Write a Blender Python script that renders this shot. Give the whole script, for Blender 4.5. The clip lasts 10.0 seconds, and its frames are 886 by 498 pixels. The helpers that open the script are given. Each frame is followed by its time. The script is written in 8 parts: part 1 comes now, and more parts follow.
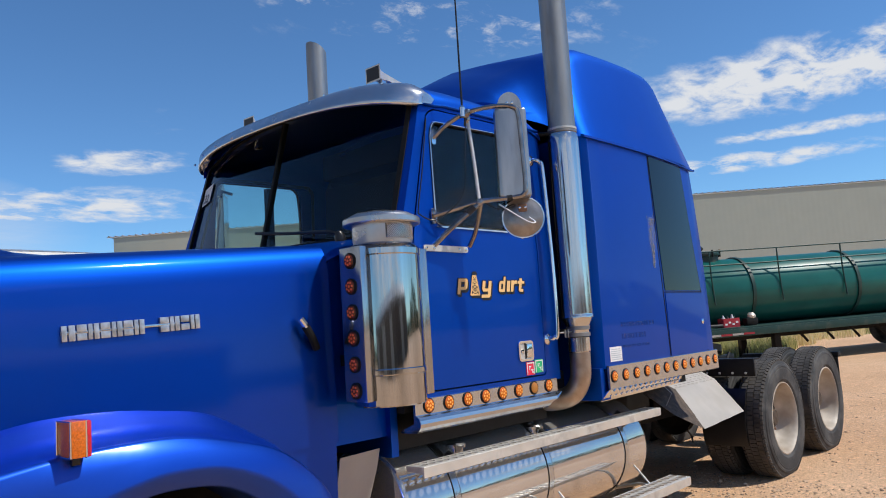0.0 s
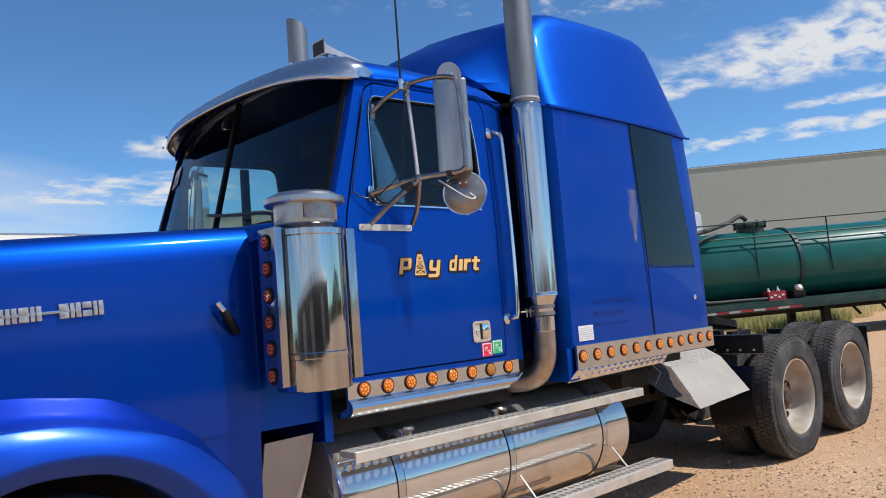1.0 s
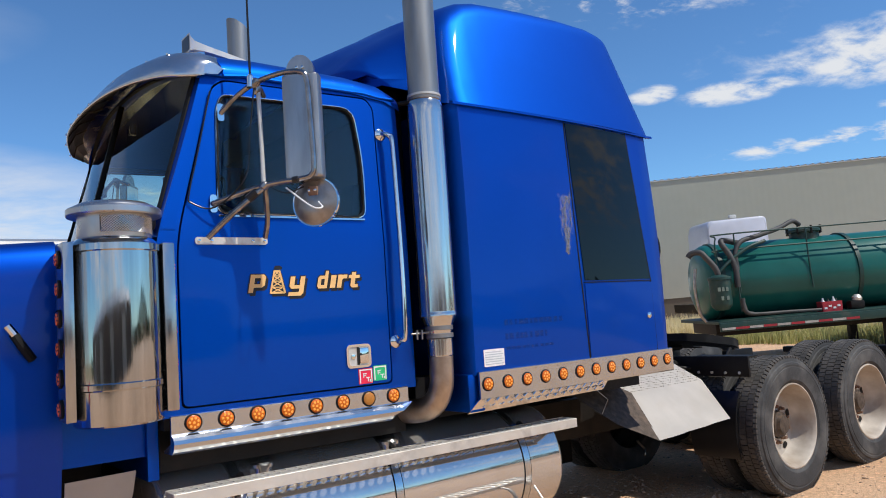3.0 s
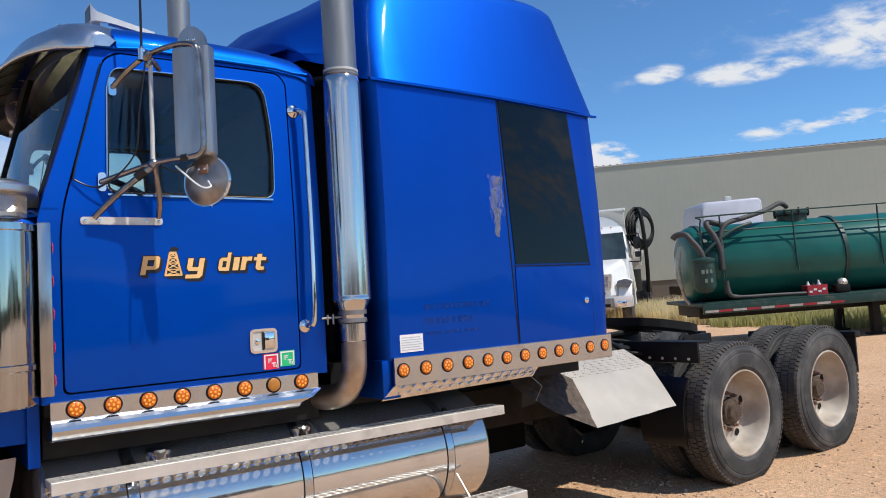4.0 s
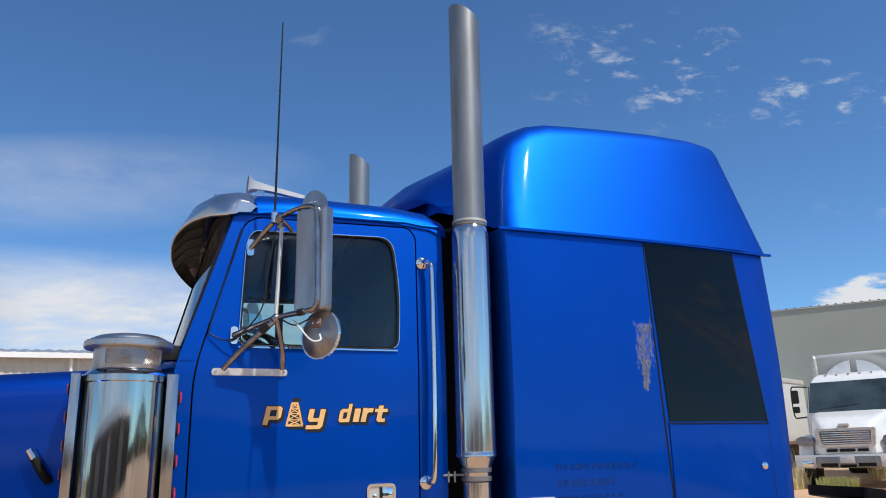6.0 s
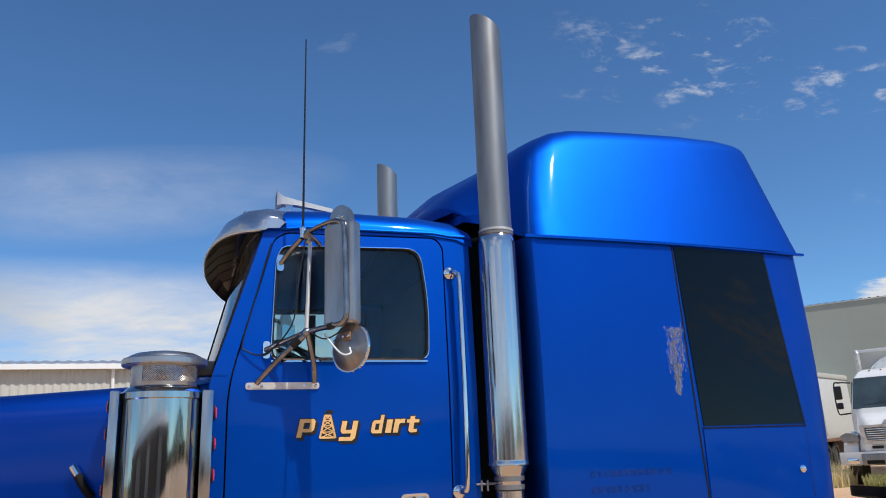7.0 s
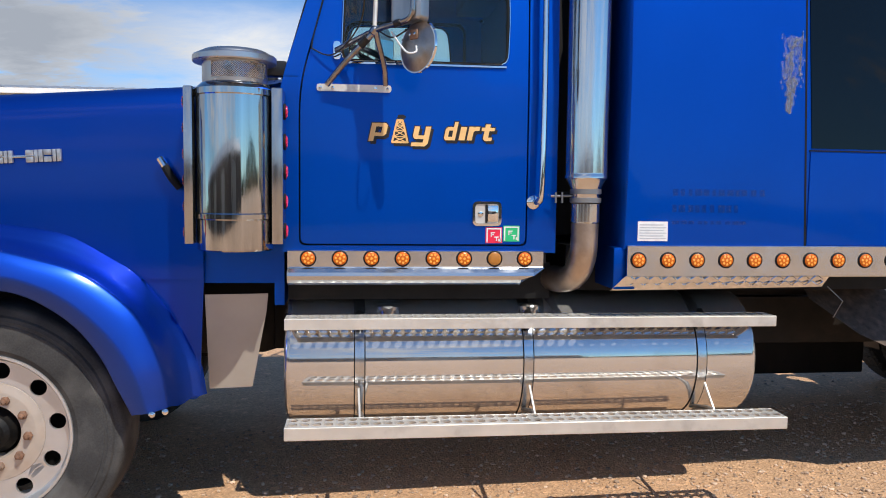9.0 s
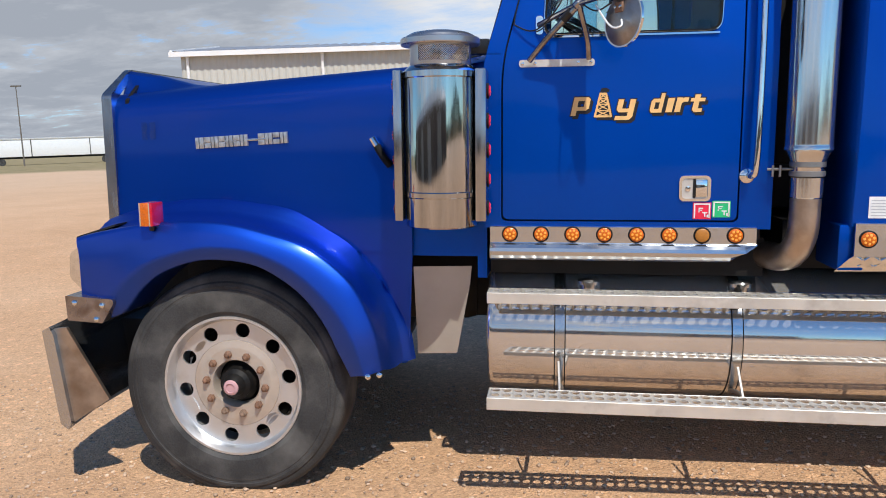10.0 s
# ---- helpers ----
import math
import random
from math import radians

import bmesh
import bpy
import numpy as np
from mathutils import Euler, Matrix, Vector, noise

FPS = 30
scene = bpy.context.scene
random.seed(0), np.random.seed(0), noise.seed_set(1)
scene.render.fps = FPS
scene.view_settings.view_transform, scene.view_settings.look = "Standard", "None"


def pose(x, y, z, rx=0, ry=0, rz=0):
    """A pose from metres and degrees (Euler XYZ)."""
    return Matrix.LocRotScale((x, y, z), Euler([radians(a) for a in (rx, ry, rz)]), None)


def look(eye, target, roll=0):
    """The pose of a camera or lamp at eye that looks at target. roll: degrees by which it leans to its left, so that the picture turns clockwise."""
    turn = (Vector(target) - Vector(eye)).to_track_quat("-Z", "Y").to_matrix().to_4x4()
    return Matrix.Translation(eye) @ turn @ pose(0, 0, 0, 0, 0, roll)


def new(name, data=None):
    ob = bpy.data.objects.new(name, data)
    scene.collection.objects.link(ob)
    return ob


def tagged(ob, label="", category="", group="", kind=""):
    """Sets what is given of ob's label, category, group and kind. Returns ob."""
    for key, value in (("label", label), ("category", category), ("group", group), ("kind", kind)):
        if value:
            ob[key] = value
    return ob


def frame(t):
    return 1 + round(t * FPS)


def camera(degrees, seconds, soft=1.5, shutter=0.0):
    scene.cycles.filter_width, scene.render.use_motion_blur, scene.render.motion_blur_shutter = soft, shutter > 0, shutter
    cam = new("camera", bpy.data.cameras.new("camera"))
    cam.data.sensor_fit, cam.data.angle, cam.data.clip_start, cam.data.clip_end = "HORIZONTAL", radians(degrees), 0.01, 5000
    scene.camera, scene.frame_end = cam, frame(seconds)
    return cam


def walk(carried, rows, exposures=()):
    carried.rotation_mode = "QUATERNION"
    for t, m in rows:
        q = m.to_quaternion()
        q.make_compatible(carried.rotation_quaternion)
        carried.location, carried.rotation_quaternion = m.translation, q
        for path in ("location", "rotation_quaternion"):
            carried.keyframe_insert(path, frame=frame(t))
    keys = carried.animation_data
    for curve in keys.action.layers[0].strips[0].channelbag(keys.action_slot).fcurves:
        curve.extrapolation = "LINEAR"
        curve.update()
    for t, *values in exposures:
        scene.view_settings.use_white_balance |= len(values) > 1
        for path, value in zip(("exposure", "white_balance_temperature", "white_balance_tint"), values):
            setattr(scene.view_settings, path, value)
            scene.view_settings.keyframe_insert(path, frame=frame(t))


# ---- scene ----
cam = camera(60.3, 10.0, 1.0)
# the truck's own axes: x to its rear, y across to its far side, z up; it sits a little low at the rear
TRUCK = pose(0, 0, -0.04, 0, 1.45, 0)
PATH = [
    (0, (-2.676, -2.616, 1.692), (-1.207, -1.274, 1.899), -3.6),
    (0.5, (-2.415, -2.829, 1.703), (-1.002, -1.424, 1.88), -3.9),
    (1, (-2.156, -2.941, 1.677), (-0.796, -1.482, 1.832), -4.3),
    (1.5, (-1.879, -2.957, 1.692), (-0.605, -1.423, 1.847), -4.4),
    (2, (-1.609, -3.056, 1.698), (-0.406, -1.467, 1.859), -3.7),
    (2.5, (-1.368, -3.162, 1.7), (-0.168, -1.572, 1.88), -3.6),
    (2.7, (-1.251, -3.194, 1.694), (-0.042, -1.61, 1.878), -3.9),
    (4, (-0.654, -3.414, 1.693), (0.545, -1.818, 1.819), -3.3),
    (4.5, (-0.393, -3.422, 1.679), (0.794, -1.815, 1.765), -3.7),
    (5, (-0.226, -3.459, 1.72), (0.839, -1.774, 1.881), -3.6),
    (5.5, (-0.127, -3.535, 1.76), (0.674, -1.727, 2.06), -2.2),
    (6, (-0.122, -3.581, 1.742), (0.524, -1.757, 2.25), -1.1),
    (6.2, (-0.118, -3.595, 1.744), (0.481, -1.777, 2.325), -1.0),
    (7.3, (-0.089, -3.622, 1.78), (0.48, -1.751, 2.199), -1.9),
    (7.5, (-0.027, -3.606, 1.764), (0.602, -1.732, 2.069), -2.2),
    (8, (0.121, -3.525, 1.684), (0.856, -1.669, 1.806), -1.3),
    (8.5, (0.218, -3.487, 1.659), (0.759, -1.562, 1.61), -0.2),
    (9, (0.208, -3.505, 1.635), (0.439, -1.524, 1.486), 0.7),
    (9.5, (0.231, -3.509, 1.741), (0.182, -1.526, 1.485), -0.0),
    (10, (0.201, -3.527, 1.781), (-0.086, -1.57, 1.487), -0.6),
]
walk(cam, [(t, TRUCK @ look(eye, target, roll)) for t, eye, target, roll in PATH],
     exposures=[(0.0, -0.29), (2.5, -0.25), (4.0, -0.2), (5.5, -0.23), (6.2, -0.28), (7.5, -0.36), (8.2, -0.26), (9.0, -0.15), (10.0, -0.2)])

# ---- light: a clear sky with thin cloud, sun high on the camera's side ----
SUN = Vector((0.34, -0.63, 1.0)).normalized()
sun_data = bpy.data.lights.new("sun", "SUN")
sun_data.energy, sun_data.angle, sun_data.color = 5.1, radians(0.53), (1.0, 0.95, 0.87)
sun = new("sun", sun_data)
sun.matrix_world = look((0, 0, 40), Vector((0, 0, 40)) - SUN)

world = bpy.data.worlds.new("sky")
scene.world = world
world.use_nodes = True


def build_sky(tree):
    nodes, links = tree.nodes, tree.links
    nodes.clear()
    out = nodes.new("ShaderNodeOutputWorld")
    back = nodes.new("ShaderNodeBackground")
    sky = nodes.new("ShaderNodeTexSky")
    sky.sky_type, sky.sun_disc = "NISHITA", False
    sky.sun_elevation = math.asin(SUN.z)
    sky.sun_rotation = math.atan2(SUN.x, SUN.y)
    sky.altitude, sky.air_density, sky.dust_density, sky.ozone_density = 1400, 1.0, 0.1, 3.0
    coord = nodes.new("ShaderNodeTexCoord")
    split = nodes.new("ShaderNodeSeparateXYZ")
    links.new(coord.outputs["Generated"], split.inputs[0])

    def maths(op, a, b=None, clamp=False):
        n = nodes.new("ShaderNodeMath")
        n.operation, n.use_clamp = op, clamp
        for i, v in enumerate((a, b)):
            if v is None:
                continue
            if isinstance(v, (int, float)):
                n.inputs[i].default_value = v
            else:
                links.new(v, n.inputs[i])
        return n.outputs[0]

    height = maths("MAXIMUM", split.outputs["Z"], 0.0)
    deck = maths("ADD", height, 0.15)
    u, v = maths("DIVIDE", split.outputs["X"], deck), maths("DIVIDE", split.outputs["Y"], deck)
    flat = nodes.new("ShaderNodeCombineXYZ")
    links.new(u, flat.inputs[0])
    links.new(v, flat.inputs[1])

    def clouds(scale, stretch, turn, detail, rough, low, high, seed):
        mapping = nodes.new("ShaderNodeMapping")
        mapping.inputs["Rotation"].default_value = (0, 0, radians(turn))
        mapping.inputs["Scale"].default_value = (scale, scale * stretch, 1)
        mapping.inputs["Location"].default_value = (seed, seed * 1.7, 0)
        links.new(flat.outputs[0], mapping.inputs[0])
        tex = nodes.new("ShaderNodeTexNoise")
        tex.inputs["Scale"].default_value, tex.inputs["Detail"].default_value = 1.0, detail
        tex.inputs["Roughness"].default_value, tex.inputs["Distortion"].default_value = rough, 0.35
        links.new(mapping.outputs[0], tex.inputs[0])
        ramp = nodes.new("ShaderNodeMapRange")
        ramp.interpolation_type = "SMOOTHSTEP"
        ramp.inputs["From Min"].default_value, ramp.inputs["From Max"].default_value = low, high
        links.new(tex.outputs[0], ramp.inputs[0])
        return ramp.outputs[0]

    azimuth = maths("MULTIPLY", maths("ARCTAN2", split.outputs["Y"], split.outputs["X"]), 57.2958)
    rise = maths("MULTIPLY", maths("ARCSINE", split.outputs["Z"]), 57.2958)

    def bank(az, el, wide, tall, lean, gain):
        """More cloud round one part of the sky."""
        da = maths("SUBTRACT", azimuth, az)
        de = maths("SUBTRACT", maths("SUBTRACT", rise, el), maths("MULTIPLY", da, lean))
        far_off = maths("ADD", maths("POWER", maths("ABSOLUTE", maths("DIVIDE", da, wide)), 2.0), maths("POWER", maths("ABSOLUTE", maths("DIVIDE", de, tall)), 2.0))
        return maths("MULTIPLY", maths("MAXIMUM", maths("SUBTRACT", 1.0, far_off), 0.0), gain)

    banks = None
    for b in ((12.5, 14.3, 19.0, 3.0, -0.02, 0.40), (30.0, 13.1, 5.0, 1.0, 0.0, 0.34), (36.0, 13.8, 2.0, 0.8, 0.0, 0.34), (16.0, 10.5, 9.0, 0.6, 0.0, 0.30), (23.0, 8.9, 13.0, 0.9, 0.0, 0.34), (41.0, 8.2, 3.4, 1.8, 0.0, 0.50),
              (65.0, 12.3, 6.0, 1.2, 0.0, 0.26), (69.0, 9.2, 12.0, 1.6, 0.0, 0.26), (135.0, 7.0, 40.0, 12.0, 0.0, 0.24), (-36.0, 10.0, 17.0, 4.5, 0.1, 0.24)):
        one = bank(*b)
        banks = one if banks is None else maths("MAXIMUM", banks, one)
    puff_n = clouds(7.0, 1.3, 25, 7, 0.6, 0.0, 1.0, 2.2)
    banks = maths("MULTIPLY", banks, maths("ADD", maths("MULTIPLY", maths("SUBTRACT", puff_n, 0.5), 2.6), 1.0))
    sheet_n = clouds(0.9, 1.5, 38, 9, 0.66, 0.0, 1.0, 3.1)
    fine_n = clouds(3.4, 1.15, 20, 8, 0.62, 0.0, 1.0, 5.7)
    blend_n = maths("ADD", maths("MULTIPLY", sheet_n, 0.62), maths("MULTIPLY", fine_n, 0.38))
    # a grey bank to one side, and a flock of cloudlets higher up
    overcast = maths("MINIMUM", maths("MULTIPLY", bank(147.0, 9.0, 48.0, 26.0, 0.0, 1.0), 2.2), 1.0)
    flock = maths("MAXIMUM", bank(49.0, 25.0, 19.0, 5.0, 0.22, 1.0), bank(38.0, 21.0, 15.0, 2.6, 0.08, 0.9))
    tiny_n = clouds(11.0, 1.35, 34, 8, 0.68, 0.0, 1.0, 8.3)
    # broken white cloud over the open side of the yard
    haze = maths("MINIMUM", maths("MULTIPLY", bank(-122.0, 14.0, 62.0, 34.0, 0.0, 1.0), 1.4), 1.0)
    grey = maths("MULTIPLY", overcast, maths("ADD", maths("MULTIPLY", maths("SUBTRACT", blend_n, 0.5), 1.6), 0.92), True)
    extra = maths("ADD", maths("MULTIPLY", maths("MAXIMUM", overcast, maths("MULTIPLY", haze, 0.80)), 0.32), maths("MULTIPLY", maths("MULTIPLY", maths("SUBTRACT", tiny_n, 0.42), flock), 0.74))
    raw = maths("ADD", maths("ADD", blend_n, banks), extra)
    soft = nodes.new("ShaderNodeMapRange")
    soft.interpolation_type = "SMOOTHSTEP"
    soft.inputs["From Min"].default_value, soft.inputs["From Max"].default_value = 0.60, 0.94
    links.new(raw, soft.inputs[0])
    # a soft veil low over the far side of the yard
    veil = maths("MAXIMUM", maths("MULTIPLY", bank(98.0, 7.5, 31.0, 6.6, 0.0, 1.0), 1.2, True), bank(96.0, 18.4, 17.0, 3.6, -0.12, 0.36))
    veil = maths("MULTIPLY", veil, maths("ADD", maths("MULTIPLY", maths("SUBTRACT", blend_n, 0.5), 2.4), 0.72), True)
    both = maths("MAXIMUM", soft.outputs[0], veil)
    hue = nodes.new("ShaderNodeMix")
    hue.data_type, hue.blend_type = "RGBA", "MULTIPLY"
    hue.inputs["Factor"].default_value = 1.0
    links.new(sky.outputs[0], hue.inputs["A"])
    hue.inputs["B"].default_value = (0.86, 1.27, 1.58, 1)
    mix = nodes.new("ShaderNodeMix")
    mix.data_type = "RGBA"
    links.new(both, mix.inputs["Factor"])
    links.new(hue.outputs["Result"], mix.inputs["A"])
    tone = nodes.new("ShaderNodeMix")
    tone.data_type = "RGBA"
    links.new(grey, tone.inputs["Factor"])
    tone.inputs["A"].default_value = (8.3, 8.6, 9.1, 1)
    tone.inputs["B"].default_value = (4.0, 4.4, 5.1, 1)
    links.new(tone.outputs["Result"], mix.inputs["B"])
    links.new(mix.outputs["Result"], back.inputs["Color"])
    back.inputs["Strength"].default_value = 0.107
    links.new(back.outputs[0], out.inputs[0])


build_sky(world.node_tree)


# ---- materials ----
def material(name, colour, rough=0.5, metal=0.0, coat=0.0, coat_rough=0.03, vary=0.0, vary_scale=3.0, grain=0.0, grain_scale=60.0,
             bump=0.0, bump_scale=80.0, dirt=None, dirt_amount=0.0, dirt_scale=4.0, rough_vary=0.0, transmission=0.0, ior=1.45,
             alpha=1.0, glow=None, random_each=0.0, island=0.0, stretch=(1, 1, 1), spec=0.5):
    """A Principled material with a coarse and a fine variation of colour, patches of dirt, uneven gloss and fine relief."""
    m = bpy.data.materials.new(name)
    m.use_nodes = True
    t = m.node_tree
    n, l = t.nodes, t.links
    p = n["Principled BSDF"]
    p.inputs["Base Color"].default_value = (*colour, 1)
    p.inputs["Roughness"].default_value, p.inputs["Metallic"].default_value = rough, metal
    p.inputs["Coat Weight"].default_value, p.inputs["Coat Roughness"].default_value = coat, coat_rough
    p.inputs["Transmission Weight"].default_value, p.inputs["IOR"].default_value, p.inputs["Alpha"].default_value = transmission, ior, alpha
    p.inputs["Specular IOR Level"].default_value = spec
    if glow:
        p.inputs["Emission Color"].default_value, p.inputs["Emission Strength"].default_value = (*glow[0], 1), glow[1]
    coord = n.new("ShaderNodeTexCoord")
    mapping = n.new("ShaderNodeMapping")
    mapping.inputs["Scale"].default_value = stretch
    l.new(coord.outputs["Object"], mapping.inputs[0])

    def noise_at(scale, detail=4.0):
        tex = n.new("ShaderNodeTexNoise")
        tex.inputs["Scale"].default_value, tex.inputs["Detail"].default_value = scale, detail
        l.new(mapping.outputs[0], tex.inputs["Vector"])
        return tex.outputs[0]

    def spread(source, low, high, a=0.0, b=1.0):
        r = n.new("ShaderNodeMapRange")
        for k, val in (("From Min", low), ("From Max", high), ("To Min", a), ("To Max", b)):
            r.inputs[k].default_value = val
        l.new(source, r.inputs[0])
        return r.outputs[0]

    def blend(kind, factor, a, b):
        x = n.new("ShaderNodeMix")
        x.data_type, x.blend_type = "RGBA", kind
        for key, val in (("Factor", factor), ("A", a), ("B", b)):
            socket = x.inputs[key] if key == "Factor" else [s for s in x.inputs if s.name == key and s.type == "RGBA"][0]
            if isinstance(val, bpy.types.NodeSocket):
                l.new(val, socket)
            else:
                socket.default_value = val
        return [s for s in x.outputs if s.type == "RGBA"][0]

    col = None
    base = (*colour, 1)
    for amount, scale in ((vary, vary_scale), (grain, grain_scale)):
        if amount:
            g = spread(noise_at(scale), 0.3, 0.7, 1 - amount, 1 + amount)
            comb = n.new("ShaderNodeCombineColor")
            for i in range(3):
                l.new(g, comb.inputs[i])
            col = blend("MULTIPLY", 1.0, col or base, comb.outputs[0])
    if random_each or island:
        info = n.new("ShaderNodeNewGeometry" if island else "ShaderNodeObjectInfo")
        much = island or random_each
        g = spread(info.outputs["Random Per Island" if island else "Random"], 0, 1, 1 - much, 1 + much)
        comb = n.new("ShaderNodeCombineColor")
        for i in range(3):
            l.new(g, comb.inputs[i])
        col = blend("MULTIPLY", 1.0, col or base, comb.outputs[0])
    if dirt:
        f = spread(noise_at(dirt_scale, 8.0), 0.62 - 0.3 * dirt_amount, 0.78, 0.0, min(1.0, 0.35 + dirt_amount))
        n_clamp = n.new("ShaderNodeClamp")
        l.new(f, n_clamp.inputs[0])
        col = blend("MIX", n_clamp.outputs[0], col or base, (*dirt, 1))
    if col:
        l.new(col, p.inputs["Base Color"])
    if rough_vary:
        l.new(spread(noise_at(9.0, 6.0), 0.3, 0.7, max(0.0, rough - rough_vary), rough + rough_vary), p.inputs["Roughness"])
    if bump:
        b = n.new("ShaderNodeBump")
        b.inputs["Strength"].default_value, b.inputs["Distance"].default_value = bump, 0.01
        l.new(noise_at(bump_scale, 6.0), b.inputs["Height"])
        l.new(b.outputs[0], p.inputs["Normal"])
    return m


PAINT = material("blue_metallic_paint", (0.0004, 0.068, 0.43), 0.50, 0.96, 0.22, 0.05, spec=0.05, vary=0.05, vary_scale=1.5, grain=0.05, grain_scale=900, bump=0.008, bump_scale=3.0)
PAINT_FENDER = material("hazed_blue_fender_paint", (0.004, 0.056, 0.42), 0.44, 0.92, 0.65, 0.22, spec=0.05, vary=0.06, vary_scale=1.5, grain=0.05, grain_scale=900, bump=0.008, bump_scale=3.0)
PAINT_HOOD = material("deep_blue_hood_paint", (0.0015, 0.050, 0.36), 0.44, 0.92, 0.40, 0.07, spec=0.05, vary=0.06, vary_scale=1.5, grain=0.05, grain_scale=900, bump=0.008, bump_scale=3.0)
CHROME = material("chrome", (0.74, 0.75, 0.75), 0.05, 1.0, rough_vary=0.03, bump=0.02, bump_scale=6.0, dirt=(0.42, 0.38, 0.34), dirt_amount=0.1, dirt_scale=7.0)
STAINLESS = material("polished_stainless", (0.53, 0.555, 0.58), 0.17, 0.96, rough_vary=0.07, bump=0.025, bump_scale=5.0, dirt=(0.36, 0.34, 0.32), dirt_amount=0.2, dirt_scale=5.0)
ALUMINIUM = material("dull_aluminium", (0.66, 0.63, 0.57), 0.42, 0.55, vary=0.12, vary_scale=6.0, rough_vary=0.1, dirt=(0.30, 0.25, 0.20), dirt_amount=0.25, dirt_scale=9.0, bump=0.05, bump_scale=60)
GREY_PIPE = material("weathered_steel_pipe", (0.30, 0.30, 0.29), 0.42, 0.85, vary=0.15, vary_scale=5, stretch=(3, 3, 0.6), dirt=(0.22, 0.19, 0.16), dirt_amount=0.3)
ELBOW = material("heat_stained_pipe", (0.40, 0.33, 0.27), 0.34, 0.9, vary=0.25, vary_scale=9, dirt=(0.20, 0.13, 0.08), dirt_amount=0.35, dirt_scale=8, bump=0.05)
PLATE = material("pale_aluminium_plate", (0.43, 0.395, 0.345), 0.55, 0.30, vary=0.10, vary_scale=4, dirt=(0.42, 0.37, 0.31), dirt_amount=0.3, dirt_scale=7, bump=0.06, bump_scale=30)
RUBBER = material("tyre_rubber", (0.036, 0.036, 0.036), 0.75, vary=0.3, vary_scale=4, grain=0.2, grain_scale=120, dirt=(0.135, 0.13, 0.12), dirt_amount=0.5, dirt_scale=5, bump=0.12, bump_scale=90)
TREAD = material("dusty_tread_rubber", (0.062, 0.057, 0.051), 0.85, vary=0.35, vary_scale=5, grain=0.2, grain_scale=90, dirt=(0.15, 0.13, 0.11), dirt_amount=0.4, dirt_scale=6, bump=0.12, bump_scale=90)
HUB = material("dusty_hub_steel", (0.085, 0.062, 0.045), 0.7, 0.3, vary=0.4, vary_scale=25, dirt=(0.20, 0.13, 0.085), dirt_amount=0.3, dirt_scale=20, bump=0.2)
TANK_METAL = material("polished_tank_aluminium", (0.60, 0.58, 0.55), 0.08, 0.76, spec=0.6, rough_vary=0.03, vary=0.06, vary_scale=3, bump=0.012, bump_scale=4.0, dirt=(0.36, 0.32, 0.28), dirt_amount=0.12, dirt_scale=5.0)
BLACK = material("greasy_black_steel", (0.010, 0.0095, 0.009), 0.55, 0.2, spec=0.3, vary=0.3, vary_scale=8, dirt=(0.024, 0.018, 0.013), dirt_amount=0.3, dirt_scale=10, bump=0.15, bump_scale=50)
BLACK_GLOSS = material("black_trim", (0.012, 0.012, 0.013), 0.3, vary=0.15, vary_scale=9)
GASKET = material("black_rubber_seal", (0.010, 0.010, 0.010), 0.6, spec=0.2, vary=0.2, vary_scale=20)
RIM_WHITE = material("white_painted_rim", (0.52, 0.47, 0.40), 0.5, vary=0.2, vary_scale=5, dirt=(0.20, 0.13, 0.075), dirt_amount=0.9, dirt_scale=3.5, bump=0.08)
RIM_ALLOY = material("polished_alloy_rim", (0.64, 0.65, 0.66), 0.40, 0.80, vary=0.06, vary_scale=7, rough_vary=0.06, dirt=(0.40, 0.36, 0.31), dirt_amount=0.15, dirt_scale=6)
RUST = material("rusty_steel", (0.22, 0.12, 0.075), 0.75, 0.2, vary=0.3, vary_scale=30, dirt=(0.30, 0.24, 0.18), dirt_amount=0.3, bump=0.3)
AMBER = material("amber_lens", (0.62, 0.13, 0.006), 0.2, coat=0.5, grain=0.25, grain_scale=160, bump=0.25, bump_scale=150)
# darker copy of AMBER with the front strip's shade put into its colour
AMBER_SHADED = material("shaded_amber_lens", (0.16, 0.030, 0.004), 0.2, coat=0.4, grain=0.25, grain_scale=160, bump=0.2, bump_scale=150)
AMBER_DOT_DEEP = material("red_amber_led_dot", (0.95, 0.15, 0.012), 0.3, coat=0.4, grain=0.1, grain_scale=90)
AMBER_DOT = material("amber_led_dot", (0.95, 0.42, 0.05), 0.3, coat=0.4, grain=0.1, grain_scale=90)
RED_DOT = material("red_led_dot", (0.80, 0.05, 0.10), 0.3, coat=0.4, grain=0.1, grain_scale=90)
# upright streaks of colour imitate reflections on the muffler sleeve
STACK_CHROME = material("reflection_streaked_chrome", (0.60, 0.60, 0.59), 0.13, 0.97, vary=0.16, vary_scale=1.0, rough_vary=0.03, bump=0.035, bump_scale=1.0, stretch=(16, 16, 0.5), dirt=(0.36, 0.33, 0.30), dirt_amount=0.15, dirt_scale=1.0)
EMBLEM = material("dull_chrome_badge", (0.46, 0.47, 0.48), 0.3, 0.65, vary=0.3, vary_scale=40)
# upright light and dark streaks put mirrored surroundings into the canister's colour
CANISTER = material("chrome_canister", (0.45, 0.455, 0.46), 0.06, 1.0, vary=0.22, vary_scale=1.0, rough_vary=0.03, bump=0.15, bump_scale=1.0, stretch=(18, 18, 0.4), dirt=(0.34, 0.31, 0.28), dirt_amount=0.12, dirt_scale=1.2)
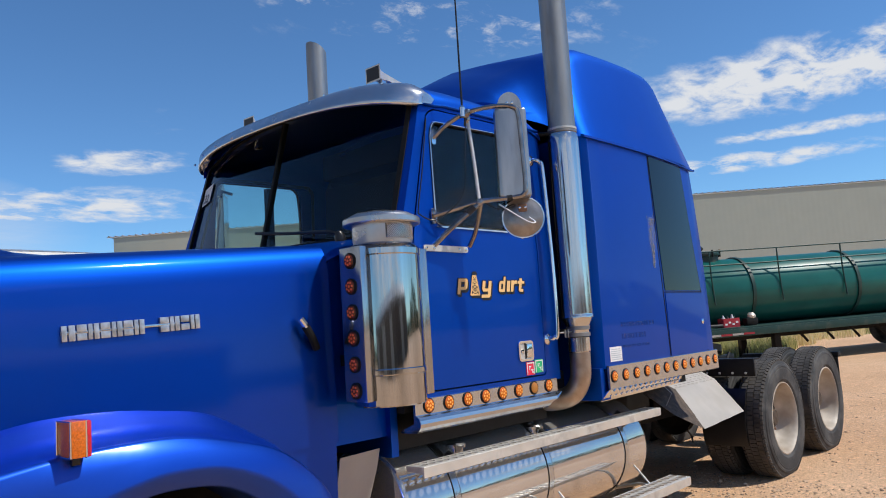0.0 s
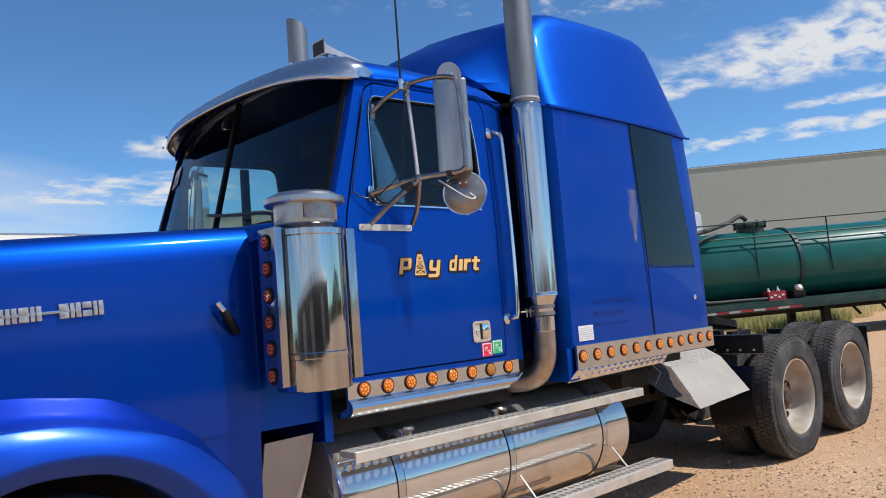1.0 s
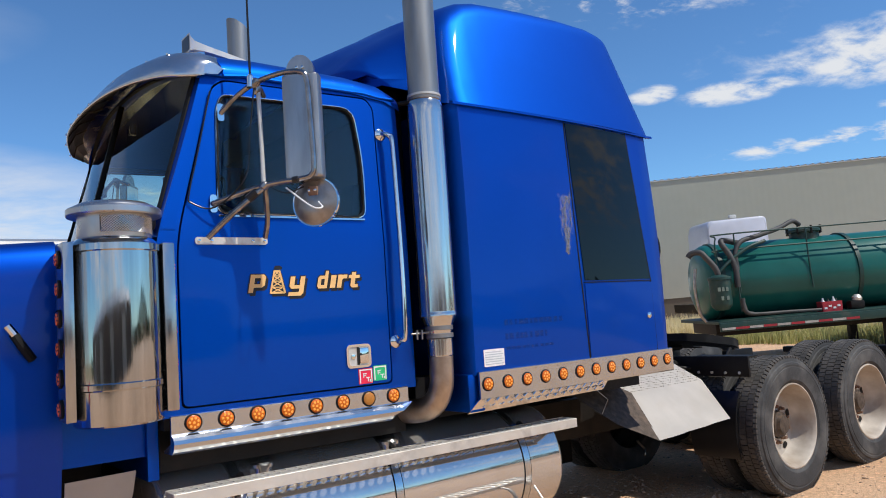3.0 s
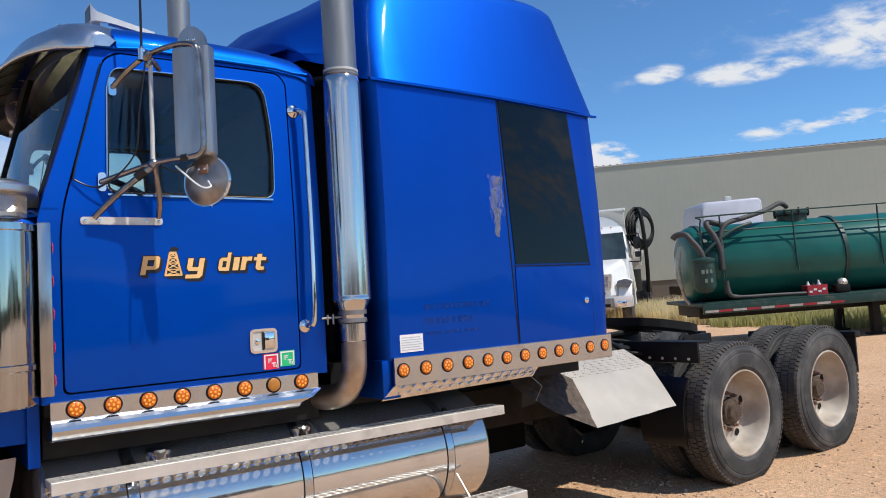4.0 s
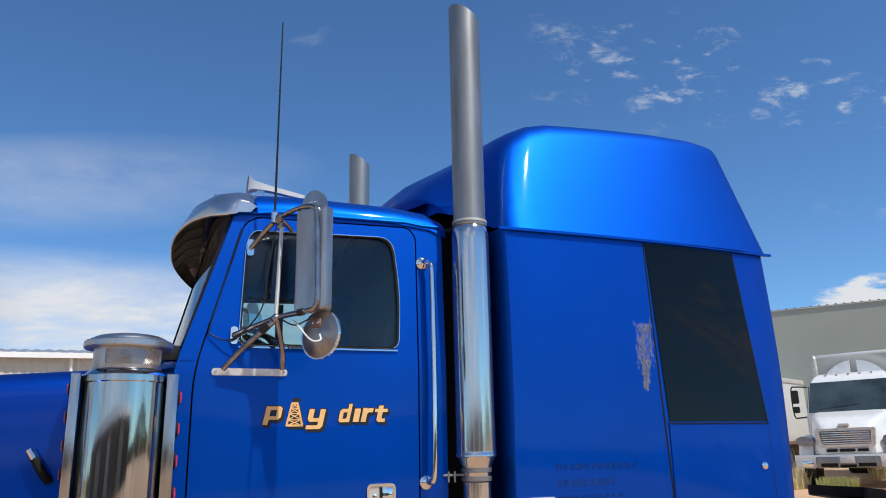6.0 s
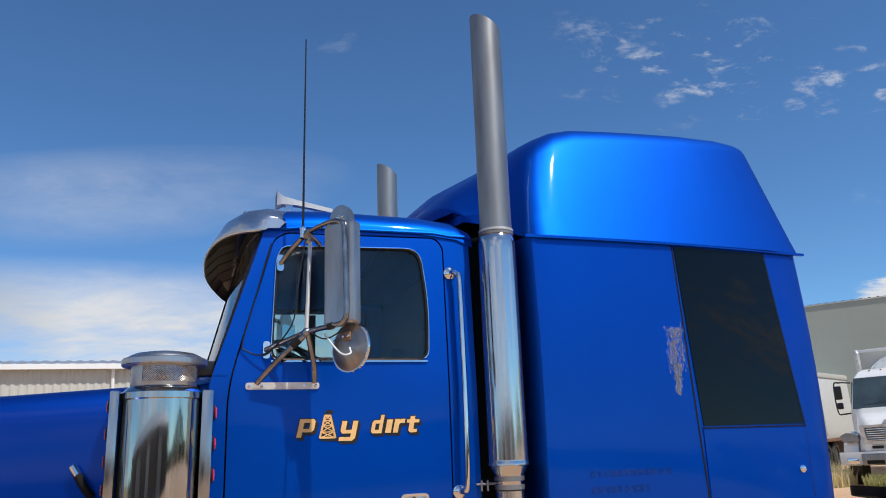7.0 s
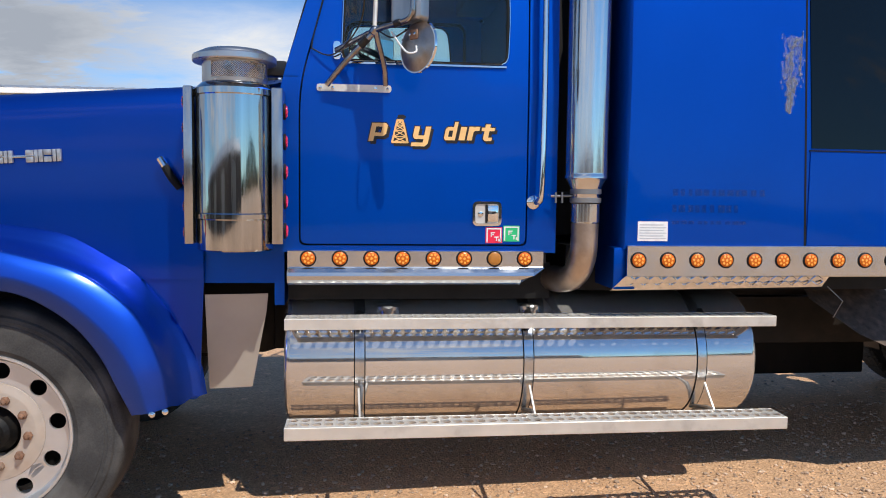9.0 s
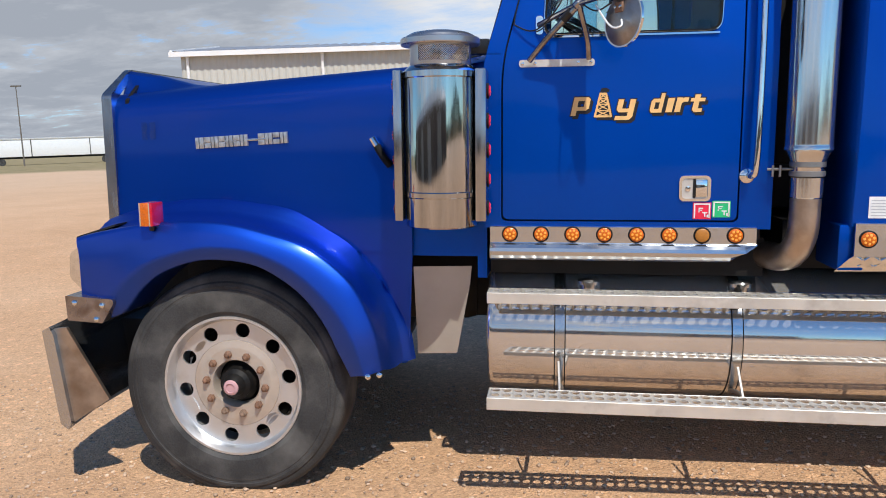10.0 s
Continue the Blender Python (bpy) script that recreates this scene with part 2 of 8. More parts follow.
AMBER_DARK = material("dull_amber_lens", (0.42, 0.17, 0.03), 0.35, grain=0.2, grain_scale=120)
RED = material("red_lens", (0.55, 0.01, 0.03), 0.15, coat=0.6, grain=0.2, grain_scale=150)
TINT = material("tinted_glass", (0.002, 0.004, 0.007), 0.02, spec=0.26)
# the reflected ground is put into the brown base, with dirt patches over it
UNDERSIDE = material("brown_visor_underside", (0.10, 0.08, 0.06), 0.30, 0.8, vary=0.4, vary_scale=9, dirt=(0.05, 0.04, 0.03), dirt_amount=0.5, dirt_scale=5, bump=0.1, bump_scale=12)
BRIGHT = material("bright_visor_steel", (0.60, 0.61, 0.63), 0.22, 0.95, rough_vary=0.06, vary=0.10, vary_scale=6, bump=0.06, bump_scale=7.0)
def clear_glass(name, tint):
    """A thin pane: mirror gloss over a tinted see-through sheet."""
    m = bpy.data.materials.new(name)
    m.use_nodes = True
    n, l = m.node_tree.nodes, m.node_tree.links
    n.clear()
    out = n.new("ShaderNodeOutputMaterial")
    glossy, clear, mix, fresnel = n.new("ShaderNodeBsdfGlossy"), n.new("ShaderNodeBsdfTransparent"), n.new("ShaderNodeMixShader"), n.new("ShaderNodeFresnel")
    glossy.inputs["Roughness"].default_value = 0.01
    clear.inputs["Color"].default_value = (*tint, 1)
    fresnel.inputs["IOR"].default_value = 1.5
    l.new(fresnel.outputs[0], mix.inputs[0])
    l.new(clear.outputs[0], mix.inputs[1])
    l.new(glossy.outputs[0], mix.inputs[2])
    l.new(mix.outputs[0], out.inputs[0])
    return m


GLASS = clear_glass("greenish_windscreen_glass", (0.80, 0.93, 0.88))
SIDE_GLASS = clear_glass("smoked_door_glass", (0.84, 0.92, 0.90))
# pale patchy base stands for reflections in the glass
PALE_SCREEN = material("pale_windscreen", (0.05, 0.072, 0.08), 0.06, spec=0.7, vary=0.5, vary_scale=1.2)
LAMP_GLASS = material("clear_lamp_glass", (0.26, 0.28, 0.30), 0.12, 0.35, coat=0.6, vary=0.2, vary_scale=12)
CABIN = material("dark_cabin_trim", (0.022, 0.022, 0.024), 0.7, vary=0.2, vary_scale=10, bump=0.1)
WHITE = material("white_vehicle_paint", (0.80, 0.80, 0.78), 0.3, coat=0.6, vary=0.06, vary_scale=3, dirt=(0.48, 0.42, 0.34), dirt_amount=0.15, dirt_scale=3)
STICKER = material("white_sticker", (0.74, 0.75, 0.74), 0.5, vary=0.08, vary_scale=30)
GOLD = material("gold_lettering", (0.80, 0.50, 0.20), 0.45, vary=0.08, vary_scale=20)
SHADOW_INK = material("black_letter_edge", (0.012, 0.011, 0.012), 0.45, vary=0.1, vary_scale=20)
STICK_RED = material("red_permit_sticker", (0.72, 0.02, 0.06), 0.45, vary=0.1, vary_scale=40)
STICK_GREEN = material("green_permit_sticker", (0.02, 0.48, 0.18), 0.45, vary=0.1, vary_scale=40)
GREEN = material("dark_green_tank_paint", (0.008, 0.110, 0.092), 0.34, coat=0.22, coat_rough=0.08, spec=0.3, vary=0.15, vary_scale=2, dirt=(0.02, 0.10, 0.08), dirt_amount=0.15, dirt_scale=4, bump=0.02, bump_scale=5)
GREEN_DARK = material("dark_green_steelwork", (0.010, 0.045, 0.038), 0.5, vary=0.2, vary_scale=4, dirt=(0.10, 0.085, 0.06), dirt_amount=0.3)
TAPE_RED = material("grimy_red_tape", (0.30, 0.02, 0.03), 0.5, vary=0.2, vary_scale=8)
TAPE_WHITE = material("grimy_white_tape", (0.36, 0.35, 0.32), 0.5, vary=0.2, vary_scale=8)
HOSE = material("grey_rubber_hose", (0.05, 0.05, 0.048), 0.6, vary=0.25, vary_scale=6, bump=0.1)
SIDING = material("taupe_steel_siding", (0.385, 0.405, 0.345), 0.6, vary=0.03, vary_scale=0.15, grain=0.02, grain_scale=2, dirt=(0.34, 0.35, 0.295), dirt_amount=0.1, dirt_scale=0.3)
SIDING_DARK = material("dark_steel_wainscot", (0.13, 0.115, 0.09), 0.6, vary=0.08, vary_scale=0.6, grain=0.05, grain_scale=6)
SIDING_PALE = material("pale_steel_siding", (0.50, 0.49, 0.44), 0.55, vary=0.05, vary_scale=0.5, dirt=(0.40, 0.37, 0.30), dirt_amount=0.1, dirt_scale=1.0)
ROOFING = material("galvanised_roofing", (0.42, 0.43, 0.44), 0.45, 0.6, vary=0.08, vary_scale=0.5)
ROOF_TRIM = material("white_roof_trim", (0.78, 0.78, 0.76), 0.5, vary=0.04, vary_scale=1)
POLE = material("weathered_pole", (0.16, 0.14, 0.12), 0.7, vary=0.15, vary_scale=3)


GRILLE_STEEL = material("grey_grille_steel", (0.30, 0.315, 0.34), 0.22, 0.95, rough_vary=0.07, vary=0.15, vary_scale=4.0, stretch=(4, 4, 0.5), dirt=(0.20, 0.17, 0.15), dirt_amount=0.25, dirt_scale=6.0)
CAP_METAL = material("brushed_cap_metal", (0.50, 0.505, 0.51), 0.30, 0.93, rough_vary=0.06, vary=0.08, vary_scale=7, dirt=(0.30, 0.28, 0.26), dirt_amount=0.15, dirt_scale=6)
STRIP_STEEL = material("grey_polished_strip", (0.40, 0.41, 0.42), 0.16, 0.96, rough_vary=0.06, vary=0.2, vary_scale=3.0, stretch=(6, 6, 0.8), bump=0.06, bump_scale=3.0, dirt=(0.26, 0.23, 0.21), dirt_amount=0.2, dirt_scale=5.0)
# dark base holds a dark reflection in its colour; brown stains lie over it
TRIM_STEEL = material("stained_corner_steel", (0.30, 0.27, 0.26), 0.26, 0.92, rough_vary=0.08, vary=0.25, vary_scale=14.0, dirt=(0.16, 0.10, 0.07), dirt_amount=0.4, dirt_scale=18.0, bump=0.05, bump_scale=20)
DISC_DUST = material("dusty_wheel_centre", (0.52, 0.45, 0.38), 0.55, 0.45, vary=0.15, vary_scale=9, dirt=(0.40, 0.29, 0.21), dirt_amount=0.4, dirt_scale=9)


# ---- mesh helpers ----
def part(name, bm, mat, parent=None, label="", sharp=32, tag=None):
    """Links a bmesh as one mesh object, under a thing where one is given."""
    bmesh.ops.remove_doubles(bm, verts=bm.verts, dist=1e-5)
    bmesh.ops.recalc_face_normals(bm, faces=bm.faces)
    me = bpy.data.meshes.new(name)
    bm.to_mesh(me)
    bm.free()
    me.materials.append(mat)
    me.shade_smooth()
    me.set_sharp_from_angle(angle=radians(sharp))
    ob = new(name, me)
    if parent:
        ob.parent = parent
    if label:
        ob["label"] = label
    return ob


def empty(name, m=None, label="", category="", group="", kind=""):
    ob = new(name)
    ob.empty_display_size = 0.2
    if m:
        ob.matrix_world = m
    return tagged(ob, label, category, group, kind)


def shape():
    return bmesh.new()


def add_box(bm, lo, hi, bevel=0.0, m=None, segs=2):
    made = bmesh.ops.create_cube(bm, size=1.0)["verts"]
    size, mid = [h - l for l, h in zip(lo, hi)], [(h + l) / 2 for l, h in zip(lo, hi)]
    for v in made:
        v.co = Vector([c * s + o for c, s, o in zip(v.co, size, mid)])
    if m:
        bmesh.ops.transform(bm, matrix=m, verts=made)
    if bevel:
        edges = list({e for v in made for e in v.link_edges})
        bmesh.ops.bevel(bm, geom=edges, offset=bevel, segments=segs, profile=0.6, affect="EDGES")
    return bm


def add_loft(bm, rings, closed=True, cap=True):
    """Skins a row of rings of equally many points."""
    rows = [[bm.verts.new(p) for p in r] for r in rings]
    n = len(rows[0])
    for a, b in zip(rows, rows[1:]):
        for i in range(n if closed else n - 1):
            j = (i + 1) % n
            bm.faces.new((a[i], a[j], b[j], b[i]))
    if cap and closed:
        bm.faces.new(rows[0])
        bm.faces.new(rows[-1])
    return bm


def frame_of(axis):
    axis = Vector(axis).normalized()
    side = axis.orthogonal().normalized()
    return side, axis.cross(side)


def add_lathe(bm, profile, centre, axis=(0, 0, 1), seg=32, cap=True):
    """Turns (radius, height) pairs round an axis through the centre."""
    axis = Vector(axis).normalized()
    a, b = frame_of(axis)
    c = Vector(centre)
    rings = [[c + axis * h + (a * math.cos(2 * math.pi * i / seg) + b * math.sin(2 * math.pi * i / seg)) * max(r, 1e-4) for i in range(seg)] for r, h in profile]
    return add_loft(bm, rings, True, cap)


def add_tube(bm, points, radius, seg=10, cap=True):
    pts = [Vector(p) for p in points]
    radii = radius if isinstance(radius, (list, tuple)) else [radius] * len(pts)
    rings, side = [], None
    for i, p in enumerate(pts):
        way = (pts[min(i + 1, len(pts) - 1)] - pts[max(i - 1, 0)]).normalized()
        side = way.orthogonal().normalized() if side is None else (side - way * side.dot(way)).normalized()
        up = way.cross(side)
        rings.append([p + (side * math.cos(2 * math.pi * k / seg) + up * math.sin(2 * math.pi * k / seg)) * radii[i] for k in range(seg)])
    return add_loft(bm, rings, True, cap)


def smooth_line(points, steps=6):
    """A Catmull-Rom line through the points."""
    p = [Vector(q) for q in points]
    p = [p[0] * 2 - p[1]] + p + [p[-1] * 2 - p[-2]]
    out = []
    for a, b, c, d in zip(p, p[1:], p[2:], p[3:]):
        for k in range(steps):
            t = k / steps
            out.append(0.5 * ((2 * b) + (c - a) * t + (2 * a - 5 * b + 4 * c - d) * t * t + (3 * b - a - 3 * c + d) * t ** 3))
    return out + [p[-2]]


def rounded(points, radius, steps=5):
    """A closed 2D outline with its corners rounded."""
    out, n = [], len(points)
    for i in range(n):
        p, a, b = Vector(points[i]), Vector(points[i - 1]), Vector(points[(i + 1) % n])
        r = radius[i] if isinstance(radius, (list, tuple)) else radius
        u, v = (a - p), (b - p)
        r = min(r, u.length * 0.45, v.length * 0.45)
        s, e = p + u.normalized() * r, p + v.normalized() * r
        if r < 1e-4:
            out.append(p)
            continue
        for k in range(steps + 1):
            t = k / steps
            out.append(s * (1 - t) ** 2 + p * 2 * t * (1 - t) + e * t * t)
    return out


def resample(outline, centre, angles):
    """Where rays at the given angles from the centre meet a closed 2D outline."""
    c, out, n = Vector(centre), [], len(outline)
    for ang in angles:
        d = Vector((math.cos(ang), math.sin(ang)))
        best = None
        for i in range(n):
            p, q = Vector(outline[i]) - c, Vector(outline[(i + 1) % n]) - c
            e = q - p
            den = d.x * e.y - d.y * e.x
            if abs(den) < 1e-12:
                continue
            t = (p.x * e.y - p.y * e.x) / den
            s = (p.x * d.y - p.y * d.x) / den
            if t > 0 and -1e-6 <= s <= 1 + 1e-6 and (best is None or t > best):
                best = t
        out.append(c + d * best)
    return out


def add_sheet(bm, outline, place, thick=0.01, hole=None, count=96, rows=1):
    """A panel with thickness from a 2D outline, with a hole through it where one is given; place(u, v, depth) gives its points."""
    if hole is None:
        front = [bm.verts.new(place(p[0], p[1], 0.0)) for p in outline]
        back = [bm.verts.new(place(p[0], p[1], thick)) for p in outline]
        bm.faces.new(front)
        bm.faces.new(back[::-1])
        n = len(front)
        for i in range(n):
            j = (i + 1) % n
            bm.faces.new((front[i], back[i], back[j], front[j]))
        return bm
    centre = sum((Vector(p) for p in hole), Vector((0, 0))) / len(hole)
    angles = sorted({round(math.atan2(p[1] - centre.y, p[0] - centre.x), 6) for p in list(outline) + list(hole)} | {round(-math.pi + 2 * math.pi * (k + 0.5) / count, 6) for k in range(count)})
    count = len(angles)
    out, inn = resample(outline, centre, angles), resample(hole, centre, angles)
    loops = []
    for depth in (0.0, thick):
        for r in range(rows + 1):
            f = r / rows
            loops.append([place(*(a * (1 - f) + b * f), depth) for a, b in zip(out, inn)])
    f0, b0 = loops[:rows + 1], loops[rows + 1:]
    order = f0 + b0[::-1]
    rows_v = [[bm.verts.new(p) for p in ring] for ring in order]
    rows_v.append(rows_v[0])
    for a, b in zip(rows_v, rows_v[1:]):
        for i in range(count):
            j = (i + 1) % count
            bm.faces.new((a[i], a[j], b[j], b[i]))
    return bm


def along(table, x):
    """Straight-line reading of a small table of (x, value)."""
    return float(np.interp(x, [a for a, _ in table], [b for _, b in table]))


CY = 1.08  # the truck's middle line


def far(p):
    return Vector((p[0], 2 * CY - p[1], p[2]))


# ---- ground ----
def ground_material():
    m = bpy.data.materials.new("tan_gravel")
    m.use_nodes = True
    n, l = m.node_tree.nodes, m.node_tree.links
    p = n["Principled BSDF"]
    p.inputs["Roughness"].default_value = 0.9
    coord = n.new("ShaderNodeTexCoord")

    def tex(kind, scale, detail=5.0, rough=0.6):
        t = n.new(kind)
        t.inputs["Scale"].default_value = scale
        if kind == "ShaderNodeTexNoise":
            t.inputs["Detail"].default_value, t.inputs["Roughness"].default_value = detail, rough
        l.new(coord.outputs["Object"], t.inputs["Vector"])
        return t

    def ramp(source, stops):
        r = n.new("ShaderNodeValToRGB")
        while len(r.color_ramp.elements) < len(stops):
            r.color_ramp.elements.new(0.5)
        for e, (at, c) in zip(r.color_ramp.elements, stops):
            e.position, e.color = at, (*c, 1)
        l.new(source, r.inputs[0])
        return r.outputs[0]

    def mix(kind, f, a, b):
        x = n.new("ShaderNodeMix")
        x.data_type, x.blend_type = "RGBA", kind
        cols = [s for s in x.inputs if s.type == "RGBA"]
        for s, v in ((x.inputs["Factor"], f), (cols[0], a), (cols[1], b)):
            if isinstance(v, bpy.types.NodeSocket):
                l.new(v, s)
            else:
                s.default_value = v
        return [s for s in x.outputs if s.type == "RGBA"][0]

    broad = ramp(tex("ShaderNodeTexNoise", 0.35, 6).outputs[0], [(0.3, (0.58, 0.345, 0.19)), (0.5, (0.66, 0.405, 0.23)), (0.72, (0.72, 0.47, 0.285))])
    grit = ramp(tex("ShaderNodeTexNoise", 38.0, 8, 0.75).outputs[0], [(0.28, (0.70, 0.67, 0.64)), (0.5, (0.98, 0.98, 0.98)), (0.72, (1.16, 1.15, 1.13))])
    cells = tex("ShaderNodeTexVoronoi", 70.0)
    pebble = ramp(cells.outputs["Color"], [(0.0, (0.82, 0.80, 0.78)), (0.6, (1.0, 1.0, 1.0)), (1.0, (1.2, 1.19, 1.17))])
    chips = ramp(tex("ShaderNodeTexVoronoi", 26.0).outputs["Color"], [(0.0, (0.74, 0.72, 0.70)), (0.2, (0.97, 0.97, 0.97)), (0.75, (1.0, 1.0, 1.0)), (1.0, (1.38, 1.36, 1.33))])
    col = mix("MULTIPLY", 1.0, mix("MULTIPLY", 1.0, mix("MULTIPLY", 1.0, broad, grit), pebble), chips)
    # beyond the yard the ground turns to dry grass
    split = n.new("ShaderNodeSeparateXYZ")
    l.new(coord.outputs["Object"], split.inputs[0])
    length = n.new("ShaderNodeVectorMath")
    length.operation = "LENGTH"
    l.new(coord.outputs["Object"], length.inputs[0])
    wob = n.new("ShaderNodeMath")
    wob.operation = "MULTIPLY_ADD"
    l.new(tex("ShaderNodeTexNoise", 0.08, 4).outputs[0], wob.inputs[0])
    wob.inputs[1].default_value = 30.0
    l.new(length.outputs["Value"], wob.inputs[2])
    edge = n.new("ShaderNodeMapRange")
    edge.inputs["From Min"].default_value, edge.inputs["From Max"].default_value = 84.0, 94.0
    l.new(wob.outputs[0], edge.inputs[0])
    grass = ramp(tex("ShaderNodeTexNoise", 0.6, 7, 0.7).outputs[0], [(0.3, (0.17, 0.145, 0.06)), (0.5, (0.28, 0.225, 0.11)), (0.7, (0.38, 0.30, 0.165))])
    # the gravel grows paler from 10 m to 45 m out
    far_pale = n.new("ShaderNodeMapRange")
    far_pale.inputs["From Min"].default_value, far_pale.inputs["From Max"].default_value = 10.0, 45.0
    far_pale.inputs["To Max"].default_value = 0.55
    l.new(length.outputs["Value"], far_pale.inputs[0])
    col = mix("MIX", far_pale.outputs[0], col, (0.60, 0.46, 0.33, 1))
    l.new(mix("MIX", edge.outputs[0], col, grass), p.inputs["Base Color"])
    b1 = n.new("ShaderNodeBump")
    b1.inputs["Strength"].default_value, b1.inputs["Distance"].default_value = 0.7, 0.02
    l.new(tex("ShaderNodeTexNoise", 30.0, 8, 0.75).outputs[0], b1.inputs["Height"])
    b2 = n.new("ShaderNodeBump")
    b2.inputs["Strength"].default_value, b2.inputs["Distance"].default_value = 0.6, 0.012
    l.new(cells.outputs["Distance"], b2.inputs["Height"])
    l.new(b1.outputs[0], b2.inputs["Normal"])
    l.new(b2.outputs[0], p.inputs["Normal"])
    return m


GRAVEL = ground_material()


def build_ground():
    bm = shape()
    radii = [0, 2, 4, 6, 8, 11, 15, 22, 32, 50, 90, 180, 400, 1000, 3000]
    seg = 72
    rings = []
    for r in radii[1:]:
        ring = []
        for i in range(seg):
            a = 2 * math.pi * i / seg
            x, y = 2 + r * math.cos(a), 2 + r * math.sin(a)
            z = 0.012 * noise.noise(Vector((x * 0.5, y * 0.5, 0))) if 2 < r < 40 else 0.0
            ring.append(bm.verts.new((x, y, z)))
        rings.append(ring)
    mid = bm.verts.new((2, 2, 0))
    for i in range(seg):
        bm.faces.new((mid, rings[0][i], rings[0][(i + 1) % seg]))
    for a, b in zip(rings, rings[1:]):
        for i in range(seg):
            j = (i + 1) % seg
            bm.faces.new((a[i], b[i], b[j], a[j]))
    return tagged(part("ground", bm, GRAVEL), "tan crushed gravel yard with dry grass beyond", "ground", kind="structure")


build_ground()

# ---- the blue tractor ----
truck = empty("semi_truck", TRUCK, "blue conventional tractor unit with chrome trim and tall sleeper on gravel", "truck")


def side_in(z):
    """How far the cab's side leans in at a height."""
    return 0.0 if z < 2.1 else (z - 2.1) * 0.05


def cab_side(x, z, depth):
    return Vector((x, side_in(z) + depth, z))


def cab_far(x, z, depth):
    return far(cab_side(x, z, depth))


DOOR = rounded([(-0.034, 1.394), (1.004, 1.394), (1.004, 2.80), (0.965, 2.845), (0.21, 2.838), (0.155, 2.80), (-0.034, 2.10)], [0.03, 0.03, 0.04, 0.03, 0.03, 0.03, 0.12])
DOOR_GAP = rounded([(-0.042, 1.386), (1.012, 1.386), (1.012, 2.805), (0.97, 2.853), (0.205, 2.846), (0.148, 2.805), (-0.042, 2.10)], [0.03, 0.03, 0.04, 0.03, 0.03, 0.03, 0.12])
CAB = [(-0.12, 1.355), (1.15, 1.355), (1.15, 2.86), (0.95, 2.885), (0.20, 2.88), (0.11, 2.845), (-0.10, 2.18), (-0.12, 2.10)]
WINDOW = rounded([(0.150, 2.222), (0.905, 2.222), (0.915, 2.50), (0.880, 2.785), (0.195, 2.770), (0.168, 2.70)], [0.04, 0.05, 0.3, 0.08, 0.05, 0.04])


WINDOW_OTHER = [(x, z + 0.045) for x, z in WINDOW]


def grow(outline, d):
    c = sum((Vector(p) for p in outline), Vector((0, 0))) / len(outline)
    return [c + (Vector(p) - c) * (1 + d / (Vector(p) - c).length) for p in outline]


def build_door(place, name, sign):
    """A cab door: skin with its window opening, seal, glass and trim."""
    opening = WINDOW if sign > 0 else WINDOW_OTHER
    door = part(name, add_sheet(shape(), DOOR, lambda x, z, d: place(x, z, d - 0.002), 0.03, opening, rows=3), PAINT, truck)
    part("window_seal", add_sheet(shape(), grow(opening, 0.007), lambda x, z, d: place(x, z, d - 0.006), 0.02, grow(opening, -0.008), rows=1), GASKET, door)
    bead = [place(x, z, -0.008) for x, z in grow(opening, 0.004)]
    part("window_bead", add_tube(shape(), bead + bead[:1], 0.0034, 6, False), CHROME, door)
    part("door_jamb", add_sheet(shape(), grow(DOOR_GAP, 0.02), lambda x, z, d: place(x, z, d + 0.034), 0.012, grow(DOOR, -0.02), rows=3), GASKET, truck)
    pane = part("window_pane", add_sheet(shape(), grow(opening, -0.004), lambda x, z, d: place(x, z, d + 0.010), 0.004), SIDE_GLASS, door, "smoked door glass")
    pane.visible_shadow = False
    bm = shape()
    for z0, z1, x0, x1 in ((2.206, 2.214, 0.15, 0.90), ):
        add_loft(bm, [[place(x, z, d) for z, d in ((z0, -0.004), (z1, -0.004), (z1, -0.012), (z0, -0.012))] for x in (x0, x1)])
    part("window_strip", bm, CHROME, door, "bright strip under the door window")
    return door


def windscreen_at(y, s, depth):
    """A point of the curved, raked windscreen, s from its foot to its top."""
    c = min(1.0, abs((y - CY) / 1.06))
    return Vector((-0.105 + 0.225 * s - 0.09 * (1 - c ** 2.2) + depth, y, 2.14 + s * (0.74 + 0.13 * (1 - c ** 2.4))))


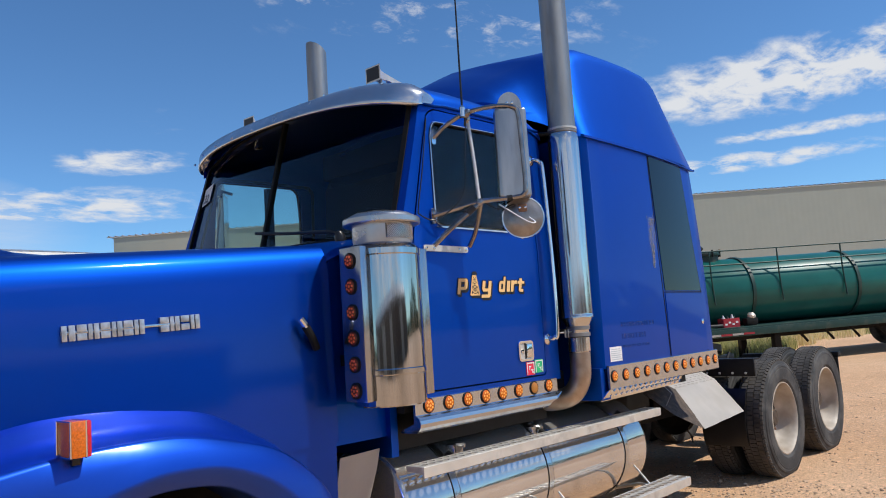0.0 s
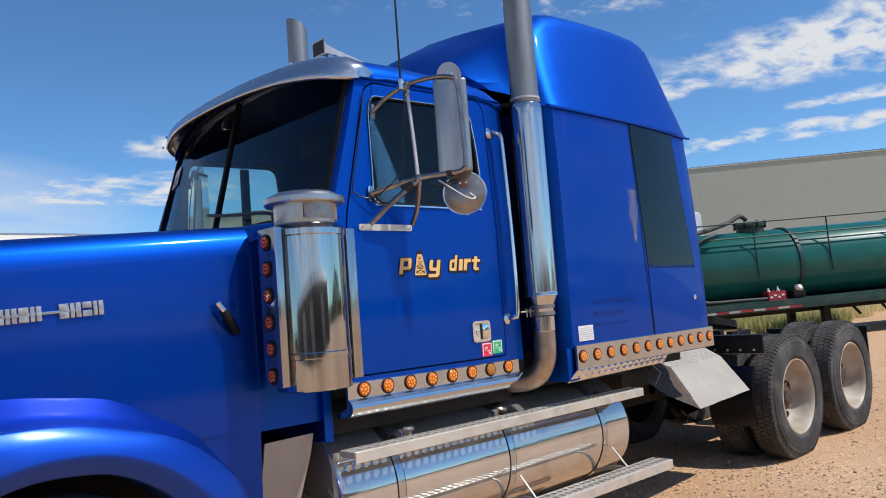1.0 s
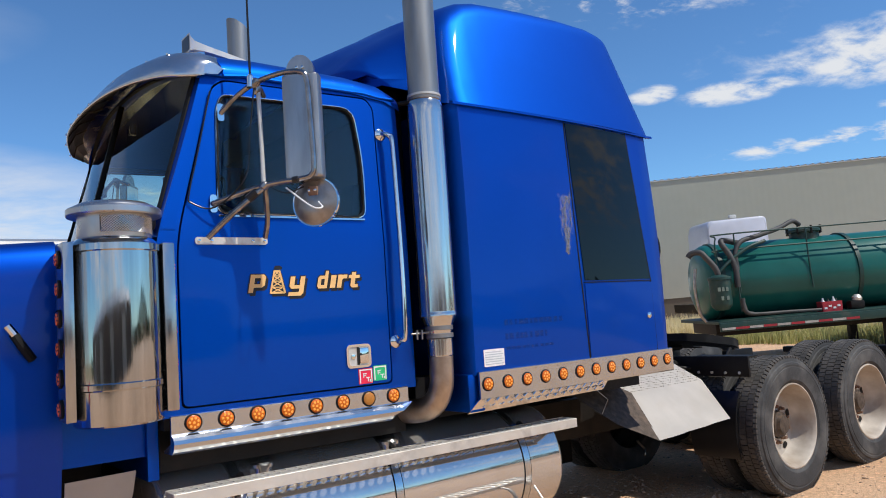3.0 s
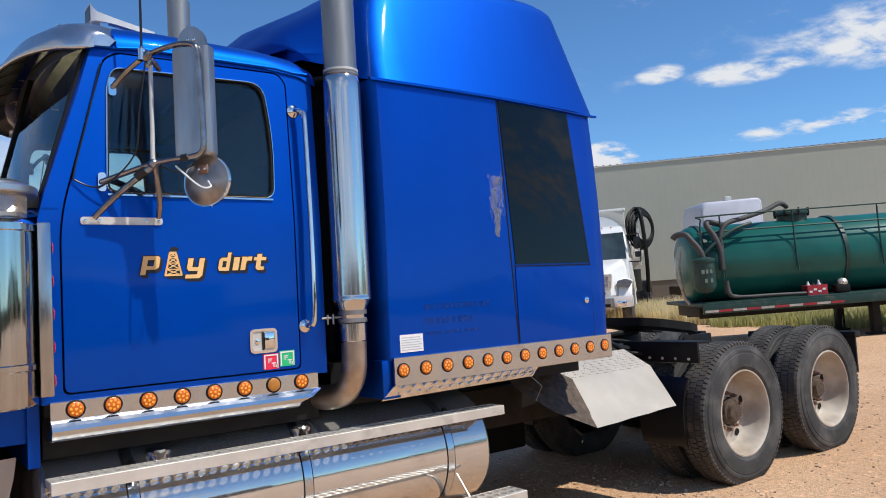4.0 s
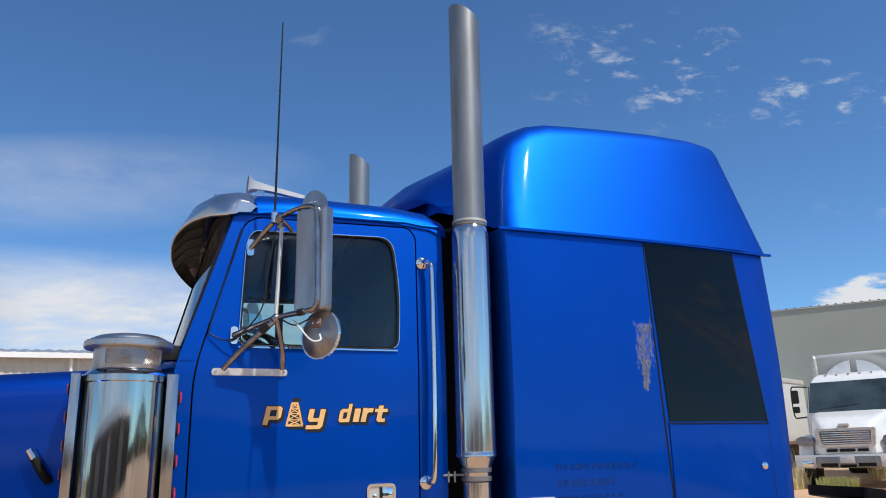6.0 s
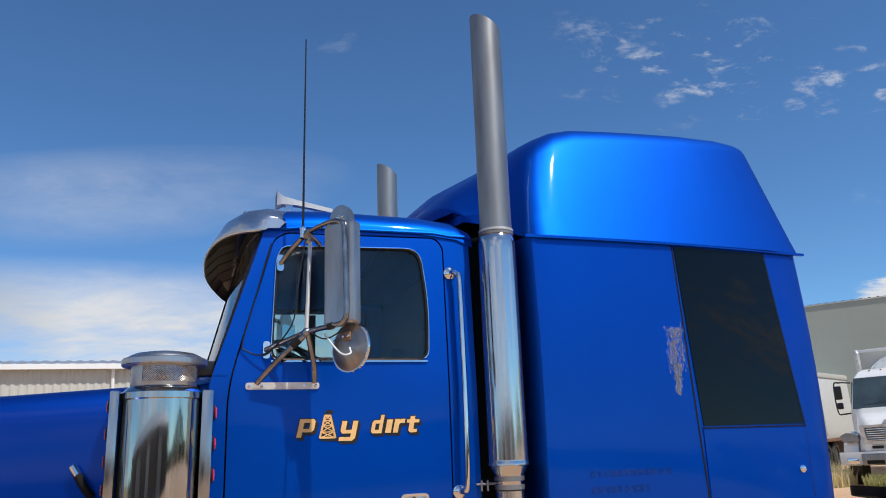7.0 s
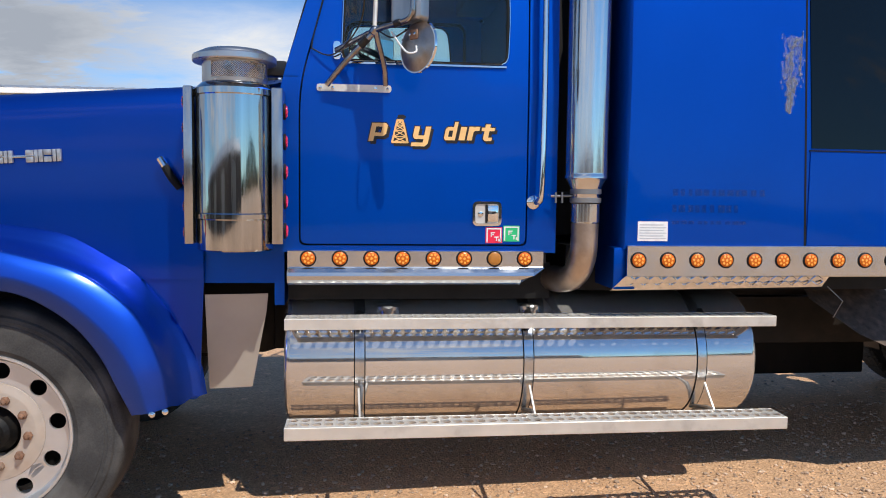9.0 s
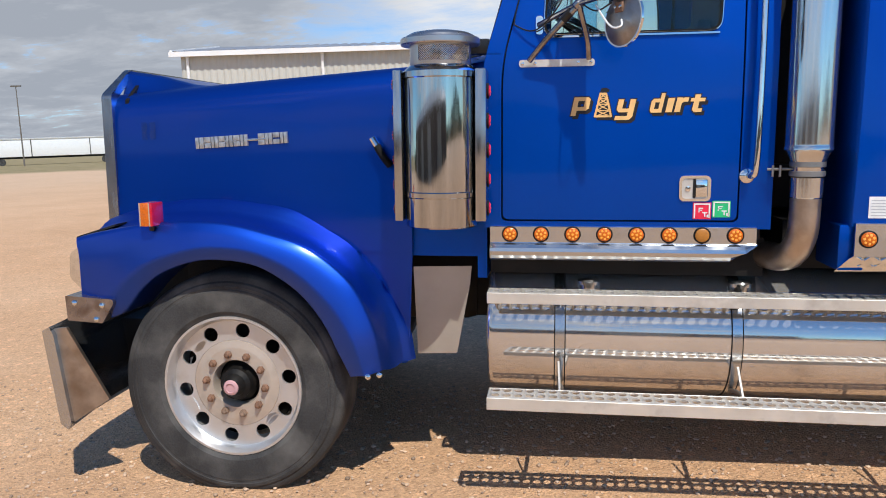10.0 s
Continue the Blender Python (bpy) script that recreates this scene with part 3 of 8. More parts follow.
def build_cab():
    for place, name in ((cab_side, "cab_side_panel"), (cab_far, "cab_side_panel")):
        part(name, add_sheet(shape(), CAB, place, 0.05, DOOR_GAP, count=128), PAINT, truck)
    near = build_door(cab_side, "door", 1)
    other = build_door(cab_far, "door", -1)

    # front wall with the windscreen opening
    front = windscreen_at
    outline = rounded([(0.0, -0.02), (2 * CY, -0.02), (2 * CY - 0.04, 1.0), (0.04, 1.0)], 0.03)
    hole = rounded([(0.070, 0.05), (2 * CY - 0.070, 0.05), (2 * CY - 0.085, 0.975), (0.085, 0.975)], [0.10, 0.10, 0.05, 0.05])
    part("windscreen_frame", add_sheet(shape(), outline, front, 0.06, hole, count=120, rows=3), PAINT, truck)
    part("windscreen_seal", add_sheet(shape(), grow(hole, 0.012), lambda y, s, d: front(y, s, d - 0.006), 0.02, grow(hole, -0.018), count=120), GASKET, truck)
    for y0, y1 in ((0.062, CY), (CY, 2 * CY - 0.062)):
        rings = [[front(y0 + (y1 - y0) * k / 10, s, 0.014) for s in (0.03, 0.25, 0.5, 0.75, 0.985)] for k in range(11)]
        pane = part("windscreen_pane", add_loft(shape(), rings, False, False), GLASS, truck, "greenish windscreen pane")
        pane.visible_shadow = False
    bm = shape()
    add_loft(bm, [[front(y, s, d) for y, d in ((CY - 0.011, 0.0), (CY + 0.011, 0.0), (CY + 0.011, 0.03), (CY - 0.011, 0.03))] for s in (0.04, 0.96)])
    part("windscreen_divider", bm, GASKET, truck)

    # roof
    rings = []
    for x, lift in ((0.09, -0.03), (0.16, 0.0), (0.4, 0.01), (0.9, 0.0), (1.08, -0.02), (1.17, -0.06)):
        ring = []
        for k in range(33):
            a = math.pi * k / 32
            y = CY - (CY - 0.028) * abs(math.cos(a)) ** (2 / 3.4) * (1 if k <= 16 else -1)
            ring.append((x, y, 2.865 + lift + 0.20 * math.sin(a) ** (2 / 2.2)))
        rings.append(ring)
    bm = add_loft(shape(), rings, False, False)
    bmesh.ops.solidify(bm, geom=list(bm.faces), thickness=0.02)
    part("cab_roof", bm, PAINT, truck)
    for place in (cab_side, cab_far):
        bm = shape()
        add_tube(bm, [place(x, 2.862 + (0.012 if 0.3 < x < 1.0 else 0), -0.006) for x in np.linspace(0.12, 1.14, 12)], 0.009, 8)
        part("drip_rail", bm, PAINT, truck)
    top = [(0.06 + (2 * CY - 0.12) * k / 24, 2.800 + 0.20 * math.sqrt(max(0.0, 1 - (abs(k / 12 - 1) ** 1.7) ** 2)) ** 0.909) for k in range(25)]
    part("cab_rear_wall", add_loft(shape(), [[(x, y, z) for y, z in [(2 * CY - 0.06, 1.36), (0.06, 1.36)] + top] for x in (1.12, 1.145)]), CABIN, truck)
    part("cab_floor", add_box(shape(), (-0.1, 0.055, 1.30), (1.12, 2 * CY - 0.055, 1.36)), CABIN, truck)
    part("firewall", add_box(shape(), (-0.16, 0.09, 1.10), (-0.115, 2 * CY - 0.09, 2.13)), PAINT, truck)
    # cowl between bonnet and windscreen
    rings = []
    for x, z, inset in ((-0.50, 2.07, 0.12), (-0.42, 2.115, 0.075), (-0.28, 2.14, 0.045), (-0.10, 2.165, 0.0)):
        rings.append([(x, inset + (2 * (CY - inset)) * k / 20, z - 0.05 * (abs(k - 10) / 10) ** 6 + 0.035 * (1 - ((k - 10) / 10) ** 2)) for k in range(21)])
    bm = add_loft(shape(), rings, False, False)
    bmesh.ops.solidify(bm, geom=list(bm.faces), thickness=0.02)
    part("cowl_panel", bm, PAINT, truck)
    for place in (cab_side, cab_far):
        bm = shape()
        add_loft(bm, [[place(x, z, d) for x, z in ((-0.49, 1.2), (-0.12, 1.2), (-0.12, 2.12), (-0.30, 2.10), (-0.45, 2.06), (-0.49, 1.98))] for d in (0.12, 0.15)])
        part("cowl_side", bm, PAINT, truck)
    return near


near_door = build_cab()


def build_interior():
    bm = shape()
    rings = [[(x, y, z) for x, z in ((-0.09, 2.17), (0.02, 2.235), (0.24, 2.19), (0.30, 2.02), (0.28, 1.70), (-0.09, 1.70))] for y in (0.12, 2 * CY - 0.12)]
    part("dashboard", add_loft(bm, rings), CABIN, truck, "black dashboard")
    wheel = shape()
    c, tilt = Vector((0.40, 0.60, 2.27)), Vector((0.5, 0, 0.86))
    a, b = frame_of(tilt)
    add_tube(wheel, [c + (a * math.cos(2 * math.pi * k / 28) + b * math.sin(2 * math.pi * k / 28)) * 0.22 for k in range(29)], 0.016, 8, False)
    for k in range(4):
        t = math.pi * k / 2 + 0.4
        add_tube(wheel, [c, c + (a * math.cos(t) + b * math.sin(t)) * 0.215], 0.012, 6)
    add_tube(wheel, [c, c - tilt.normalized() * 0.35], 0.035, 10)
    part("steering_wheel", wheel, BLACK_GLOSS, truck)
    for y in (0.30, 1.36):
        seat = part("seat", add_box(shape(), (0.55, y, 1.62), (1.02, y + 0.50, 1.80), 0.05), CABIN, truck)
        part("backrest", add_box(shape(), (0.0, y + 0.02, 0.0), (0.14, y + 0.48, 0.72), 0.05, Matrix.Translation((0.94, 0, 1.76)) @ pose(0, 0, 0, 0, 8, 0)), CABIN, seat)
    part("door_lining", add_box(shape(), (0.0, 2 * CY - 0.11, 1.42), (1.0, 2 * CY - 0.06, 2.25), 0.015), CABIN, truck)
    bm = shape()
    part("window_post", add_box(bm, (0.565, 2 * CY - 0.10, 2.2), (0.615, 2 * CY - 0.055, 2.80)), CABIN, truck)


build_interior()


def build_hood():
    rings = []
    for x in (-2.092, -2.03, -1.9, -1.8, -1.7, -1.6, -1.5, -1.4, -1.3, -1.1, -0.9, -0.7, -0.56, -0.48):
        y0 = along([(-2.06, 0.245), (-1.6, 0.195), (-1.1, 0.150), (-0.48, 0.105)], x)
        zt = along([(-2.092, 2.018), (-0.48, 2.115)], x)
        rise = along([(-2.092, 0.122), (-1.9, 0.078), (-1.8, 0.045), (-1.7, 0.016), (-1.6, 0.002), (-0.48, 0.002)], x)
        low = 1.22
        side = [(y0 - 0.02, low), (y0 - 0.015, 1.45), (y0 - 0.005, 1.70), (y0, zt - 0.14), (y0 + 0.012, zt - 0.07), (y0 + 0.04, zt - 0.025), (y0 + 0.075, zt - 0.004), (y0 + 0.105, zt - 0.002), (y0 + 0.125, zt + 0.25 * rise), (y0 + 0.155, zt + 0.9 * rise), (y0 + 0.18, zt + rise + 0.006)]
        top = [(y0 + 0.18 + (CY - y0 - 0.18) * k / 8, zt + rise + 0.006 + (0.015 - 0.12 * rise) * math.sin(math.pi / 2 * k / 8)) for k in range(1, 9)]
        half = side + top
        ring = [(x, y, z) for y, z in half] + [(x, 2 * CY - y, z) for y, z in half[-2::-1]]
        rings.append(ring)
    bm = add_loft(shape(), rings, False, False)
    bmesh.ops.solidify(bm, geom=list(bm.faces), thickness=0.012)
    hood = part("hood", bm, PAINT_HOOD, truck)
    # the flanks run on down behind the wheels
    for side in (0, 1):
        bm = shape()
        outline = rounded([(-0.86, 1.30), (-0.92, 1.06), (-0.78, 0.66), (-0.505, 0.66), (-0.478, 1.30)], 0.03)
        add_sheet(bm, outline, lambda x, z, d: (far if side else Vector)((x, 0.105 - 0.05 * (x + 0.5) - 0.03 * (1.3 - z) + d, z)), 0.012)
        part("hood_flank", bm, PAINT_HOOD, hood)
    bm = shape()
    outline = [(y, z) for y, z in ((0.25, 1.22), (2 * CY - 0.25, 1.22), (2 * CY - 0.26, 1.98), (2 * CY - 0.42, 2.10), (0.42, 2.10), (0.26, 1.98))]
    add_sheet(bm, outline, lambda y, z, d: Vector((-2.03 + d, y, z)), 0.02)
    part("grille_screen", bm, BLACK, hood)
    shell = rounded([(0.215, 1.15), (2 * CY - 0.215, 1.15), (2 * CY - 0.225, 2.01), (2 * CY - 0.415, 2.152), (0.415, 2.152), (0.225, 2.01)], 0.022)
    inner = rounded([(0.265, 1.19), (2 * CY - 0.265, 1.19), (2 * CY - 0.275, 1.985), (2 * CY - 0.43, 2.105), (0.43, 2.105), (0.275, 1.985)], 0.02)
    part("grille_surround", add_sheet(shape(), shell, lambda y, z, d: Vector((-2.142 + d * (1.0 - 0.5 * max(0.0, (z - 2.0) / 0.16)) + 0.034 * max(0.0, (z - 2.0) / 0.16), y, z)), 0.056, inner, count=120, rows=2), GRILLE_STEEL, hood, "bright grille surround")
    for k in range(16):
        y = 0.36 + k * (2 * CY - 0.72) / 15
        part("grille_bar", add_box(shape(), (-2.095, y - 0.012, 1.22), (-2.06, y + 0.012, 2.0), 0.004, segs=1), CHROME, hood)
    return hood


hood = build_hood()


def build_fender(flip):
    put = far if flip else Vector
    # four lines run along the arch: the lip, the crease, the outer edge and the bead beside the hood
    lip = smooth_line([(-2.02, 0.885, 0), (-1.905, 0.93, 0), (-1.789, 1.052, 0), (-1.671, 1.138, 0), (-1.493, 1.200, 0), (-1.337, 1.207, 0), (-1.185, 1.182, 0), (-1.051, 1.111, 0), (-0.949, 1.024, 0), (-0.863, 0.906, 0), (-0.80, 0.773, 0), (-0.75, 0.654, 0)], 5)
    crease = smooth_line([(-2.08, 0.93, 0), (-1.96, 1.00, 0), (-1.83, 1.115, 0), (-1.70, 1.196, 0), (-1.49, 1.260, 0), (-1.334, 1.269, 0), (-1.19, 1.250, 0), (-1.04, 1.188, 0), (-0.92, 1.10, 0), (-0.80, 0.97, 0), (-0.715, 0.82, 0), (-0.675, 0.668, 0)], 5)
    edge = smooth_line([(-2.13, 1.30, 0), (-2.02, 1.325, 0), (-1.87, 1.352, 0), (-1.70, 1.375, 0), (-1.47, 1.385, 0), (-1.306, 1.373, 0), (-1.14, 1.335, 0), (-0.97, 1.283, 0), (-0.84, 1.20, 0), (-0.715, 1.07, 0), (-0.63, 0.87, 0), (-0.60, 0.68, 0)], 5)
    bead = smooth_line([(-2.11, 1.345, 0), (-2.0, 1.375, 0), (-1.85, 1.405, 0), (-1.68, 1.43, 0), (-1.46, 1.435, 0), (-1.29, 1.42, 0), (-1.11, 1.385, 0), (-0.93, 1.305, 0), (-0.80, 1.22, 0), (-0.67, 1.07, 0), (-0.565, 0.87, 0), (-0.53, 0.68, 0)], 5)
    rings = []
    n = len(lip)
    for i, (a, b, c, d) in enumerate(zip(lip, crease, edge, bead)):
        f = i / (n - 1)
        yb = along([(0.0, -0.110), (0.18, -0.150), (0.36, -0.185), (0.9, -0.185), (1.0, -0.165)], f)
        yc = along([(0.0, -0.100), (0.18, -0.118), (0.36, -0.140), (0.9, -0.135), (1.0, -0.115)], f)
        wall = along([(-2.06, 0.245), (-1.6, 0.195), (-1.1, 0.150), (-0.48, 0.105)], d.x) - 0.02
        yd = wall - along([(0.0, 0.10), (0.3, 0.055), (1.0, 0.045)], f)

        def spot(p, y, lift=0.0):
            return put((p.x, y, p.y + lift))

        rings.append([spot(a, 0.18), spot(a, yb + 0.06), spot(a, yb + 0.034), spot(a.lerp(b, 0.10), yb + 0.025), spot(a.lerp(b, 0.88), yb + 0.004), spot(b, yb), spot(b.lerp(c, 0.10), yb + 0.002),
                      spot(b.lerp(c, 0.55), yb + (yc - yb) * 0.42), spot(b.lerp(c, 0.94), yc - 0.003), spot(c, yc + 0.005), spot(c.lerp(d, 0.10), yc + 0.022), spot(c.lerp(d, 0.35), yc + (yd - yc) * 0.42, -0.012), spot(c.lerp(d, 0.62), yc + (yd - yc) * 0.72, -0.014),
                      spot(c.lerp(d, 0.86), yd - 0.020, -0.004), spot(d, yd - 0.004, 0.003), spot(d.lerp(c, -0.18), yd + 0.014, 0.002), spot(d.lerp(c, -0.45), yd + 0.026), spot(d.lerp(c, -0.8), wall + 0.02)])
    bm = add_loft(shape(), rings, False, False)
    bmesh.ops.solidify(bm, geom=list(bm.faces), thickness=0.008)
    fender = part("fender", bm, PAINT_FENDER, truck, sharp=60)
    # front corner with headlamp pod
    bm = shape()
    outline = rounded([(-2.128, 0.94), (-2.02, 0.905), (-1.86, 1.08), (-1.80, 1.16), (-1.80, 1.34), (-2.126, 1.30)], 0.012)
    add_loft(bm, [[put((x, -0.092 + d, z)) for x, z in outline] for d in (0.0, 0.42)])
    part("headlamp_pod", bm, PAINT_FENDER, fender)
    bm = shape()
    add_loft(bm, [[put((x, y, z)) for x, y, z in ((-2.131, -0.097, 1.296), (-1.96, -0.03, 1.352), (-1.96, -0.02, 1.362), (-2.131, -0.089, 1.307))], [put((x, y, z)) for x, y, z in ((-2.131, 0.26, 1.296), (-1.96, 0.26, 1.352), (-1.96, 0.26, 1.362), (-2.131, 0.26, 1.307))]])
    part("pod_seal", bm, GASKET, fender)
    bm = shape()
    add_loft(bm, [[put((x, y, z)) for x, z in rounded([(-2.19, 1.10), (-2.12, 1.03), (-2.12, 1.26), (-2.18, 1.22)], 0.02)] for y in (-0.085, 0.22)])
    part("headlamp", bm, CHROME, fender, "chrome-rimmed headlamp")
    bm = shape()
    add_loft(bm, [[put((x, y, z)) for x, z in rounded([(-2.175, 0.895), (-1.99, 0.885), (-1.925, 0.985), (-1.93, 1.005), (-2.18, 1.02)], 0.008)] for y in (-0.150, 0.24)])
    part("corner_trim", bm, TRIM_STEEL, fender, "bright corner trim under the headlamp")
    for x, z in ((-0.60, 0.675), (-0.655, 0.665), (-2.13, 0.985), (-1.985, 0.975), (-2.02, 0.905)):
        bm = shape()
        add_lathe(bm, [(0.014, 0.0), (0.014, 0.006), (0.008, 0.012), (0.0, 0.014)], put((x, -0.160 if x > -1 else -0.150, z)), (0, 1 if flip else -1, 0), 12)
        part("bolt", bm, CHROME, fender)
    part("marker_base", add_box(shape(), tuple(min(a, b) for a, b in zip(put((-1.712, -0.150, 1.345)), put((-1.686, -0.095, 1.372)))), tuple(max(a, b) for a, b in zip(put((-1.712, -0.150, 1.345)), put((-1.686, -0.095, 1.372)))), 0.004), BLACK_GLOSS, fender)
    for x0, x1, mat, nm in ((-1.730, -1.684, AMBER, "amber_marker_lens"), (-1.684, -1.668, RED, "red_marker_lens")):
        a, b = put((x0, -0.192, 1.370)), put((x1, -0.085, 1.482))
        part(nm, add_box(shape(), tuple(min(p, q) for p, q in zip(a, b)), tuple(max(p, q) for p, q in zip(a, b)), 0.007), mat, fender)
    for x in (-1.7315, -1.6845):
        edge = [put((x, y, z)) for y, z in ((-0.190, 1.372), (-0.190, 1.480), (-0.087, 1.480), (-0.087, 1.372), (-0.190, 1.372))]
        part("lens_frame", add_tube(shape(), edge, 0.0035, 6, False), CHROME, fender)
    return fender


for flip in (False, True):
    build_fender(flip)


def build_bumper():
    bm = shape()
    rings = []
    for y in (-0.19, -0.12, 0.1, CY, 2 * CY - 0.1, 2 * CY + 0.12, 2 * CY + 0.19):
        back = 0.14 * max(0, abs(y - CY) - 0.95) ** 1.0
        rings.append([(x + back + 0.10, y + 0.03 * (1 if y < CY else -1), z) for x, z in ((-2.42, 0.86), (-2.46, 0.84), (-2.40, 0.36), (-2.36, 0.33), (-2.34, 0.36), (-2.40, 0.82))])
    bumper = part("front_bumper", add_loft(bm, rings), STAINLESS, truck, "bright bumper with a bent corner")
    for flip in (False, True):
        put = far if flip else Vector
        # brown pipe material puts the ground's reflection into this face
        bm = shape()
        add_loft(bm, [[put(p) for p in ((-2.27, -0.13 + d, 0.845), (-2.21, -0.12 + d, 0.85), (-2.03, -0.08 + d, 0.47), (-2.20, -0.13 + d, 0.36))] for d in (0.0, 0.02)])
        part("bumper_end", bm, ELBOW, bumper, "brown inner face of the bumper end")
    part("bumper_bracket", add_box(shape(), (-2.36, 0.5, 0.5), (-1.9, 2 * CY - 0.5, 0.75), 0.02), BLACK, bumper)


build_bumper()


# ---- sleeper ----
def sleeper_y(x, z):
    """Near side of the sleeper."""
    f = max(0.0, min(1.0, (x - 1.43) / 1.75))
    up = max(0.0, min(1.0, (z - 1.4) / 1.43))
    return -0.14 + 0.012 * up + f ** 2.4 * (0.035 + 0.085 * up)


def sleeper_side(x, z, depth):
    return Vector((x, sleeper_y(x, z) + depth, z))


def build_sleeper():
    rings = []
    for z in np.linspace(1.385, 2.845, 12):
        xs = list(np.linspace(1.47, 3.06, 12))
        u = (z - 1.385) / 1.46
        rear = 3.125 + 0.065 * u + 0.030 * math.sin(math.pi * u)
        lean = 0.012 * math.sin(math.pi * u)
        pts = [(1.385, CY), (1.385, 0.30), (1.39, 0.12), (1.405, 0.0), (1.430 + lean, -0.128), (1.438 + lean, -0.137)]
        pts += [(x, sleeper_y(x, z)) for x in xs]
        ye = sleeper_y(3.12, z)
        pts += [(rear - 0.03, ye + 0.005), (rear - 0.008, ye + 0.02), (rear, ye + 0.06), (rear, CY)]
        ring = [(x, y, z) for x, y in pts] + [(x, 2 * CY - y, z) for x, y in pts[-2:0:-1]]
        rings.append(ring)
    body = part("sleeper_body", add_loft(shape(), rings), PAINT, truck, "blue sleeper body", sharp=40)
    part("sleeper_sill", add_box(shape(), (1.392, -0.126, 1.195), (1.50, 2 * CY + 0.126, 1.392), 0.012), PAINT, truck)
    part("cab_boot", add_box(shape(), (1.14, 0.32, 1.42), (1.39, 2 * CY - 0.32, 2.86), 0.02), GASKET, truck, "black rubber boot between cab and sleeper")
    # roof cap
    st = [(0.84, 0.50, 2.985, 3.00), (0.92, 0.62, 2.99, 3.12), (1.05, 0.76, 3.00, 3.28), (1.16, 0.855, 3.00, 3.39), (1.19, 0.875, 3.00, 3.42), (1.34, 0.965, 2.96, 3.54), (1.42, 1.095, 2.87, 3.60), (1.45, 1.165, 2.85, 3.62), (1.485, 1.192, 2.84, 3.632),
          (1.54, 1.202, 2.84, 3.64), (1.65, 1.206, 2.84, 3.650), (1.80, 1.207, 2.84, 3.658), (2.00, 1.206, 2.84, 3.665), (2.25, 1.203, 2.84, 3.672), (2.6, 1.185, 2.84, 3.682), (2.95, 1.15, 2.84, 3.685), (3.14, 1.11, 2.84, 3.68), (3.19, 1.10, 2.84, 3.672), (3.207, 1.085, 2.84, 3.655)]
    rings = []
    for x, half, base, top in st:
        ys = CY - half
        lean = 0.10 * max(0.0, min(1.0, (x - 2.4) / 0.8)) ** 1.6
        swept = along([(0.84, 0.0), (1.19, 0.04), (1.42, 0.15), (1.54, 0.14), (1.8, 0.07), (2.25, 0.0), (3.2, 0.0)], x)
        zsh = base + (top - base) * along([(0.84, 0.35), (1.2, 0.62), (1.42, 0.76), (1.5, 0.84), (1.62, 0.905), (1.8, 0.935), (3.2, 0.965)], x)
        dy = along([(0.84, 0.16), (1.42, 0.26), (1.54, 0.23), (1.7, 0.235), (3.2, 0.25)], x)
        r = along([(0.84, 0.40), (1.42, 0.28), (1.62, 0.20), (1.9, 0.17), (3.2, 0.14)], x)
        foot, corner, crest = Vector((ys, base)), Vector((ys + dy, zsh)), Vector((CY, top))
        a, b = corner.lerp(foot, r), corner.lerp(crest, r * 0.9)
        # towards the cab the lower side is set back under a ledge
        back_in = along([(0.84, 0.03), (0.92, 0.075), (1.16, 0.075), (1.19, 0.0), (3.2, 0.0)], x)
        ledge = foot.lerp(a, 0.55 if x < 1.18 else 0.3)
        half_pts = [foot + Vector((back_in, 0)), ledge + Vector((back_in, -0.004)) if back_in > 0.001 else foot.lerp(ledge, 0.9), ledge] + [ledge.lerp(a, k / 4) for k in range(1, 4)]
        half_pts += [a * (1 - t) ** 2 + corner * 2 * t * (1 - t) + b * t * t for t in [k / 10 for k in range(11)]]
        half_pts += [b.lerp(crest, k / 6) + Vector((0, (top - b.y) * 0.45 * math.sin(math.pi * k / 12) * (1 - k / 6))) for k in range(1, 7)]
        ring = [(x - lean * (p.y - base) / max(0.05, top - base) + swept * max(0.0, min(1.0, (p.y - base) / max(0.05, top - base))) ** 2.4, p.x, p.y) for p in half_pts]
        ring += [(q[0], 2 * CY - q[1], q[2]) for q in ring[-2::-1]]
        rings.append(ring)
    cap = part("roof_fairing", add_loft(shape(), rings, False, False), PAINT, truck, "blue raised sleeper roof", sharp=50)
    # black block stands for the shade in the hollow under the fairing
    part("fairing_seal", add_box(shape(), (0.90, 0.33, 2.84), (1.40, 2 * CY - 0.33, 3.03), 0.02), GASKET, cap, "black fill for the shaded gap above the cab roof")
    part("fairing_back", add_sheet(shape(), [(p[1], p[2]) for p in rings[-1]], lambda y, z, d: Vector((3.19 + d - 0.092 * max(0.0, (z - 2.84) / 0.85), y, z)), 0.012), PAINT, cap)
    # flange along the seam
    prof = ((-0.016, 0.0), (0.012, 0.010), (0.012, -0.010), (-0.016, -0.014))
    for flip in (False, True):
        put = far if flip else Vector
        bm = shape()
        add_loft(bm, [[put((x, sleeper_y(min(x, 3.18), 2.845) - 0.004 + a, 2.842 + b)) for a, b in prof] for x in list(np.linspace(1.40, 3.18, 16)) + [3.235]])
        part("roof_seam_flange", bm, PAINT, cap)
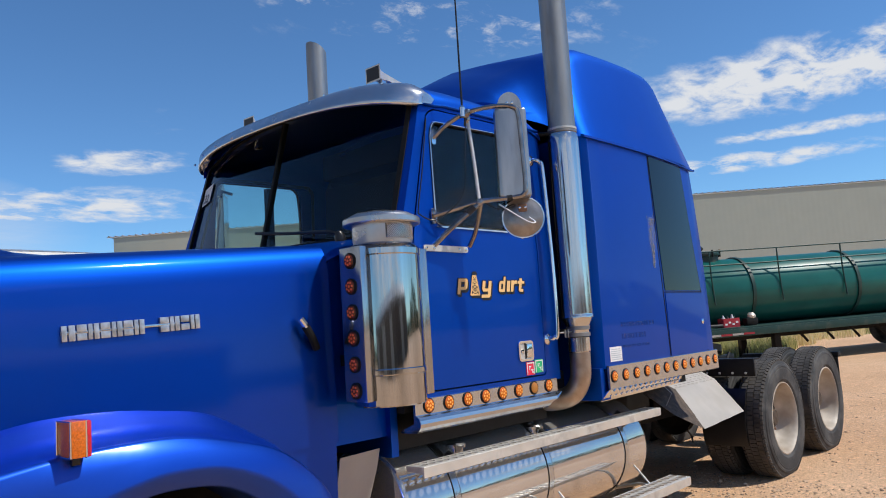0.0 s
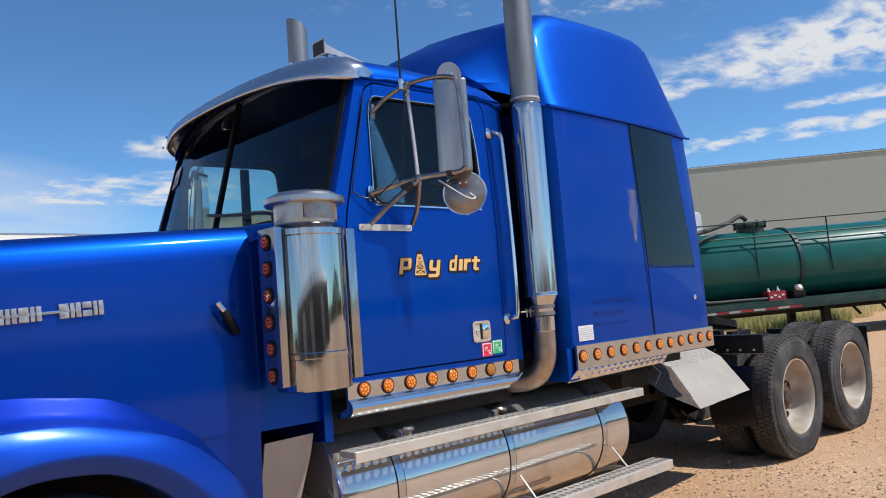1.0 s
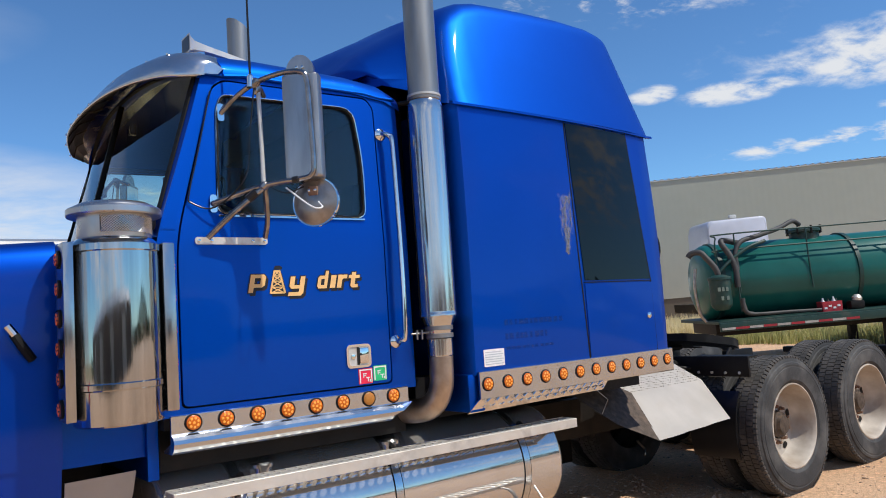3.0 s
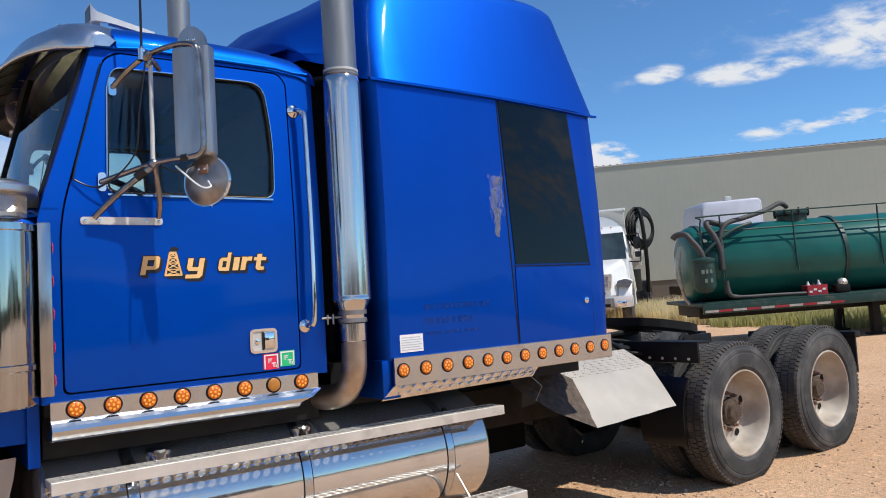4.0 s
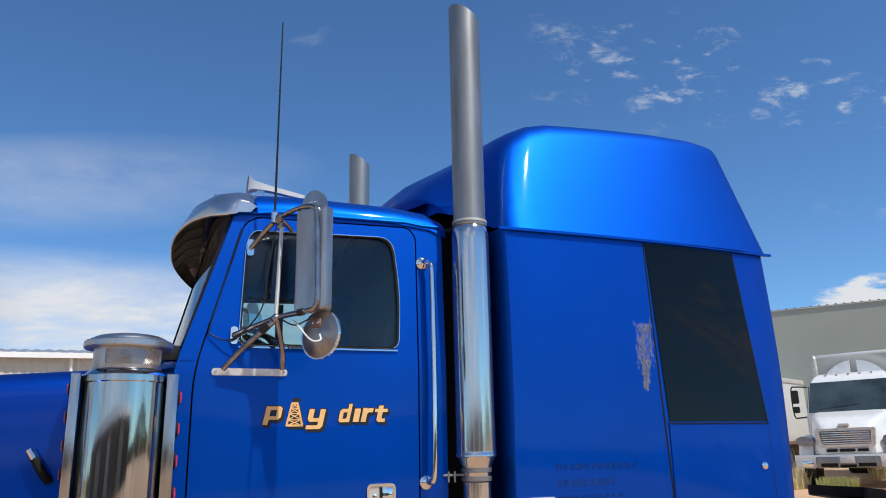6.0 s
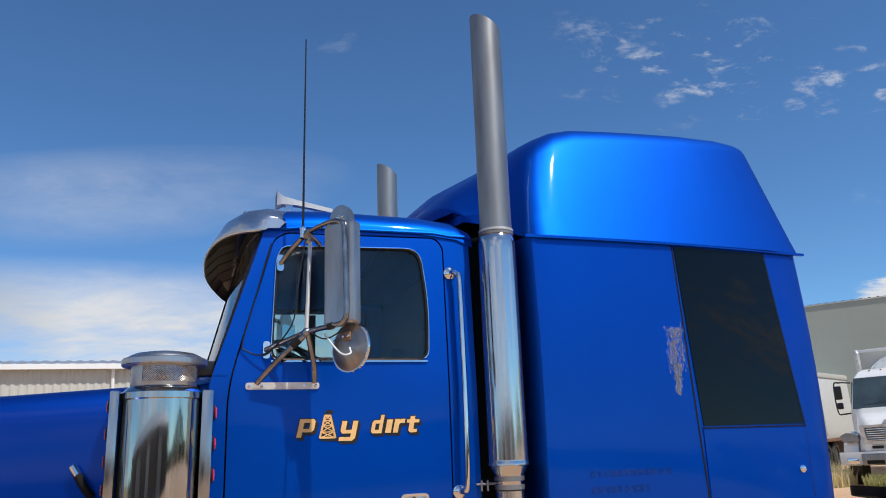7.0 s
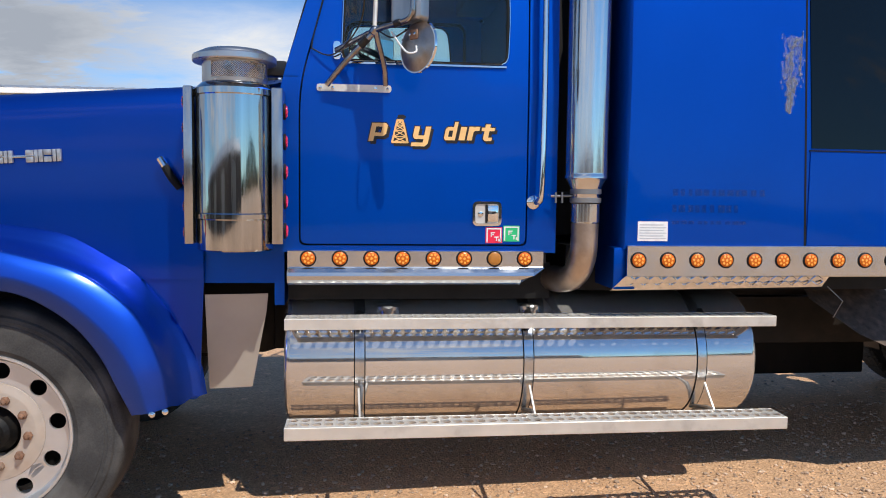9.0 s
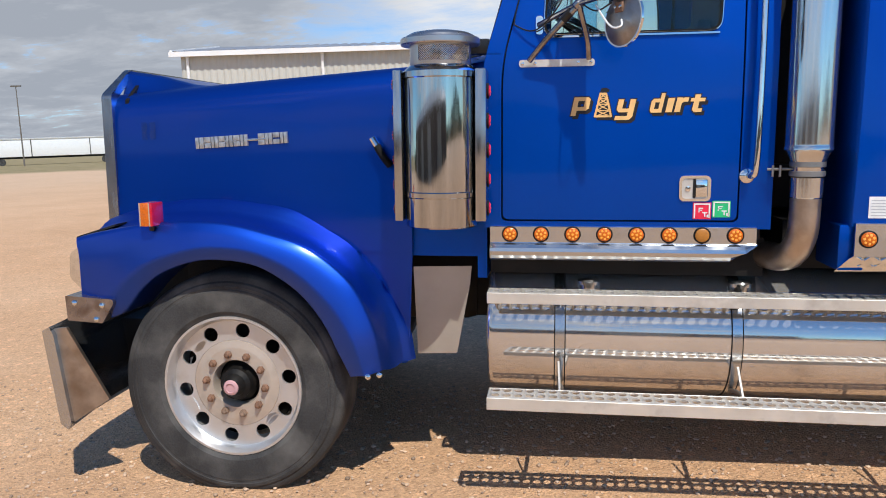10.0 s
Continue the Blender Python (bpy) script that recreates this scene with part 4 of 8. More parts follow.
    # window, locker door and rear strip on each side
    for flip in (False, True):
        put = (lambda x, z, d: far(sleeper_side(x, z, d))) if flip else sleeper_side

        def band(outline, name, mat, proud, label="", parent=truck):
            bm = shape()
            rows = 8
            (x0, z0), (x1, z1), (x2, z2), (x3, z3) = outline
            rings = []
            for k in range(rows + 1):
                f = k / rows
                rings.append([(x0 + (x1 - x0) * f, z0 + (z1 - z0) * f), (x3 + (x2 - x3) * f, z3 + (z2 - z3) * f)])
            grid = [[[bm.verts.new(put(a[0] + (b[0] - a[0]) * j / 8, a[1] + (b[1] - a[1]) * j / 8, d)) for j in range(9)] for a, b in rings] for d in (-proud, 0.01)]
            for layer in grid:
                for r, s in zip(layer, layer[1:]):
                    for j in range(8):
                        bm.faces.new((r[j], r[j + 1], s[j + 1], s[j]))
            border = lambda g: [g[0][j] for j in range(9)] + [g[i][8] for i in range(1, 9)] + [g[8][j] for j in range(7, -1, -1)] + [g[i][0] for i in range(7, 0, -1)]
            A, B = border(grid[0]), border(grid[1])
            for i in range(len(A)):
                j = (i + 1) % len(A)
                bm.faces.new((A[i], A[j], B[j], B[i]))
            return part(name, bm, mat, parent, label, sharp=30)

        band([(2.338, 1.860), (2.992, 1.860), (2.918, 2.822), (2.290, 2.822)], "sleeper_window", TINT, 0.004, "black tinted sleeper window")
        band([(2.326, 1.846), (3.002, 1.846), (3.004, 1.852), (2.326, 1.852)], "window_ledge", GASKET, 0.006)
        locker = band([(2.326, 1.408), (2.972, 1.408), (2.998, 1.840), (2.332, 1.840)], "locker_door", PAINT, 0.005)
        bm = shape()
        add_lathe(bm, [(0.020, 0.0), (0.020, 0.006), (0.012, 0.010), (0.0, 0.010)], put(2.925, 1.625, -0.006), (0, 1 if flip else -1, 0), 16)
        part("lock", bm, CHROME, locker)
        band([(2.316, 1.40), (2.326, 1.40), (2.284, 2.83), (2.276, 2.83)], "door_gap", GASKET, 0.0015)
        band([(2.974, 1.40), (2.980, 1.40), (3.004, 1.85), (2.998, 1.85)], "door_gap", GASKET, 0.0015)
        band([(2.998, 1.85), (3.006, 1.85), (2.928, 2.83), (2.920, 2.83)], "door_gap", GASKET, 0.0015)
    return body


sleeper = build_sleeper()


# ---- light bars and skirts ----
def build_lamp(centre, normal, mat, radius=0.0325):
    """A round marker lamp: grommet, then a domed lens."""
    bm = shape()
    add_lathe(bm, [(radius + 0.005, 0.0), (radius + 0.005, 0.005), (radius, 0.008), (radius - 0.002, 0.004)], centre, normal, 24)
    base = part("marker_lamp", bm, GASKET, truck)
    bm = shape()
    add_lathe(bm, [(radius - 0.001, 0.003), (radius - 0.002, 0.008), (radius * 0.8, 0.011), (radius * 0.4, 0.013), (0.0, 0.0135)], centre, normal, 24)
    lens = part("lens", bm, mat, base)
    if mat is AMBER_DARK:
        return base
    bm = shape()
    n = Vector(normal)
    u, v = frame_of(n)
    for k in range(8):
        r = 0.0 if k == 0 else radius * 0.58
        p = Vector(centre) + n * (0.0128 if k == 0 else 0.0112) + (u * math.cos(k * 0.8976) + v * math.sin(k * 0.8976)) * r
        add_lathe(bm, [(0.0062, 0.0), (0.0050, 0.0025), (0.0, 0.0032)], p, normal, 8)
    dots = part("led", bm, RED_DOT if mat is RED else AMBER_DOT_DEEP if mat is AMBER_SHADED else AMBER_DOT, base)
    dots["kind"] = "stuff"
    return base


def build_skirts():
    for flip in (False, True):
        put = far if flip else Vector
        bm = shape()
        sec = [(-0.010, 1.364), (-0.014, 1.360), (-0.014, 1.290), (-0.016, 1.286), (-0.030, 1.280), (-0.042, 1.266), (-0.046, 1.250), (-0.042, 1.232), (-0.030, 1.217), (-0.010, 1.207), (0.09, 1.205), (0.09, 1.215), (0.0, 1.25), (0.0, 1.364)]
        rings = []
        for x in (-0.092, 0.3, 0.7, 0.98, 1.04, 1.09):
            cut = max(0.0, (x - 0.98) / 0.11)
            rings.append([put((x, y, max(z, 1.205 + cut * 0.083))) for y, z in sec])
        skirt = part("cab_skirt", add_loft(bm, rings), STAINLESS, truck, "polished stainless light bar under the door", sharp=14)
        bm = shape()
        sec = [(-0.152, 1.402), (-0.156, 1.398), (-0.156, 1.262), (-0.150, 1.256), (-0.142, 1.26), (-0.142, 1.402)]
        rings = [[put((x, sleeper_y(x, 1.4) + 0.14 + y, z)) for y, z in sec] for x in np.linspace(1.447, 3.115, 14)]
        part("sleeper_skirt", add_loft(bm, rings), STAINLESS, truck, "polished stainless light bar under the sleeper")
        bm = shape()
        add_loft(bm, [[put(p) for p in ((1.447, -0.152, 1.262), (2.45, -0.142, 1.262), (2.43, -0.11, 1.205), (1.385, -0.115, 1.190), (1.43, -0.15, 1.25))], [put(p) for p in ((1.447, -0.142, 1.262), (2.45, -0.132, 1.262), (2.43, -0.10, 1.205), (1.385, -0.105, 1.190), (1.43, -0.14, 1.25))]])
        part("treadplate_skirt", bm, CHROME, truck)
        bm = shape()
        for i in range(29):
            x = 1.47 + i * 0.033
            for j in range(2):
                c = put((x + 0.016 * j, -0.150 + 0.018 * j, 1.252 - 0.028 * j))
                add_tube(bm, [c + Vector((-0.012, 0, 0.008 - 0.016 * ((i + j) % 2))), c + Vector((0.012, 0, -0.008 + 0.016 * ((i + j) % 2)))], 0.005, 6)
        part("treadplate_ribs", bm, CHROME, truck)
        part("locker_floor", add_box(shape(), tuple(min(a, b) for a, b in zip(put((2.10, 0.16, 1.17)), put((3.1, 0.5, 1.26)))), tuple(max(a, b) for a, b in zip(put((2.10, 0.16, 1.17)), put((3.1, 0.5, 1.26))))), BLACK, truck)
        nrm = (0, 1 if flip else -1, 0)
        for i in range(8):
            build_lamp(put((i / 7, -0.013, 1.328)), nrm, AMBER_DARK if i == 6 else AMBER)
        for i in range(12):
            x = 1.499 + i * 0.1406
            build_lamp(put((x, sleeper_y(x, 1.4) - 0.015, 1.335)), nrm, AMBER)


build_skirts()


# ---- air cleaner ----
def build_air_cleaner(flip):
    put = far if flip else Vector
    c = put((-0.307, -0.080, 0))
    bm = shape()
    r = 0.164
    add_lathe(bm, [(0.0, 1.372), (r - 0.006, 1.372), (r, 1.378), (r, 1.505), (r + 0.004, 1.510), (r + 0.004, 1.530), (r, 1.535), (r, 2.030), (r + 0.005, 2.035), (r + 0.005, 2.060), (r - 0.004, 2.070), (r - 0.02, 2.085), (0.135, 2.090), (0.0, 2.090)], c, seg=48)
    can = part("air_cleaner", bm, CANISTER, truck, "chrome air cleaner canister")
    bm = shape()
    add_lathe(bm, [(0.135, 2.085), (0.137, 2.095), (0.137, 2.178), (0.130, 2.182)], c, seg=48)
    part("neck", bm, CAP_METAL, can)
    def on_neck(turn, z, r):
        return put((-0.307 + math.cos(radians(turn)) * r, -0.080 + math.sin(radians(turn)) * r, z))

    bm = shape()
    add_loft(bm, [[on_neck(a, z, 0.1376) for z in (2.104, 2.170)] for a in range(-126, -13, 4)], False, False)
    part("intake_opening", bm, BLACK, can, "dark intake behind the mesh")
    bm = shape()
    for k in range(-7, 27):
        for way in (1, -1):
            line = []
            for s in range(9):
                turn = -126 + (k + (s / 8 * 7 if way > 0 else 7 - s / 8 * 7)) * 4.3
                if -126 <= turn <= -14:
                    line.append(on_neck(turn, 2.104 + 0.066 * s / 8, 0.1388))
            if len(line) > 1:
                add_tube(bm, line, 0.0016, 4)
    mesh = part("intake_mesh", bm, STAINLESS, can)
    mesh["kind"] = "stuff"
    bm = shape()
    add_lathe(bm, [(0.0, 2.240), (0.08, 2.237), (0.128, 2.228), (0.152, 2.216), (0.156, 2.210), (0.171, 2.207), (0.177, 2.201), (0.177, 2.180), (0.173, 2.175), (0.150, 2.177), (0.0, 2.177)], c, seg=48)
    part("cap", bm, CAP_METAL, can, "dished bright cap")
    for x0, x1, lx, n, mat in ((-0.512, -0.474, -0.513, (-1, 0, 0), AMBER_SHADED), (-0.146, -0.098, -0.097, (1, 0, 0), RED)):
        a, b = put((x0, -0.155, 1.400)), put((x1, -0.015, 2.070))
        part("light_strip", add_box(shape(), tuple(min(p, q) for p, q in zip(a, b)), tuple(max(p, q) for p, q in zip(a, b)), 0.006), STRIP_STEEL, truck, "bright strip of round lamps beside the air cleaner")
        for i in range(6 if lx < -0.3 else 5):
            z = (1.449 + i * 0.112) if lx < -0.3 else 1.455 + i * 0.130
            build_lamp(put((lx, -0.088, z)), n, mat, 0.030)
    part("mounting_bracket", add_box(shape(), tuple(min(p, q) for p, q in zip(put((-0.42, 0.02, 1.55)), put((-0.18, 0.16, 1.60)))), tuple(max(p, q) for p, q in zip(put((-0.42, 0.02, 1.55)), put((-0.18, 0.16, 1.60))))), BLACK, can)


for flip in (False, True):
    build_air_cleaner(flip)


# ---- exhaust stacks ----
def build_stack(flip):
    put = far if flip else Vector
    c = put((1.268 - (0.05 if flip else 0), -0.072, 0))
    bm = shape()
    seg = 40
    rings = []
    for z in (2.80, 2.86, 2.90, 3.2, 3.6, 4.0):
        rr = 0.083 if z > 2.88 else 0.085
        rings.append([c + Vector((rr * math.cos(2 * math.pi * k / seg), rr * math.sin(2 * math.pi * k / seg), z)) for k in range(seg)])
    rings.append([c + Vector((0.083 * math.cos(2 * math.pi * k / seg), 0.083 * math.sin(2 * math.pi * k / seg), 4.062 - 0.050 * math.cos(2 * math.pi * k / seg))) for k in range(seg)])
    rings.append([c + Vector((0.078 * math.cos(2 * math.pi * k / seg), 0.078 * math.sin(2 * math.pi * k / seg), 4.058 - 0.050 * math.cos(2 * math.pi * k / seg))) for k in range(seg)])
    rings.append([c + Vector((0.078 * math.cos(2 * math.pi * k / seg), 0.078 * math.sin(2 * math.pi * k / seg), 3.6)) for k in range(seg)])
    add_loft(bm, rings)
    stack = part("exhaust_pipe", bm, GREY_PIPE, truck, "grey exhaust stack with a slanted top")
    bm = shape()
    add_lathe(bm, [(0.083, 2.845), (0.086, 2.838), (0.092, 2.822), (0.0955, 2.795), (0.096, 2.76), (0.096, 2.70), (0.096, 1.729), (0.096, 1.722), (0.0985, 1.718), (0.0985, 1.706), (0.094, 1.701)], c, seg=48)
    part("heat_shield", bm, STACK_CHROME, stack, "chrome muffler sleeve")
    bm = shape()
    add_lathe(bm, [(0.094, 1.702), (0.088, 1.694), (0.068, 1.650), (0.066, 1.640), (0.066, 1.60)], c, seg=40)
    part("reducer", bm, STACK_CHROME, stack)
    for z in (1.605, 1.645):
        bm = shape()
        add_lathe(bm, [(0.066, z - 0.012), (0.072, z - 0.010), (0.072, z + 0.010), (0.066, z + 0.012)], c, seg=32, cap=False)
        part("clamp", bm, GREY_PIPE, stack)
    bm = shape()
    add_lathe(bm, [(0.063, 1.500), (0.067, 1.505), (0.067, 1.588), (0.063, 1.593)], c, seg=32, cap=False)
    part("flex_sleeve", bm, STACK_CHROME, stack)
    for z, mat in ((2.848, ELBOW), (2.866, ALUMINIUM)):
        bm = shape()
        add_lathe(bm, [(0.083, z - 0.008), (0.0895, z - 0.006), (0.0895, z + 0.006), (0.083, z + 0.008)], c, seg=32, cap=False)
        part("clamp", bm, mat, stack)
    part("clamp_bar", add_tube(shape(), [c + Vector((-0.05, 0, 1.625)), c + Vector((-0.155, 0.03 * (-1 if flip else 1), 1.622))], 0.006, 8), GREY_PIPE, stack)
    for dx in (-0.11, -0.14):
        part("clamp_bolt", add_tube(shape(), [c + Vector((dx, 0, 1.640)), c + Vector((dx, 0, 1.592))], 0.005, 6), GREY_PIPE, stack)
    way = smooth_line([put((1.268, -0.072, 1.62)), put((1.268, -0.070, 1.45)), put((1.264, -0.062, 1.34)), put((1.245, -0.02, 1.26)), put((1.215, 0.05, 1.225)), put((1.17, 0.16, 1.22)), put((1.12, 0.34, 1.22))], 5)
    part("elbow", add_tube(shape(), way, 0.063, 24), ELBOW, stack, "heat-stained exhaust elbow")
    for z in (1.63, 2.85):
        part("stay", add_tube(shape(), [c + Vector((0, 0.0, z)), put((1.15, 0.10, z)), put((1.10, 0.20, z))], 0.014, 8), BLACK, stack)


for flip in (False, True):
    build_stack(flip)


# ---- fuel tank and steps ----
def holed_strip(bm, x0, x1, y0, y1, z, thick, cols, rows, put, hx=0.41, hy=0.34):
    """A plate pierced by rows of oval holes."""
    n = 16
    dx, dy = (x1 - x0) / cols, (y1 - y0) / rows
    outer = [(0.5 * max(-1, min(1, 1.4 * math.cos(t))), 0.5 * max(-1, min(1, 1.4 * math.sin(t)))) for t in [2 * math.pi * k / n for k in range(n)]]
    for r in range(rows):
        for c in range(cols):
            cx, cy = x0 + (c + 0.5 + (0.0 if r % 2 else 0.0)) * dx, y0 + (r + 0.5) * dy
            loops = []
            for zz in (z, z - thick):
                loops.append([bm.verts.new(put((cx + u * dx, cy + v * dy, zz))) for u, v in outer])
                loops.append([bm.verts.new(put((cx + hx * dx * math.cos(2 * math.pi * k / n), cy + hy * dy * math.sin(2 * math.pi * k / n), zz + (0.004 if zz == z else 0.0)))) for k in range(n)])
            for a, b in ((loops[0], loops[1]), (loops[1], loops[3])):
                for k in range(n):
                    bm.faces.new((a[k], a[(k + 1) % n], b[(k + 1) % n], b[k]))
    return bm


def build_tank(flip):
    put = far if flip else Vector
    yc, zc, r = 0.370, 0.805, 0.325
    bm = shape()
    seg = 64
    rings = []
    for x, k in ((-0.118, 0.0), (-0.120, 0.60), (-0.117, 0.93), (-0.105, 0.985), (-0.085, 1.0), (2.180, 1.0), (2.200, 0.985), (2.212, 0.93), (2.215, 0.60), (2.213, 0.0)):
        rings.append([put((x, yc + max(r * k, 1e-4) * math.cos(2 * math.pi * i / seg), zc + max(r * k, 1e-4) * math.sin(2 * math.pi * i / seg))) for i in range(seg)])
    tank = part("fuel_tank", add_loft(bm, rings), TANK_METAL, truck, "polished cylindrical fuel tank", sharp=60)
    for x in (0.235, 1.045, 1.92):
        for nm, mat, w, rr in (("strap", STAINLESS, 0.022, 0.004), ("strap_rubber", GASKET, 0.027, 0.002)):
            bm = shape()
            prof = [(-w, 0.0), (-w, rr), (w, rr), (w, 0.0)]
            rings = [[put((x + a, yc + (r + b) * math.cos(2 * math.pi * i / seg), zc + (r + b) * math.sin(2 * math.pi * i / seg))) for a, b in prof] for i in range(seg + 1)]
            part(nm, add_loft(bm, rings, True, False), mat, tank)
    for x in (0.37, 1.07):
        bm = shape()
        add_lathe(bm, [(0.040, -0.03), (0.040, 0.012), (0.054, 0.014), (0.056, 0.030), (0.050, 0.038), (0.0, 0.042)], put((x, 0.165, 1.052)), (0, 0, 1), 24)
        part("filler_cap", bm, STAINLESS, tank)
    # steps: pierced treads with deep edges
    for nm, x0, x1, y0, y1, z, drop in (("upper_step", -0.104, 2.24, -0.060, 0.062, 1.056, 0.050), ("lower_step", -0.090, 2.205, -0.250, -0.105, 0.615, 0.055)):
        bm = shape()
        holed_strip(bm, x0 + 0.01, x1 - 0.01, y0 + 0.008, y1 - 0.008, z, 0.004, 44, 2, put, 0.37, 0.36)
        step = part(nm, bm, ALUMINIUM, truck, "pierced aluminium step", sharp=60)
        for a, b in ((y0, y0 + 0.008), (y1 - 0.008, y1)):
            p, q = put((x0, a, z - (drop if a == y0 or z < 0.8 else 0.018))), put((x1, b, z + 0.001))
            part("step_edge", add_box(shape(), tuple(min(i, j) for i, j in zip(p, q)), tuple(max(i, j) for i, j in zip(p, q)), 0.002, segs=1), ALUMINIUM, step)
        for a, b in ((x0, x0 + 0.01), (x1 - 0.01, x1)):
            p, q = put((a, y0 + 0.008, z - (drop if z < 0.8 else 0.03))), put((b, y1 - 0.008, z + 0.001))
            part("step_end", add_box(shape(), tuple(min(i, j) for i, j in zip(p, q)), tuple(max(i, j) for i, j in zip(p, q)), 0.002, segs=1), ALUMINIUM, step)
    for x in (0.235, 1.045, 1.92):
        bm = shape()
        add_tube(bm, [put((x, -0.17, 0.595)), put((x + 0.01, -0.02, 0.60)), put((x, 0.16, 0.56))], 0.011, 8)
        part("step_bracket", bm, GREY_PIPE, tank)
        bm = shape()
        add_tube(bm, [put((x, -0.10, 0.61)), put((x - 0.005, 0.0, 0.72))], 0.006, 6)
        part("step_stay", bm, ALUMINIUM, tank)
        bm = shape()
        add_tube(bm, [put((x, 0.04, 1.02)), put((x, 0.10, 1.06))], 0.018, 8)
        part("step_bracket", bm, BLACK, tank)


for flip in (False, True):
    build_tank(flip)


# ---- wheels ----
def ring_y(bm, profile, c, seg, sign):
    """Turns (radius, depth) pairs round the axle; depth runs inwards from the outer face."""
    rings = [[Vector((c[0] + r * math.cos(2 * math.pi * k / seg), c[1] + sign * d, c[2] + r * math.sin(2 * math.pi * k / seg))) for k in range(seg)] for r, d in profile]
    return add_loft(bm, rings, True, False)


def press_flat(bm, base):
    """Flattens what would reach below the ground."""
    for v in bm.verts:
        if v.co.z < base:
            v.co.z = base - 0.03 * (base - v.co.z)


def build_tyre(c, sign, R, width, rim, lugs, parent):
    bm = shape()
    base = 0.041 + 0.02531 * c[0] + 0.001
    w = width
    prof = [(rim, 0.028), (rim + 0.012, 0.014), (rim + 0.03, 0.006), (rim + 0.034, 0.003), (rim + 0.05, 0.002), (rim + 0.10, 0.0), (R - 0.085, 0.002), (R - 0.082, 0.005), (R - 0.070, 0.005), (R - 0.067, 0.003), (R - 0.050, 0.007), (R - 0.042, 0.016), (R - 0.02, 0.020), (R - 0.008, 0.030), (R, 0.05), (R + 0.002, w / 2), (R, w - 0.05), (R - 0.02, w - 0.02), (R - 0.10, w), (rim + 0.05, w), (rim, w - 0.03)]
    ring_y(bm, prof, c, 96, sign)
    press_flat(bm, base)
    tyre = part("tyre", bm, RUBBER, parent)
    if lugs:
        bm = shape()
        n = 84
        for k in range(n):
            for row, (d0, d1) in enumerate(((0.020, 0.040), (0.046, 0.094), (0.101, 0.157), (0.164, 0.212), (0.218, 0.238))):
                if d1 > w:
                    continue
                a0 = 2 * math.pi * (k + (0.5 if row % 2 else 0)) / n
                a1 = a0 + 2 * math.pi / n * (0.70 if row in (0, 4) else 0.86)
                quad = []
                for rr in (R - 0.004, R + 0.011):
                    for a in (a0, a1):
                        for d in (d0, d1):
                            r2 = rr - (0.010 if (row == 0 and d == d0) or (row == 4 and d == d1) else 0)
                            quad.append(bm.verts.new((c[0] + r2 * math.cos(a), c[1] + sign * d, c[2] + r2 * math.sin(a))))
                for f in ((4, 5, 7, 6), (0, 1, 5, 4), (2, 3, 7, 6), (0, 2, 6, 4), (1, 3, 7, 5)):
                    bm.faces.new([quad[i] for i in f])
        press_flat(bm, base)
        tread = part("tread", bm, TREAD, tyre)
        tread["kind"] = "stuff"
    return tyre


